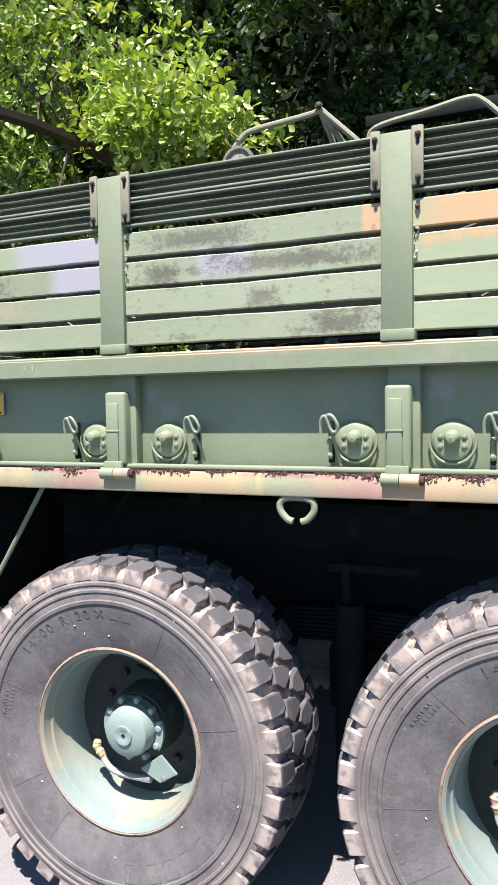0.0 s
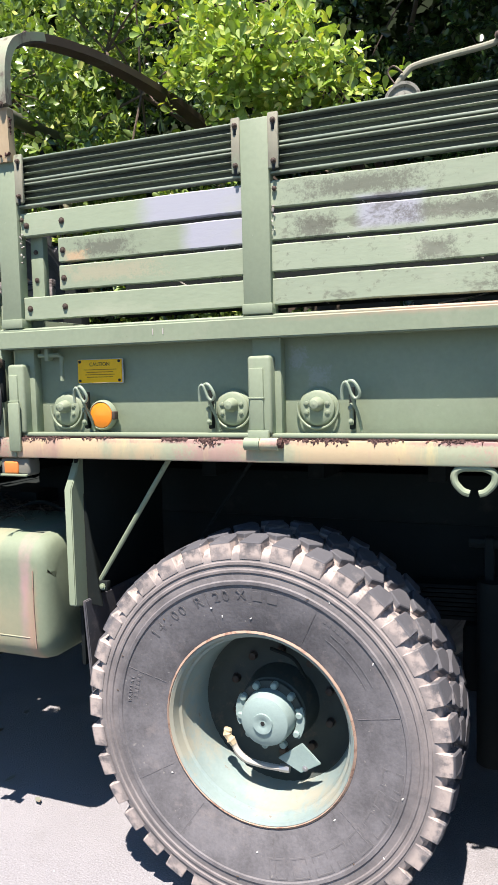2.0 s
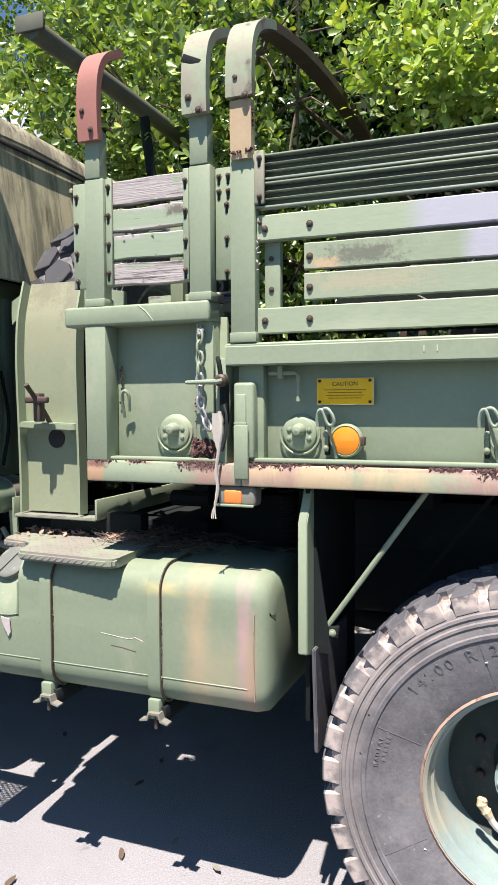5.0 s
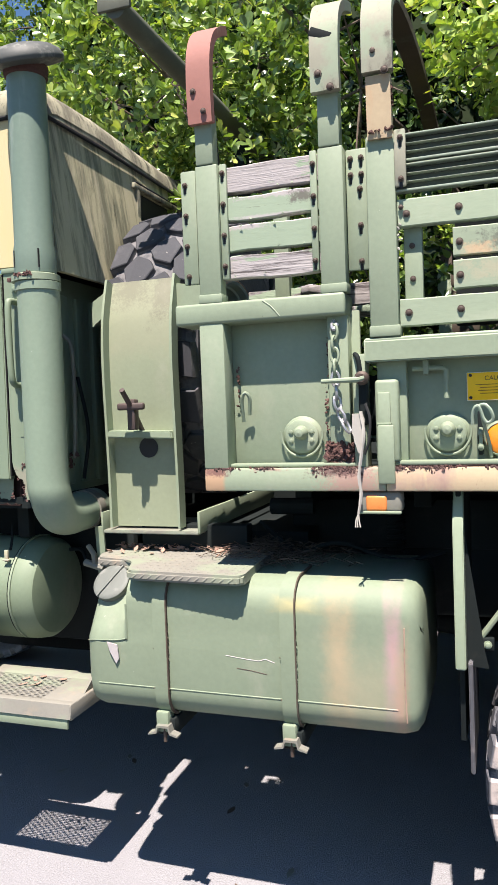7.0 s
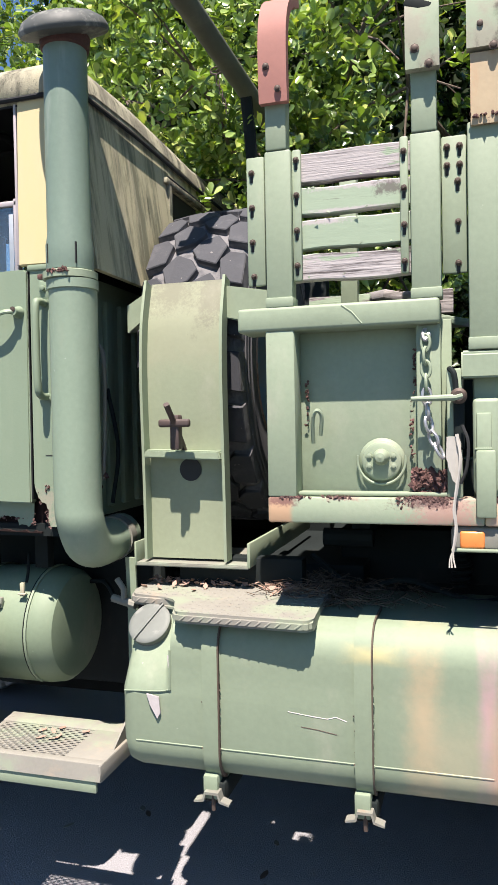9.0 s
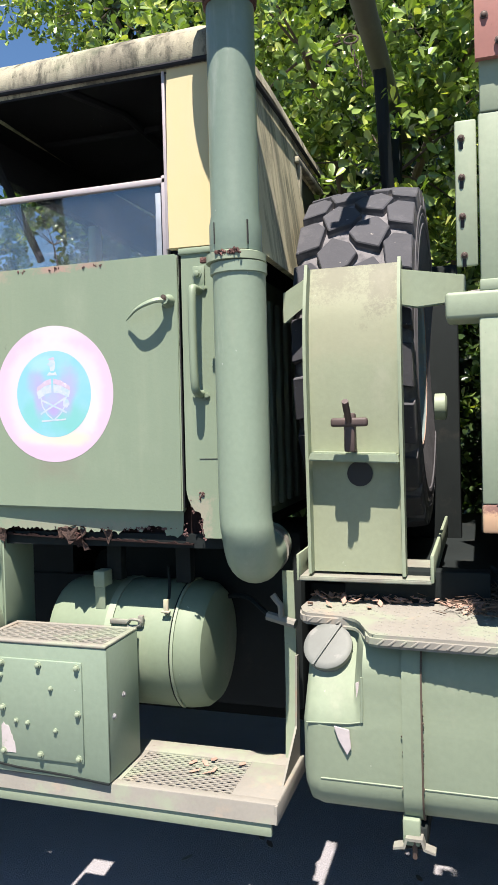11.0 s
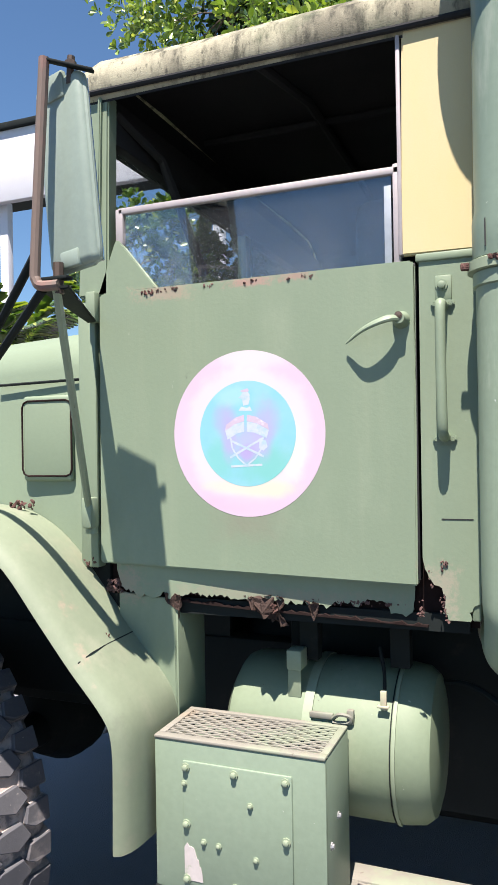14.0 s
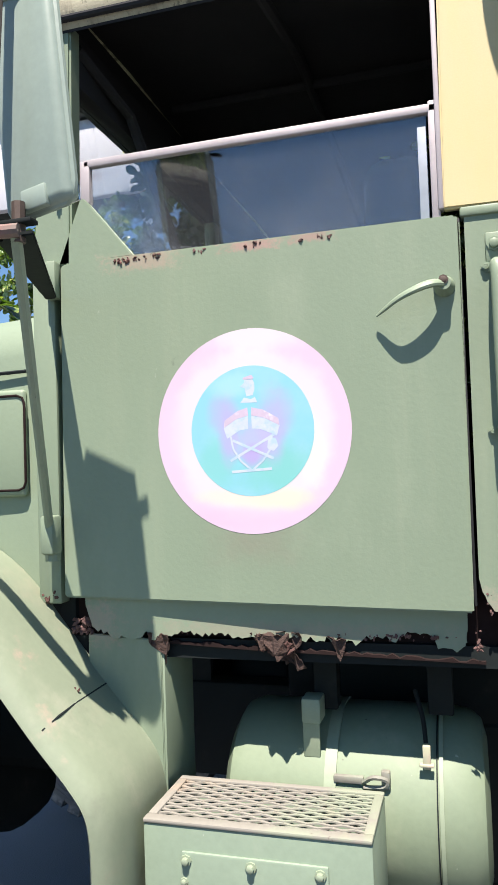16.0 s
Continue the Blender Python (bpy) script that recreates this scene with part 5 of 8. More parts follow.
    part("wire_end", tube(smooth_path([(-0.965, 2.07, 2.44), (-0.985, 2.07, 2.475), (-0.97, 2.07, 2.49), (-0.945, 2.07, 2.47)], 4), 0.0025, 5), steel, frame)
    part("seat_board", block(-2.05, END, 2.1, 2.45, 1.90, 1.93, 0.004), dark_steel, rack)
    # Unseen near-black boards, added so the gaps between the slats read as shade.
    for z in (1.94, 2.07, 2.20):
        part("folded_seat_board", block(-2.05, END, 2.43, 2.455, z, z + 0.115, 0.004), dark_steel, rack, "dark board added behind the slats to blacken their gaps")
    return rack


rack = build_rack()


def build_front_rack():
    fr = part("front_rack", block(-2.762, -2.692, NEAR + 0.002, 2.035, 1.974, 2.378, 0.006), paint, truck, "short front stake rack with peeling boards")
    part("stake_foot", block(-2.764, -2.690, NEAR - 0.001, 2.04, 1.974, 2.0, 0.003), paint, fr)
    part("stake", block(-2.392, -2.320, NEAR + 0.002, 2.035, 1.974, 2.378, 0.006), paint, fr)
    part("stake_foot", block(-2.394, -2.318, NEAR - 0.001, 2.04, 1.974, 2.0, 0.003), paint, fr)
    part("stake_insert", block(-2.758, -2.702, NEAR, 2.03, 2.378, 2.53, 0.005), paint, fr)
    part("stake_insert", block(-2.388, -2.327, NEAR, 2.03, 2.378, 2.53, 0.005), paint, fr)
    for x0, x1, z0, z1, y, bolts in ((-2.815, -2.766, 2.035, 2.372, 2.0, ((-2.80, 2.33), (-2.80, 2.24), (-2.80, 2.15), (-2.797, 2.06))),
                                     (-2.692, -2.668, 2.04, 2.378, 1.998, ((-2.68, 2.35), (-2.68, 2.26), (-2.68, 2.17), (-2.68, 2.08))),
                                     (-2.418, -2.397, 2.04, 2.378, 1.998, ((-2.408, 2.34), (-2.408, 2.25), (-2.408, 2.16), (-2.408, 2.07))),
                                     (-2.319, -2.258, 2.035, 2.372, 2.02, ((-2.305, 2.345), (-2.275, 2.345), (-2.305, 2.30), (-2.275, 2.30), (-2.28, 2.26), (-2.28, 2.16), (-2.28, 2.06)))):
        slotted_plate(x0, x1, z0, z1, fr, bolts, y)
    for k, (z0, z1) in enumerate(((2.295, 2.37), (2.212, 2.28), (2.122, 2.197), (2.04, 2.108))):
        warped_slat(-2.70, -2.39, z0, z1, bare_wood if k in (0, 3) else old_wood, fr, 300 + k, 2.01, 0.03, 0.003)
    rnd = random.Random(8)
    chips = bmesh.new()
    for z in (2.215, 2.278, 2.125, 2.19, 2.05, 2.30):
        for _ in range(2):
            x = rnd.uniform(-2.66, -2.42)
            own = prism([(0, 0), (rnd.uniform(0.006, 0.014), rnd.uniform(-0.004, 0.004)), (rnd.uniform(0.004, 0.01), rnd.uniform(0.003, 0.007))], "y", 0, 0.0012)
            bmesh.ops.transform(own, matrix=pose(x, 2.006, z, rnd.uniform(-40, 10), rnd.uniform(-20, 20), rnd.uniform(-30, 30)), verts=own.verts)
            merge(chips, own)
    tagged(part("peeling_paint", chips, slat_paint, fr, "curling flakes of green paint"), kind="stuff")
    part("rear_stake", block(-2.62, -2.57, 2.30, 2.34, 1.95, 2.42, 0.004), paint, fr)
    part("inner_board", block(-2.72, -2.3, 2.32, 2.345, 1.98, 2.05, 0.003), bare_wood, fr)
    for x, y0, z, ln in ((-2.6, 2.2, 2.06, 0.7), (-2.5, 2.4, 2.02, 0.9)):
        part("loose_board", block(x - 0.05, x + 0.05, y0, y0 + ln, z - 0.012, z + 0.012, 0.003, turn=pose(0, 0, 0, 6, 8, 28)), bare_wood, fr, "grey loose board")
    return fr


front_rack = build_front_rack()


# ---- bows for the tarpaulin ----
def bow_path(y_end=4.45):
    near = [(2.0, 2.40), (1.985, 2.52), (1.983, 2.62), (1.992, 2.69), (2.02, 2.745), (2.07, 2.785), (2.16, 2.825), (2.30, 2.862), (2.54, 2.905), (2.85, 2.935), (3.2, 2.948)]
    full = near + [(6.4 - y, z) for y, z in near[-2::-1]]
    p = [(v.x, v.y) for v in smooth_path([(y, z, 0) for y, z in full], 4)]
    return [q for q in p if q[0] <= y_end]


def cut(path, a, b):
    n = len(path)
    return path[int(a * n):int(b * n) + 1]


def build_bows():
    whole = bow_path()
    bow = part("tarpaulin_bow", ribbon(cut(whole, 0.22, 1.0), 0.032, 0.03, "x", None, -2.208), bow_wood, truck, "dark weathered bow arching over the bed")
    corner = ribbon([(y - 0.012, z) for y, z in whole if z > 2.525 and y < 2.22], 0.041, 0.028, "x", None, -2.215)
    part("bow_corner", corner, bow_paint, bow, "chipped cream bent corner piece")
    part("bow_leg", ribbon([(1.99, 2.375), (1.985, 2.45), (1.985, 2.54)], 0.033, 0.03, "x", None, -2.215), leg_paint, bow, "orange-tinted bow leg with a rusted break")
    flakes("rust_scale", -2.252, -2.18, 1.972, 2.395, 12, 0.007, 90, bow, 0.7)
    flakes("rust_scale", -2.183, -2.178, 1.98, 2.46, 10, 0.006, 91, bow, 9)
    for x, y, z in ((-2.195, 1.958, 2.545), (-2.215, 1.985, 2.70), (-2.225, 1.96, 2.60), (-2.19, 2.09, 2.812)):
        part("bow_bolt", bolt_head(x, y, z, 0.0075, 0.008), steel, bow)
    part("bow_clip", block(-2.235, -2.195, 1.966, 1.985, 2.665, 2.685, 0.004), bow_red, bow)
    second = part("tarpaulin_bow", ribbon([(y - 0.012, z) for y, z in whole if z > 2.50 and y < 2.2], 0.04, 0.028, "x", None, -2.358), bow_paint, truck, "chipped green bent bow corner on a stake")
    for x, y, z in ((-2.375, 1.957, 2.565), (-2.342, 1.957, 2.525)):
        part("bow_bolt", bolt_head(x, y, z, 0.0075, 0.008), steel, second)
    part("broken_strap", block(-2.40, -2.335, 1.96, 1.975, 2.66, 2.685, 0.003, turn=pose(0, 0, 0, 0, 25, 0)), dark_steel, second, "torn dark strap end")
    third = part("tarpaulin_bow", ribbon([(y - 0.012, z) for y, z in whole if z > 2.49 and y < 2.16], 0.037, 0.026, "x", None, -2.729), bow_red, truck, "faded red bent bow corner on a stake")
    for x, y, z in ((-2.715, 1.957, 2.52), (-2.745, 1.957, 2.58)):
        part("bow_bolt", bolt_head(x, y, z, 0.006, 0.007), steel, third)


build_bows()


def build_latch():
    latch = part("corner_chain", tube(smooth_path([(-2.362, 2.005, 1.90), (-2.366, 1.995, 1.885), (-2.36, 1.99, 1.872), (-2.352, 1.998, 1.888)], 4), 0.006, 7), galv, truck, "hanging galvanised chain at the body corner")
    link = [(0.011 * math.cos(a), 0, 0.021 * math.sin(a)) for a in [2 * math.pi * k / 14 for k in range(14)]]
    path = smooth_path([(-2.36, 1.992, 1.865), (-2.36, 1.99, 1.80), (-2.358, 1.985, 1.72), (-2.352, 1.98, 1.655), (-2.33, 1.975, 1.60), (-2.318, 1.975, 1.585)], 12)
    total = [0.0]
    for a, b in zip(path, path[1:]):
        total.append(total[-1] + (b - a).length)
    k, d = 0, 0.0
    while d < total[-1]:
        i = next(j for j in range(1, len(total)) if total[j] >= d) if d else 1
        p, q = path[i - 1], path[i]
        way = (q - p).normalized()
        m = Matrix.Translation(p) @ way.to_track_quat("Z", "Y").to_matrix().to_4x4() @ pose(0, 0, 0, 0, 0, 90 * (k % 2) + 20)
        bm = tube(link, 0.0042, 7, None, True)
        bmesh.ops.transform(bm, matrix=m, verts=bm.verts)
        part("chain_link", bm, paint if d < 0.13 else galv, latch)
        d += 0.034
        k += 1
    lever = part("corner_latch", tube([(-2.395, 1.965, 1.727), (-2.29, 1.965, 1.728), (-2.275, 1.968, 1.732)], [0.006, 0.009, 0.011], 10), paint, truck, "green latch lever with a rusty pivot")
    part("pivot", lathe([(0.0, 0.02), (-0.02, 0.019), (-0.026, 0.012)], (-2.283, 1.985, 1.732), "y", 18), steel, lever, "rusty pivot bolt")
    part("latch_arm", block(-2.296, -2.27, 1.985, 2.01, 1.60, 1.745, 0.008, segs=3), dark_steel, lever)
    part("latch_hook", tube(smooth_path([(-2.305, 2.0, 1.80), (-2.295, 1.985, 1.79), (-2.29, 1.985, 1.76), (-2.29, 1.985, 1.73)], 4), 0.007, 8), dark_steel, lever)
    cloth = ragged([(-2.312, 1.632), (-2.314, 1.59), (-2.308, 1.555), (-2.298, 1.528), (-2.288, 1.518)], 0.004, 0.008, 14) + ragged([(-2.284, 1.53), (-2.277, 1.57), (-2.279, 1.615), (-2.284, 1.634)], 0.003, 0.01, 15)
    strap = part("tie_strap", prism(cloth, "y", 1.972, 1.979), strap_cloth, truck, "frayed off-white strap hanging at the corner")
    part("strap_tail", tube(smooth_path([(-2.288, 1.972, 1.64), (-2.280, 1.966, 1.58), (-2.288, 1.964, 1.52), (-2.296, 1.962, 1.46), (-2.292, 1.964, 1.41), (-2.300, 1.96, 1.355)], 5), [0.006, 0.0055, 0.006, 0.0045, 0.005] * 5 + [0.004], 6, None, False, 0.5), strap_cloth, strap)
    for dx in (-0.009, -0.003, 0.005):
        part("strap_fray", tube(smooth_path([(-2.300, 1.96, 1.358), (-2.302 + dx * 0.6, 1.958, 1.338), (-2.300 + dx, 1.955, 1.318)], 4), 0.002, 5), strap_cloth, strap)
    part("black_cord", tube(smooth_path([(-2.275, 1.975, 1.66), (-2.262, 1.965, 1.62), (-2.266, 1.965, 1.56), (-2.28, 1.97, 1.52)], 5), 0.004, 6), black, strap)


build_latch()


def build_mudflap():
    plate = part("mudguard", block(-2.045, -2.03, 2.05, 2.62, 0.70, 1.41, 0.003), dark_steel, truck, "green steel mudguard plate with a bracing rod")
    edge = prism([(2.0, 0.92), (2.0, 1.31), (2.06, 1.41), (2.075, 1.41), (2.075, 0.90)], "x", -2.052, -2.024, 0.003)
    part("front_edge", edge, paint, plate)
    part("flange", prism([(-2.024, 1.29), (-1.975, 0.95), (-1.965, 0.905), (-2.024, 0.91)], "y", 2.066, 2.076, 0.002), dark_steel, plate)
    part("brace_rod", tube([(-1.69, 2.06, 1.41), (-1.985, 2.09, 0.99), (-1.995, 2.09, 0.955)], 0.0085, 8), paint, plate, "thin bracing rod")
    part("brace_clip", block(-2.0, -1.95, 2.076, 2.10, 0.955, 0.99, 0.004), dark_steel, plate)
    part("clip_bolt", bolt_head(-1.968, 2.076, 0.972, 0.008, 0.008), paint, plate)
    part("rubber_flap", prism([(2.03, 0.93), (2.42, 0.93), (2.40, 0.62), (2.06, 0.60)], "x", -2.02, -2.008, 0.003), rubber, plate, "scuffed rubber flap")
    part("rear_rod", tube([(-1.5, 2.35, 1.41), (-1.85, 2.4, 0.95)], 0.007, 6), dark_steel, plate)


build_mudflap()


# ---- fuel tank, step plate ----
def rounded(y0, y1, z0, z1, r, n=6):
    pts = []
    for cy, cz, a0 in ((y1 - r, z1 - r, 0), (y0 + r, z1 - r, 90), (y0 + r, z0 + r, 180), (y1 - r, z0 + r, 270)):
        for k in range(n + 1):
            a = radians(a0 + 90 * k / n)
            pts.append((cy + r * math.cos(a), cz + r * math.sin(a)))
    return pts


def build_tank():
    y0, y1, z0, z1 = 1.99, 2.52, 0.70, 1.145
    crease = 0.935
    bm = bmesh.new()
    rings = []
    for x, s in ((-3.215, 0.06), (-3.21, 0.025), (-3.195, 0.006), (-3.165, 0.0), (-3.085, 0.0), (-3.072, 0.0), (-3.056, 0.0), (-2.20, 0.0), (-2.165, 0.008), (-2.148, 0.028), (-2.14, 0.065)):
        ring = []
        section = rounded(y0 + s, y1 - s, z0 + s, z1 - s, 0.085)
        section[14:14] = [(y0 + s, 1.02), (y0 + s, 0.975), (y0 + s, crease), (y0 + s, crease - 0.012)]
        deep = min(1.0, max(0.0, (-3.056 - x) / 0.029))
        for y, z in section:
            # the filler pocket: above the crease the face leans back
            if y < 2.3 and z > crease:
                y = max(y, y0 + s + 0.65 * (z - crease) * deep)
            ring.append(bm.verts.new((x, y, z)))
        rings.append(ring)
    for a, b in zip(rings, rings[1:]):
        for k in range(len(a)):
            bm.faces.new((a[k], a[(k + 1) % len(a)], b[(k + 1) % len(a)], b[k]))
    bm.faces.new(rings[0][::-1])
    bm.faces.new(rings[-1])
    tank = part("fuel_tank", bm, paint_tank, truck, "rounded green fuel tank with pink rust streaks and two straps", smooth=50)
    # horizontal weld ridge and end seam
    part("weld_ridge", tube([(-3.165, 1.9905, 0.795), (-2.21, 1.9905, 0.795)], 0.0026, 6), paint_tank, tank)
    part("end_seam", tube([(-2.188, 1.9895, 1.03), (-2.190, 1.9895, 0.9), (-2.186, 1.9895, 0.76)], 0.0022, 6), rim_rust, tank)
    part("crease_bead", tube(smooth_path([(-3.20, 1.994, 0.931), (-3.14, 1.9885, 0.936), (-3.09, 1.9885, 0.939), (-3.06, 1.989, 0.945)], 4), 0.0022, 6), paint_tank, tank)
    part("pocket_bead", tube([(-3.06, 1.989, 0.945), (-3.058, 1.99, 1.0), (-3.058, 1.991, 1.055)], 0.004, 6), paint_tank, tank)
    part("peeling_paint", prism([(-3.078, 1.03), (-3.07, 1.035), (-3.066, 1.0), (-3.064, 0.968), (-3.068, 0.962), (-3.076, 0.985)], "y", 2.018, 2.021, 0.001), bare_primer, tank, "patch of bare metal")
    for x in (-2.938, -2.525):
        path = [(2.2, 1.152)] + [(y, z) for y, z in rounded(1.984, 2.526, 0.694, 1.151, 0.085, 5)[6:18]] + [(2.2, 0.692)]
        strap = part("tank_strap", ribbon(path, 0.0235, 0.007, "x", None, x), paint_tank, tank, "green steel strap with a rusty edge")
        part("strap_edge", ribbon(cut(path, 0.05, 0.85), 0.002, 0.010, "x", None, x + 0.0225), bow_wood, strap)
        for dx, z, n in ((0.022, 0.85, 30), (0.022, 0.96, 26), (-0.022, 0.86, 20)):
            flakes("paint_blister", x + dx - 0.003, x + dx + 0.003, 1.985, z, n, 0.0038, int(900 + 100 * dx * z * 9 + n), strap, 18, bow_wood if x < -2.7 or dx < 0 else paint_tank)
        part("strap_foot", block(x - 0.028, x + 0.014, 1.985, 2.03, 0.655, 0.72, 0.005), paint_tank, strap)
        part("foot_ear", prism([(x - 0.05, 0.650), (x - 0.022, 0.655), (x - 0.016, 0.675), (x + 0.016, 0.675), (x + 0.022, 0.655), (x + 0.05, 0.648), (x + 0.05, 0.653), (x + 0.026, 0.661), (x + 0.020, 0.682), (x - 0.020, 0.682), (x - 0.026, 0.661), (x - 0.05, 0.655)], "y", 1.97, 2.0), tread, strap)
        part("foot_bolt", tube([(x, 1.99, 0.625), (x, 1.99, 0.68)], 0.006, 8), steel, strap)
        part("saddle", block(x - 0.03, x + 0.03, 2.0, 2.6, 0.64, 0.695, 0.006), dark_steel, strap)
    axis = Vector((-0.06, -0.73, 0.68)).normalized()
    m = Matrix.Translation((-3.157, 2.108, 1.078)) @ axis.to_track_quat("Z", "Y").to_matrix().to_4x4()
    neck = lathe([(-0.07, 0.052), (-0.012, 0.052), (-0.008, 0.058), (0.0, 0.058), (0.003, 0.062), (0.012, 0.0635), (0.016, 0.0615), (0.02, 0.064), (0.034, 0.0645), (0.037, 0.061), (0.0385, 0.05), (0.039, 0.0)], (0, 0, 0), "z", 36)
    bmesh.ops.transform(neck, matrix=m, verts=neck.verts)
    cap_metal = surface("dull_cap_metal", (0.14, 0.15, 0.135), 0.6, vary=0.2, scale=14, stains=(((0.24, 0.24, 0.22), 20, 0.55, 0.65, (1, 1, 1), 0.6),))
    cap = part("filler_cap", neck, cap_metal, tank, "pale metal filler cap with a raised bar")
    bar = block(-0.003, 0.003, -0.066, 0.066, 0.037, 0.045, 0.002)
    bmesh.ops.transform(bar, matrix=m @ pose(0, 0, 0, 0, 0, -25), verts=bar.verts)
    part("cap_bar", bar, cap_metal, cap)
    part("peeling_paint", prism([(-3.128, 0.932), (-3.09, 0.925), (-3.086, 0.88), (-3.096, 0.862), (-3.118, 0.90)], "y", 1.982, 1.986, 0.001), bare_primer, tank, "patch of bare metal")
    for k, pts in enumerate((((-2.725, 0.915), (-2.66, 0.908), (-2.62, 0.905), (-2.598, 0.912), (-2.57, 0.903)), ((-2.69, 0.878), (-2.645, 0.874), (-2.595, 0.866)))):
        part("scratch", tube([(x, 1.9905, z) for x, z in pts], 0.0015, 5), bow_wood if k else bare_primer, tank)
    # step plate over the tank
    outline = [(-3.258, 2.34), (-3.256, 2.20), (-3.25, 2.155), (-3.232, 2.132), (-3.13, 2.118), (-3.085, 2.105), (-3.066, 2.075), (-3.05, 2.01), (-3.042, 1.972), (-3.022, 1.958), (-2.668, 1.938), (-2.650, 1.95), (-2.648, 1.975), (-2.66, 2.14), (-2.665, 2.38)]
    plate = part("step_plate", prism(outline, "z", 1.139, 1.170, 0.008), step_paint, truck, "sun-bleached tread plate step over the fuel tank, with leaf litter")
    rib = bmesh.new()
    for k in range(13):
        x = -3.005 + k * 0.0268
        y = 1.957 - 0.0565 * (x + 3.022)
        block(x - 0.011, x + 0.011, y - 0.0008, y + 0.003, 1.152, 1.157, 0.002, rib, turn=pose(0, 0, 0, 0, -38, 0))
    for k in range(5):
        x = -3.215 + k * 0.027
        y = 2.131 - 0.137 * (x + 3.232)
        block(x - 0.010, x + 0.010, y - 0.0008, y + 0.003, 1.152, 1.157, 0.002, rib, turn=pose(0, 0, 0, 0, -38, 0))
    rnd = random.Random(2)
    for i in range(20):
        for j in range(10):
            x, y = -3.22 + i * 0.0285, 1.975 + j * 0.036
            if (x < -3.03 and y < 2.15) or x > -2.672:
                continue
            block(x - 0.009, x + 0.009, y - 0.003, y + 0.003, 1.168, 1.1715, 0.001, rib, 1, pose(0, 0, 0, 0, 0, 45 if (i + j) % 2 else -45))
    tagged(part("tread_pattern", rib, step_paint, plate), kind="stuff")
    part("support", block(-3.15, -2.75, 2.30, 2.36, 1.16, 1.26, 0.005), dark_steel, plate)
    heap = bmesh.new()
    for _ in range(420):
        x = rnd.gauss(-2.64, 0.12)
        y = rnd.uniform(2.16, 2.46)
        z = 1.174 if x < -2.66 else 1.15
        a = rnd.uniform(0, 360)
        tube([Vector((x, y, z + rnd.uniform(0, 0.03))), Vector((x + 0.05 * math.cos(a), y + 0.05 * math.sin(a), z + rnd.uniform(0.0, 0.035)))], 0.0013, 3, heap)
    chips = bmesh.new()
    for _ in range(150):
        x, y = rnd.uniform(-3.24, -2.70), 2.33 - abs(rnd.gauss(0, 0.045))
        own = prism([(-0.016, 0), (0, 0.008), (0.018, 0), (0, -0.008)], "z", 0, 0.001)
        bmesh.ops.transform(own, matrix=pose(x, y, 1.174 + rnd.uniform(0, 0.012), rnd.uniform(-30, 30), rnd.uniform(-30, 30), rnd.uniform(0, 360)), verts=own.verts)
        merge(chips, own)
    tagged(part("leaf_litter", heap, litter, plate, "brown twigs and dry leaves"), kind="stuff")
    tagged(part("rust_litter", chips, pale_litter, plate, "pinkish dry leaves and rust chips"), kind="stuff")


build_tank()


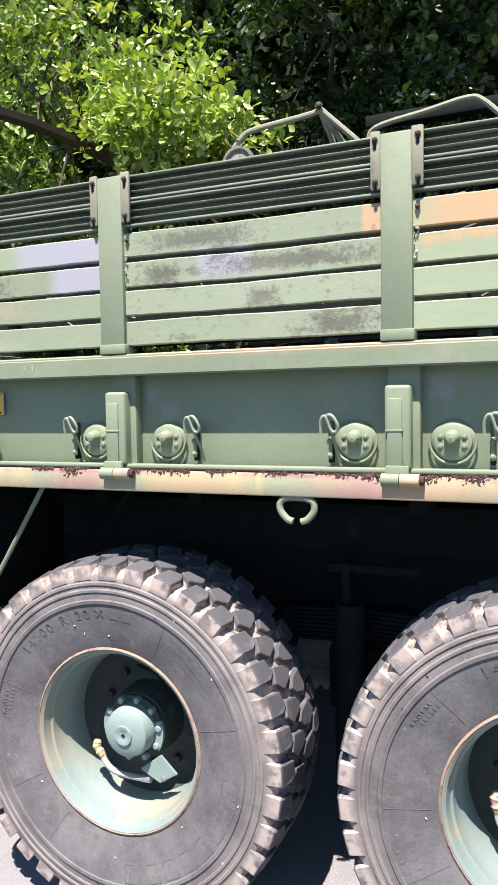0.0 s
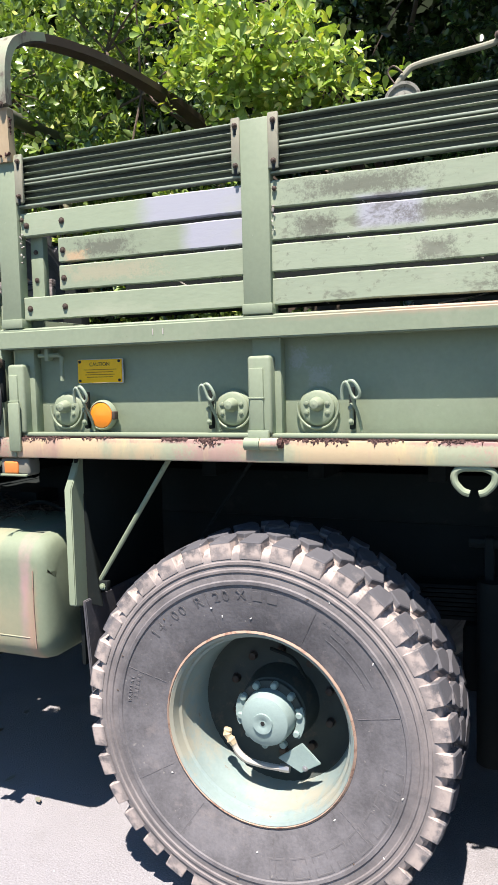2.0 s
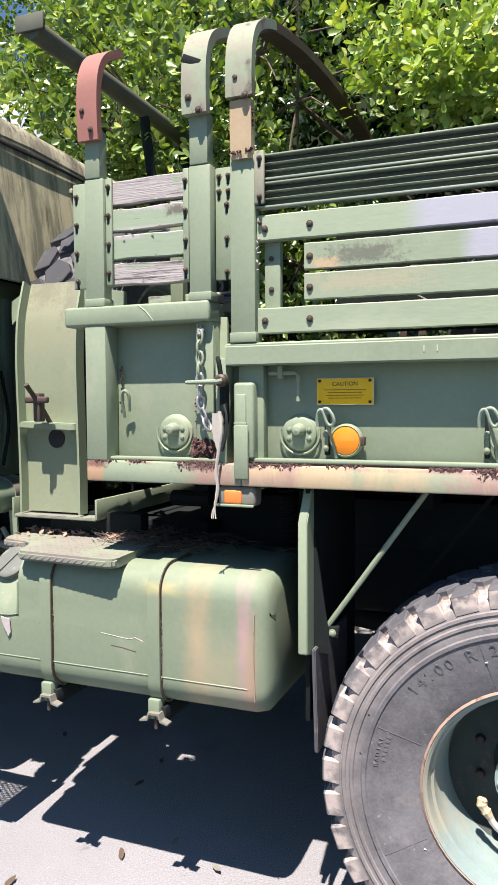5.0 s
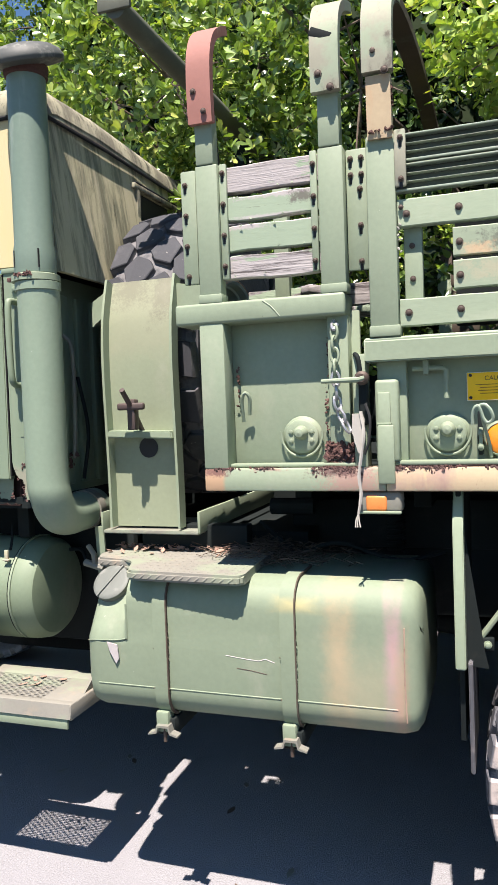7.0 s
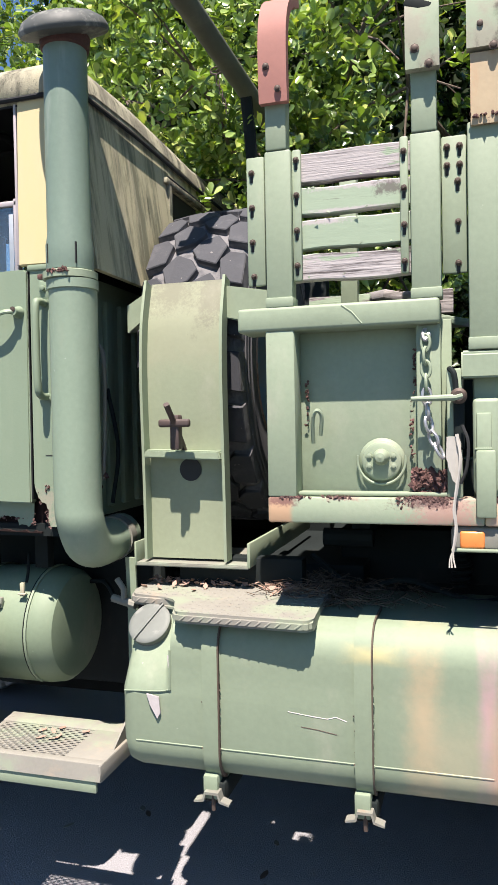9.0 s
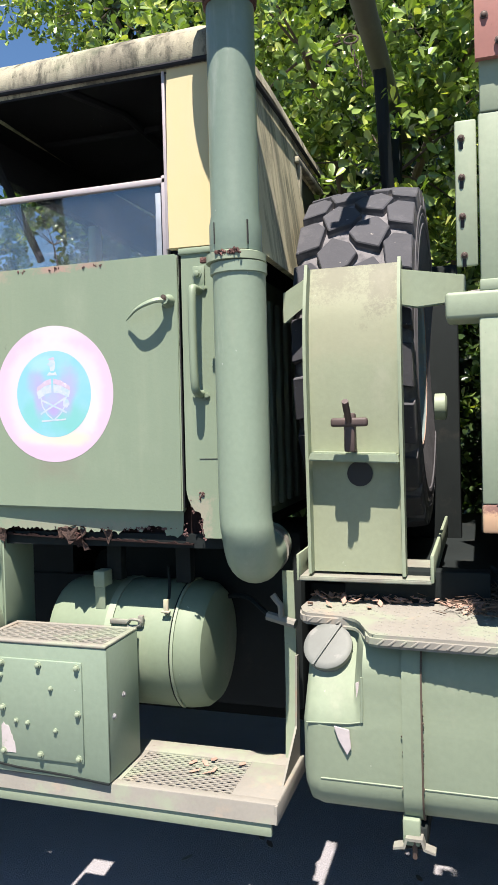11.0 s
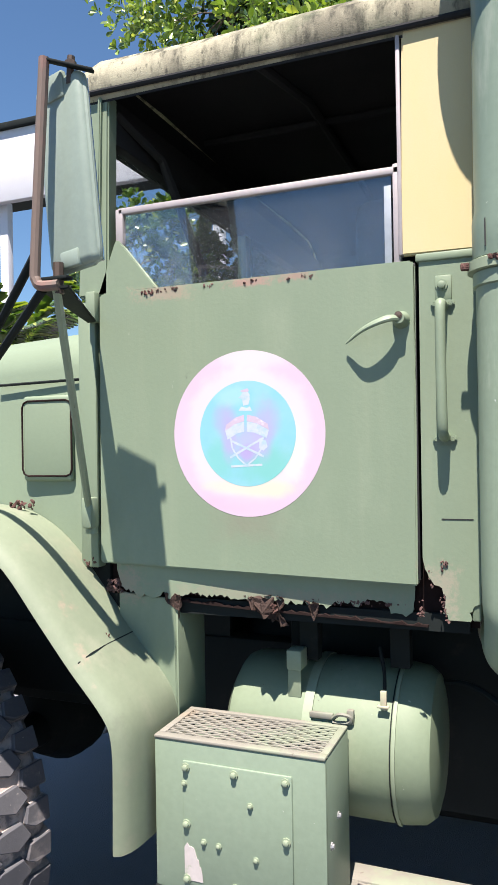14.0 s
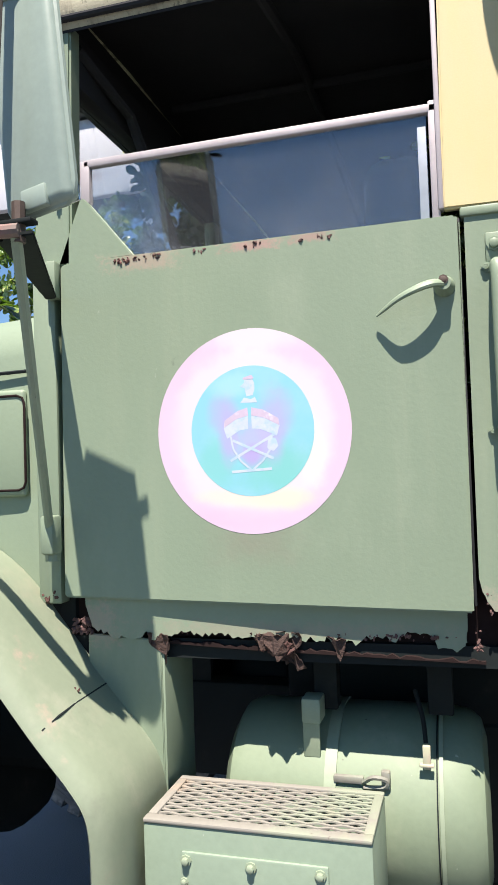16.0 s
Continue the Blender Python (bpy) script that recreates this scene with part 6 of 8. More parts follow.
# ---- spare wheel standing across behind the cab, with its carrier ----
def build_spare():
    sp = build_wheel("spare_wheel", "spare truck wheel with clean deep lugs", spare_rubber, False)
    sp.matrix_basis = pose(-3.125, 2.925, 1.895, 0, 0, 90) @ pose(0, 0, 0, 0, 7, 0)
    curve = [(2.325, 2.125), (2.305, 2.06), (2.285, 1.98), (2.275, 1.86), (2.275, 1.74), (2.28, 1.60), (2.285, 1.42), (2.285, 1.255)]
    path = [(v.x, v.y) for v in smooth_path([(a, b, 0) for a, b in curve], 4)]
    car = part("spare_carrier", ribbon(path, 0.128, 0.006, "x", None, -3.105), surface("mildewed_cover_paint", (0.25, 0.282, 0.19), 0.6, stains=(DUST, SPOT), patches=(((-3.02, 2.3, 2.10), (0.06, 0.3, 0.13), (0.10, 0.10, 0.08), 0.9, 0.75), ((-3.16, 2.3, 2.11), (0.09, 0.3, 0.09), (0.11, 0.11, 0.085), 0.9, 0.7), ((-3.1, 2.3, 2.0), (0.16, 0.3, 0.16), (0.30, 0.29, 0.20), 0.4, 0.4))), truck, "curved green cover plate of the spare wheel carrier", smooth=30)
    for x in (-3.237, -2.975):
        flange = part("cover_flange", ribbon([(a - 0.02, b) for a, b in path], 0.0045, 0.05, "x", None, x), paint, car)
    part("cover_shelf", prism([(-3.232, 1.575), (-2.98, 1.565), (-2.985, 1.592), (-3.225, 1.60)], "y", 2.225, 2.285, 0.004), paint, car)
    brown = surface("brown_clamp_steel", (0.07, 0.05, 0.045), 0.6, vary=0.3, scale=30)
    part("screw_rod", tube([(-3.105, 2.27, 1.575), (-3.105, 2.20, 1.655), (-3.105, 2.115, 1.735)], 0.009, 10), brown, car, "rusty clamp screw")
    part("wing_nut", block(-3.155, -3.055, 2.165, 2.185, 1.668, 1.692, 0.007, segs=3), brown, car, "brown wing nut")
    part("wing_nut_stem", block(-3.120, -3.090, 2.17, 2.205, 1.60, 1.705, 0.006, segs=2), brown, car)
    part("screw_hole", lathe([(0.0, 0.036), (-0.002, 0.036), (-0.002, 0.0)], (-3.095, 2.276, 1.535), "y", 24), black, car)
    part("base_shelf", prism([(-3.27, 2.235), (-2.90, 2.235), (-2.90, 2.55), (-3.27, 2.55)], "z", 1.235, 1.247, 0.003), tread, car)
    part("base_lip", block(-3.275, -3.268, 2.235, 2.55, 1.235, 1.31, 0.002), paint, car)
    part("base_lip", block(-2.905, -2.895, 2.235, 3.1, 1.24, 1.315, 0.003), paint, car)
    part("top_strap", prism([(-2.975, 2.10), (-2.975, 2.0), (-2.93, 1.99), (-2.80, 2.0), (-2.80, 2.07)], "y", 2.29, 2.31, 0.003), paint, car)
    part("top_strap", prism([(-3.238, 2.10), (-3.238, 2.02), (-3.262, 2.008), (-3.304, 1.972), (-3.304, 2.062)], "y", 2.295, 2.307, 0.002), paint, car)
    part("strap_return", prism([(2.30, 2.062), (2.30, 1.972), (2.62, 2.02), (2.62, 2.11)], "x", -3.312, -3.302, 0.002), paint, car)
    # Enlarged near-black plate, added to darken the view below the upright pipe.
    part("rear_frame", block(-3.44, -2.85, 3.3, 3.38, 0.72, 2.3, 0.01), dark_steel, car)
    part("rear_post", block(-3.13, -3.07, 3.38, 3.46, 1.2, 3.02, 0.008), dark_steel, car)
    part("davit_arm", tube([(-3.10, 2.18, 3.0), (-3.10, 3.9, 3.0)], 0.038, 16), hoist_paint, car, "dark green hoist arm over the spare wheel")
    part("davit_end", block(-3.16, -3.04, 2.165, 2.18, 2.985, 3.045, 0.003), hoist_paint, car)
    part("davit_leg", tube([(-3.10, 2.98, 2.98), (-3.09, 3.06, 2.6), (-3.08, 3.12, 2.45)], 0.024, 10), dark_steel, car)
    ring = tube([(-3.185 + 0.025 * math.cos(a), 2.87, 3.04 + 0.014 * math.sin(a)) for a in [k * 0.45 for k in range(14)]], 0.0035, 6, None, True)
    ring = part("chain_ring", ring, steel, car)
    for k in range(8):
        part("chain_link", tube([(-3.185 + 0.006 * k + 0.006 * math.cos(a) * (k % 2), 2.87 + 0.006 * math.cos(a) * ((k + 1) % 2), 3.012 - 0.019 * k + 0.012 * math.sin(a)) for a in [j * 0.628 for j in range(10)]], 0.002, 5, None, True), steel, ring)
    part("wheel_hub_boss", lathe([(0, 0.04), (0.03, 0.04), (0.035, 0.03)], (-2.9, 2.52, 1.72), "x", 20), paint, car)


build_spare()


# ---- cab ----
SIDE = 2.14
def build_cab():
    cab = part("cab", block(-4.40, -3.47, SIDE + 0.0345, 4.2, 1.33, 1.37, 0.0), dark_steel, truck, "green truck cab with a canvas roof and rusted sill")
    part("rear_wall", block(-3.50, -3.46, SIDE + 0.03, 4.22, 1.371, 2.17, 0.004), paint_cab, cab)
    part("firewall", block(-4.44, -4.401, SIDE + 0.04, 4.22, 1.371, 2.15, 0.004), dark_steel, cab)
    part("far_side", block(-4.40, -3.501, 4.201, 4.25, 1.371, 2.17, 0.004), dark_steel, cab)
    part("engine_tunnel", block(-3.95, -3.502, 2.9, 3.3, 1.371, 1.75, 0.02), dark_steel, cab)
    for k in range(9):
        y = 2.30 + 0.11 * k
        part("rear_rib", block(-3.462, -3.44, y, y + 0.05, 1.4, 2.1, 0.008), paint_cab, cab)
    # corner panel behind the door, with a bitten lower corner
    corner = [(-3.442, 2.162), (-3.563, 2.166), (-3.566, 1.50)] + ragged([(-3.56, 1.475), (-3.548, 1.45), (-3.526, 1.435), (-3.518, 1.41), (-3.522, 1.385), (-3.512, 1.365)], 0.007, 0.007, 3) + [(-3.465, 1.365)] + ragged([(-3.462, 1.37), (-3.466, 1.385), (-3.455, 1.40)], 0.004, 0.006, 9) + [(-3.442, 1.405)]
    panel = part("corner_panel", prism(corner, "y", SIDE, SIDE + 0.02), paint_cab, cab, "green rear corner panel with a rusted foot", smooth=20)
    part("panel_slot", block(-3.523, -3.455, SIDE - 0.001, SIDE + 0.004, 1.5865, 1.589, 0), black, panel)
    part("panel_top", block(-3.57, -3.44, SIDE - 0.006, SIDE + 0.03, 2.16, 2.178, 0.004), paint_cab, panel)
    part("panel_side", block(-3.462, -3.442, SIDE + 0.004, 2.30, 1.365, 2.165, 0.004), paint_cab, panel)
    part("hinge_plate", block(-3.528, -3.492, SIDE - 0.007, SIDE, 2.07, 2.125, 0.003), paint_cab, panel)
    part("panel_bolt", bolt_head(-3.513, SIDE - 0.007, 2.103, 0.009, 0.009), paint_cab, panel)
    for x, z, n, s in ((-3.524, 1.40, 16, 40), (-3.548, 1.455, 10, 41), (-3.515, 1.375, 10, 140), (-3.572, 1.385, 12, 141)):
        flakes("rust_scale", x - 0.006, x + 0.006, SIDE + 0.002, z, n, 0.0045, s, cab, 4.5, pink_rust)
    flakes("rust_scale", -3.528, -3.512, SIDE - 0.002, 1.485, 12, 0.004, 142, cab, 2.5, pink_rust)
    # Dark sheet in place of the shade inside the corner hole.
    part("rust_cavity", block(-3.60, -3.45, SIDE + 0.05, SIDE + 0.055, 1.34, 1.52, 0), rust_shade, cab)
    for k, pts in enumerate((((-3.43, 2.20, 2.02), (-3.40, 2.21, 1.99), (-3.40, 2.22, 1.85), (-3.415, 2.23, 1.72)), ((-3.42, 2.27, 1.95), (-3.39, 2.28, 1.90), (-3.40, 2.30, 1.70), (-3.41, 2.30, 1.50)), ((-3.42, 2.36, 1.8), (-3.385, 2.36, 1.6), (-3.40, 2.34, 1.42)))):
        part("air_line", tube(smooth_path(pts, 6), 0.007, 7), tread if k < 2 else dark_steel, cab, "thin pale air line on the cab back")
    flakes("rust_scale", -3.43, -3.40, 2.3, 1.5, 14, 0.01, 39, cab, 3)
    # grab handle
    grab = part("grab_handle", tube(smooth_path([(-3.512, SIDE, 2.056), (-3.512, SIDE - 0.035, 2.058), (-3.512, SIDE - 0.052, 2.04), (-3.512, SIDE - 0.055, 1.92), (-3.511, SIDE - 0.052, 1.80), (-3.511, SIDE - 0.035, 1.772), (-3.511, SIDE, 1.77)], 6), 0.0115, 12), paint_cab, cab, "green tubular grab handle")
    for z in (2.063, 1.765):
        part("handle_foot", prism([(-3.512 + 0.027 * math.cos(a), z + 0.013 * math.sin(a)) for a in [k * 0.524 for k in range(12)]], "y", SIDE - 0.006, SIDE, 0.002), paint_cab, grab)
        for dx in (-0.017, 0.017):
            part("screw", bolt_head(-3.512 + dx, SIDE - 0.006, z, 0.0038, 0.0025), paint_cab, grab)
    # sill below the door: skirt with a torn, rusted lower edge
    low = [(-4.36, 1.44)] + ragged([(-4.352, 1.42), (-4.345, 1.395), (-4.30, 1.374), (-4.24, 1.372), (-4.225, 1.386), (-4.215, 1.372), (-4.18, 1.378), (-4.15, 1.384), (-4.05, 1.381), (-3.98, 1.376), (-3.95, 1.388), (-3.90, 1.376), (-3.83, 1.379),
                                    (-3.79, 1.368), (-3.775, 1.386), (-3.72, 1.378), (-3.70, 1.392), (-3.655, 1.388), (-3.64, 1.362), (-3.595, 1.366), (-3.59, 1.40)], 0.006, 0.0065, 7) + [(-3.588, 1.49), (-4.36, 1.49)]
    sheet = prism(low, "y", SIDE + 0.006, SIDE + 0.009)
    for v in sheet.verts:
        v.co.y += 0.026 * (v.co.x + 4.40) / 0.82
    skirt = part("sill", sheet, paint_cab, cab, "green sill torn and rusted through along its edge", smooth=20)
    crust("rust_scale", -4.18, -3.62, SIDE + 0.026, 1.388, 0.010, 90, 0.0036, 42, skirt)
    # torn scraps of sheet that hang below the sill
    for k, (scrap, depth) in enumerate((
            ([(-4.005, 1.39), (-3.905, 1.388), (-3.900, 1.368), (-3.918, 1.352), (-3.905, 1.335), (-3.898, 1.318), (-3.912, 1.312), (-3.924, 1.330), (-3.936, 1.322), (-3.946, 1.345), (-3.965, 1.340), (-3.972, 1.358), (-3.992, 1.364)], 0.018),
            ([(-3.99, 1.385), (-3.925, 1.385), (-3.93, 1.350), (-3.942, 1.334), (-3.952, 1.352), (-3.975, 1.354)], 0.010),
            ([(-4.222, 1.385), (-4.178, 1.385), (-4.180, 1.350), (-4.188, 1.322), (-4.196, 1.318), (-4.200, 1.344), (-4.214, 1.352)], 0.014),
            ([(-3.850, 1.38), (-3.815, 1.38), (-3.820, 1.352), (-3.828, 1.340), (-3.836, 1.354)], 0.016))):
        rag = prism(ragged(scrap + scrap[:1], 0.005, 0.007, 300 + k)[:-1], "y", SIDE + depth, SIDE + depth + 0.0035)
        for v in rag.verts:
            v.co.y += 0.010 * math.sin(v.co.x * 190 + k) + 0.25 * (1.385 - v.co.z) * (1 if k != 1 else -0.4)
        part("rust_scrap", rag, scrap_rust, skirt, "torn scrap of rusted sheet", smooth=0)
    flakes("rust_scale", -3.985, -3.92, SIDE + 0.016, 1.365, 26, 0.008, 43, skirt, 2.0)
    flakes("rust_scale", -4.40, -4.35, SIDE + 0.016, 1.395, 60, 0.0055, 45, skirt, 3.0, pink_rust)
    flakes("rust_scale", -4.36, -4.30, SIDE + 0.016, 1.455, 14, 0.004, 145, skirt, 0.8, pink_rust)
    # Dark sheet painted as the shade behind the torn sill.
    part("rust_cavity", block(-4.43, -3.575, SIDE + 0.052, SIDE + 0.056, 1.362, 1.48, 0), rust_shade, skirt)
    lip = prism(ragged([(-4.19, 1.368), (-4.0, 1.357), (-3.8, 1.352), (-3.56, 1.345)], 0.004, 0.012, 17) + [(-3.56, 1.340), (-3.8, 1.347), (-4.0, 1.352), (-4.19, 1.361)], "y", SIDE + 0.024, SIDE + 0.034)
    part("sill_floor", lip, rust_shade, skirt, "bent floor flange under the torn sill", smooth=20)
    part("scuttle_panel", prism([(-4.36, 1.378), (-4.195, 1.368), (-4.195, 0.95), (-4.36, 0.95)], "y", SIDE + 0.016, SIDE + 0.028, 0.002), paint_cab, cab)
    part("scuttle_return", block(-4.20, -4.19, SIDE + 0.02, 2.32, 0.95, 1.36, 0.002), paint_cab, cab)
    for x in (-3.90, -3.665):
        part("hanger", block(x - 0.01, x + 0.04, 2.3, 2.34, 1.2, 1.37, 0.004), dark_steel, cab)
    # door
    d = [(-4.403, 1.456), (-3.577, 1.437), (-3.571, 2.155), (-3.579, 2.166), (-4.37, 2.166), (-4.395, 2.16)]
    door = part("door", prism(d, "y", SIDE - 0.004, SIDE + 0.03, 0.004), paint_cab, cab, "green cab door with a round faded emblem and rusty window ledge")
    part("door_edge", block(-3.576, -3.571, SIDE + 0.0, SIDE + 0.035, 1.45, 2.16, 0.001), black, door)
    for a, b, n, s in ((-4.275, -4.16, 46, 46), (-4.09, -4.06, 9, 47), (-3.985, -3.94, 14, 48), (-3.87, -3.81, 12, 49)):
        flakes("rust_scale", a, b, SIDE - 0.003, 2.156, n, 0.0045, s, door, 1.0, pink_rust if s % 2 else rust)
    lever = part("door_handle", tube(smooth_path([(-3.60, SIDE - 0.024, 2.035), (-3.63, SIDE - 0.044, 2.032), (-3.68, SIDE - 0.046, 2.013), (-3.727, SIDE - 0.018, 1.988)], 6), [0.010] * 6 + [0.0098, 0.0095, 0.009, 0.0085, 0.008, 0.0075] + [0.007, 0.0065, 0.006, 0.0055, 0.005, 0.004, 0.003], 10, None, False, 0.7), paint_cab, door, "curved door handle with a rusty pivot")
    part("handle_boss", lathe([(0.0, 0.020), (-0.010, 0.018), (-0.02, 0.013), (-0.032, 0.012)], (-3.603, SIDE - 0.003, 2.034), "y", 20), paint_cab, lever)
    part("handle_screw", bolt_head(-3.604, SIDE - 0.034, 2.04, 0.006, 0.004), steel, lever)
    # emblem
    def disc(name, r, y, m, parent, label=""):
        cx, cz = -3.981, 1.787
        return part(name, prism([(cx + r * math.cos(k * math.pi / 48), cz + 1.025 * r * math.sin(k * math.pi / 48)) for k in range(96)], "y", y, y + 0.0006), m, parent, label, smooth=0)
    badge = disc("door_emblem", 0.1975, SIDE - 0.0045, decal_ring, door, "round faded pink, white and turquoise door emblem")
    disc("blue_field", 0.1255, SIDE - 0.0047, decal_blue, badge)
    y = SIDE - 0.00485
    cx, cz = EMBLEM[0] - 0.003, EMBLEM[2]
    def print_shape(name, pts, m):
        part(name, prism([(cx + u, cz + v) for u, v in pts], "y", y, y + 0.0004), m, badge, smooth=0)
    print_shape("white_shape", [(-0.018, 0.088), (-0.010, 0.094), (-0.008, 0.100), (0.008, 0.101), (0.012, 0.094), (0.012, 0.082), (0.008, 0.070), (-0.005, 0.068), (-0.008, 0.084)], decal_faint)
    print_shape("rose_shape", [(-0.012, 0.105), (0.006, 0.110), (0.011, 0.104), (0.008, 0.1015), (-0.010, 0.1012)], decal_rose)
    print_shape("white_shape", [(-0.018, 0.056), (-0.010, 0.066), (0.004, 0.062), (0.012, 0.066), (0.017, 0.055)], decal_faint)
    print_shape("rose_shape", [(-0.052, 0.022), (-0.025, 0.040), (-0.004, 0.046), (-0.003, 0.030), (-0.028, 0.024), (-0.054, 0.008)], decal_rose)
    print_shape("rose_shape", [(0.058, 0.022), (0.028, 0.040), (0.004, 0.046), (0.003, 0.030), (0.030, 0.024), (0.060, 0.008)], decal_rose)
    print_shape("white_shape", [(-0.054, 0.0075), (-0.028, 0.0235), (-0.0035, 0.029), (-0.004, 0.004), (-0.020, 0.002), (-0.048, -0.014)], decal_faint)
    print_shape("white_shape", [(0.060, 0.0075), (0.030, 0.0235), (0.0035, 0.029), (0.004, 0.004), (0.022, 0.002), (0.054, -0.012)], decal_faint)
    print_shape("white_shape", [(0.036, -0.012), (0.052, -0.018), (0.056, -0.032), (0.046, -0.042), (0.034, -0.036)], decal_faint)
    bars = (((-0.042, -0.058), (0.048, -0.010)), ((-0.036, -0.018), (0.046, -0.056)), ((-0.04, -0.080), (0.042, -0.076)))
    shield = [(-0.040, -0.010), (-0.036, -0.035), (-0.020, -0.060), (0.002, -0.078), (0.024, -0.060), (0.042, -0.035)]
    for k, ((a, b), w) in enumerate([(ab, 0.0026) for ab in bars] + [(ab, 0.0018) for ab in zip(shield, shield[1:])]):
        u = Vector((b[0] - a[0], b[1] - a[1])).normalized() * w
        part("white_bar", prism([(cx + a[0] - u.y, cz + a[1] + u.x), (cx + b[0] - u.y, cz + b[1] + u.x), (cx + b[0] + u.y, cz + b[1] - u.x), (cx + a[0] + u.y, cz + a[1] - u.x)], "y", y - 0.00003 - 0.00002 * k, y + 0.0003), decal_faint, badge, smooth=0)
    # window frame and pane, wound half down
    t = 0.011
    fx0, fx1, fz0, fz1 = -4.338, -3.603, 2.160, 2.385
    fr = part("window_frame", block(fx0, fx1, SIDE + 0.004, SIDE + 0.024, fz1 - 0.017, fz1, 0.003), alum, door, "oxidised aluminium window frame")
    part("frame_side", block(fx1 - 0.016, fx1, SIDE + 0.004, SIDE + 0.026, fz0, fz1 + 0.006, 0.003), alum, fr)
    part("frame_side", block(fx0 - 0.008, fx0 + 0.014, SIDE + 0.004, SIDE + 0.024, 2.29, fz1 - 0.002, 0.003), alum, fr)
    pane = part("window_pane", prism([(fx0 + 0.012, 2.29), (fx0 + 0.1, 2.168), (fx1 - 0.02, 2.163), (fx1 - 0.02, fz1 - 0.014), (fx0 + 0.012, fz1 - 0.014)], "y", SIDE + 0.012, SIDE + 0.017), glass, fr, "dusty half-lowered window pane", smooth=0)
    pane.visible_shadow = False
    part("pane_stain", block(-3.640, -3.624, SIDE + 0.0105, SIDE + 0.0118, 2.165, 2.345, 0.004), surface("milky_sealant", (0.33, 0.37, 0.42), 0.6, vary=0.3, scale=20, bump=0), fr, "milky stripe of old sealant")
    part("corner_gusset", prism([(-4.40, 2.163), (-4.345, 2.30), (-4.335, 2.30), (-4.225, 2.165)], "y", SIDE + 0.0, SIDE + 0.02, 0.002), paint_cab, door)
    # canvas flap behind the window and door post
    part("canvas_flap", prism([(-3.60, 2.178), (-3.430, 2.176), (-3.428, 2.69), (-3.592, 2.70)], "y", SIDE - 0.004, SIDE + 0.018, 0.004), cream, cab, "pale yellow canvas flap")
    part("flap_edge", block(-3.607, -3.597, SIDE - 0.002, SIDE + 0.026, 2.18, 2.69, 0.003), alum, cab)
    # windscreen post and frame
    part("windscreen_post", prism([(-4.462, 2.16), (-4.370, 2.16), (-4.358, 2.69), (-4.430, 2.69)], "y", SIDE + 0.0, SIDE + 0.045, 0.005), paint_cab, cab, "green windscreen post")
    part("post_rib", prism([(-4.40, 2.29), (-4.388, 2.29), (-4.375, 2.68), (-4.385, 2.68)], "y", SIDE - 0.012, SIDE + 0.0, 0.003), paint_cab, cab)
    ws = part("windscreen_frame", block(-4.43, -4.39, SIDE + 0.04, 4.2, 2.15, 2.20, 0.005), paint_cab, cab)
    part("windscreen_top", block(-4.415, -4.37, SIDE + 0.04, 4.2, 2.578, 2.70, 0.005), lining, ws)
    part("windscreen_mullion", block(-4.42, -4.38, 3.16, 3.22, 2.19, 2.65, 0.005), paint_cab, ws)
    part("windscreen_end", block(-4.42, -4.38, 4.14, 4.2, 2.19, 2.65, 0.005), paint_cab, ws)
    g = part("windscreen_glass", block(-4.402, -4.398, 2.2, 4.14, 2.2, 2.63, 0), glass, ws, smooth=0)
    g.visible_shadow = False
    # canvas roof
    prof = [(SIDE - 0.012, 2.69), (SIDE - 0.014, 2.73), (SIDE - 0.004, 2.765), (SIDE + 0.03, 2.796), (SIDE + 0.12, 2.826), (2.55, 2.834), (3.0, 2.82), (3.2, 2.812)]
    outer = prof + [(6.4 - a, b) for a, b in prof[-2::-1]]
    inner = [(a + (0.012 if a < 3.2 else -0.012), b - 0.016) for a, b in outer][::-1]
    bm = bmesh.new()
    rings = []
    for x, dz in ((-4.46, -0.05), (-4.45, -0.02), (-4.40, 0.0), (-4.1, -0.006), (-3.8, 0.0), (-3.5, 0.004), (-3.455, -0.004), (-3.425, -0.022), (-3.405, -0.055), (-3.394, -0.10)):
        rings.append([bm.verts.new((x, a, max(b + dz, 2.692) if b > 2.70 else b)) for a, b in outer + inner])
    n = len(rings[0])
    for a, b in zip(rings, rings[1:]):
        for k in range(n):
            bm.faces.new((a[k], a[(k + 1) % n], b[(k + 1) % n], b[k]))
    roof = part("canvas_roof", bm, canvas, cab, "mildewed pale canvas cab roof", smooth=60)
    lin = bmesh.new()
    rr = [[lin.verts.new((x, a, b)) for a, b in inner] for x in (-4.44, -3.43)]
    for k in range(len(inner) - 1):
        lin.faces.new((rr[0][k], rr[0][k + 1], rr[1][k + 1], rr[1][k]))
    bmesh.ops.translate(lin, vec=(0, 0, -0.006), verts=lin.verts)
    part("roof_lining", lin, lining, cab, "black underside of the canvas roof")
    part("roof_hem", tube([(-4.42, SIDE - 0.012, 2.692), (-3.6, SIDE - 0.012, 2.686), (-3.42, SIDE - 0.01, 2.688)], 0.008, 8), lining, roof)
    part("roof_bow", tube([(-3.95, 2.18, 2.70), (-3.95, 2.6, 2.785), (-3.95, 3.2, 2.775), (-3.95, 4.2, 2.70)], 0.014, 8), lining, cab)
    part("roof_bow", tube([(-4.36, 2.75, 2.783), (-3.47, 2.75, 2.783)], 0.012, 8), lining, cab)
    part("roof_brace", tube([(-4.37, 2.19, 2.66), (-4.34, 2.4, 2.60), (-4.3, 2.6, 2.3)], 0.014, 8), lining, cab)
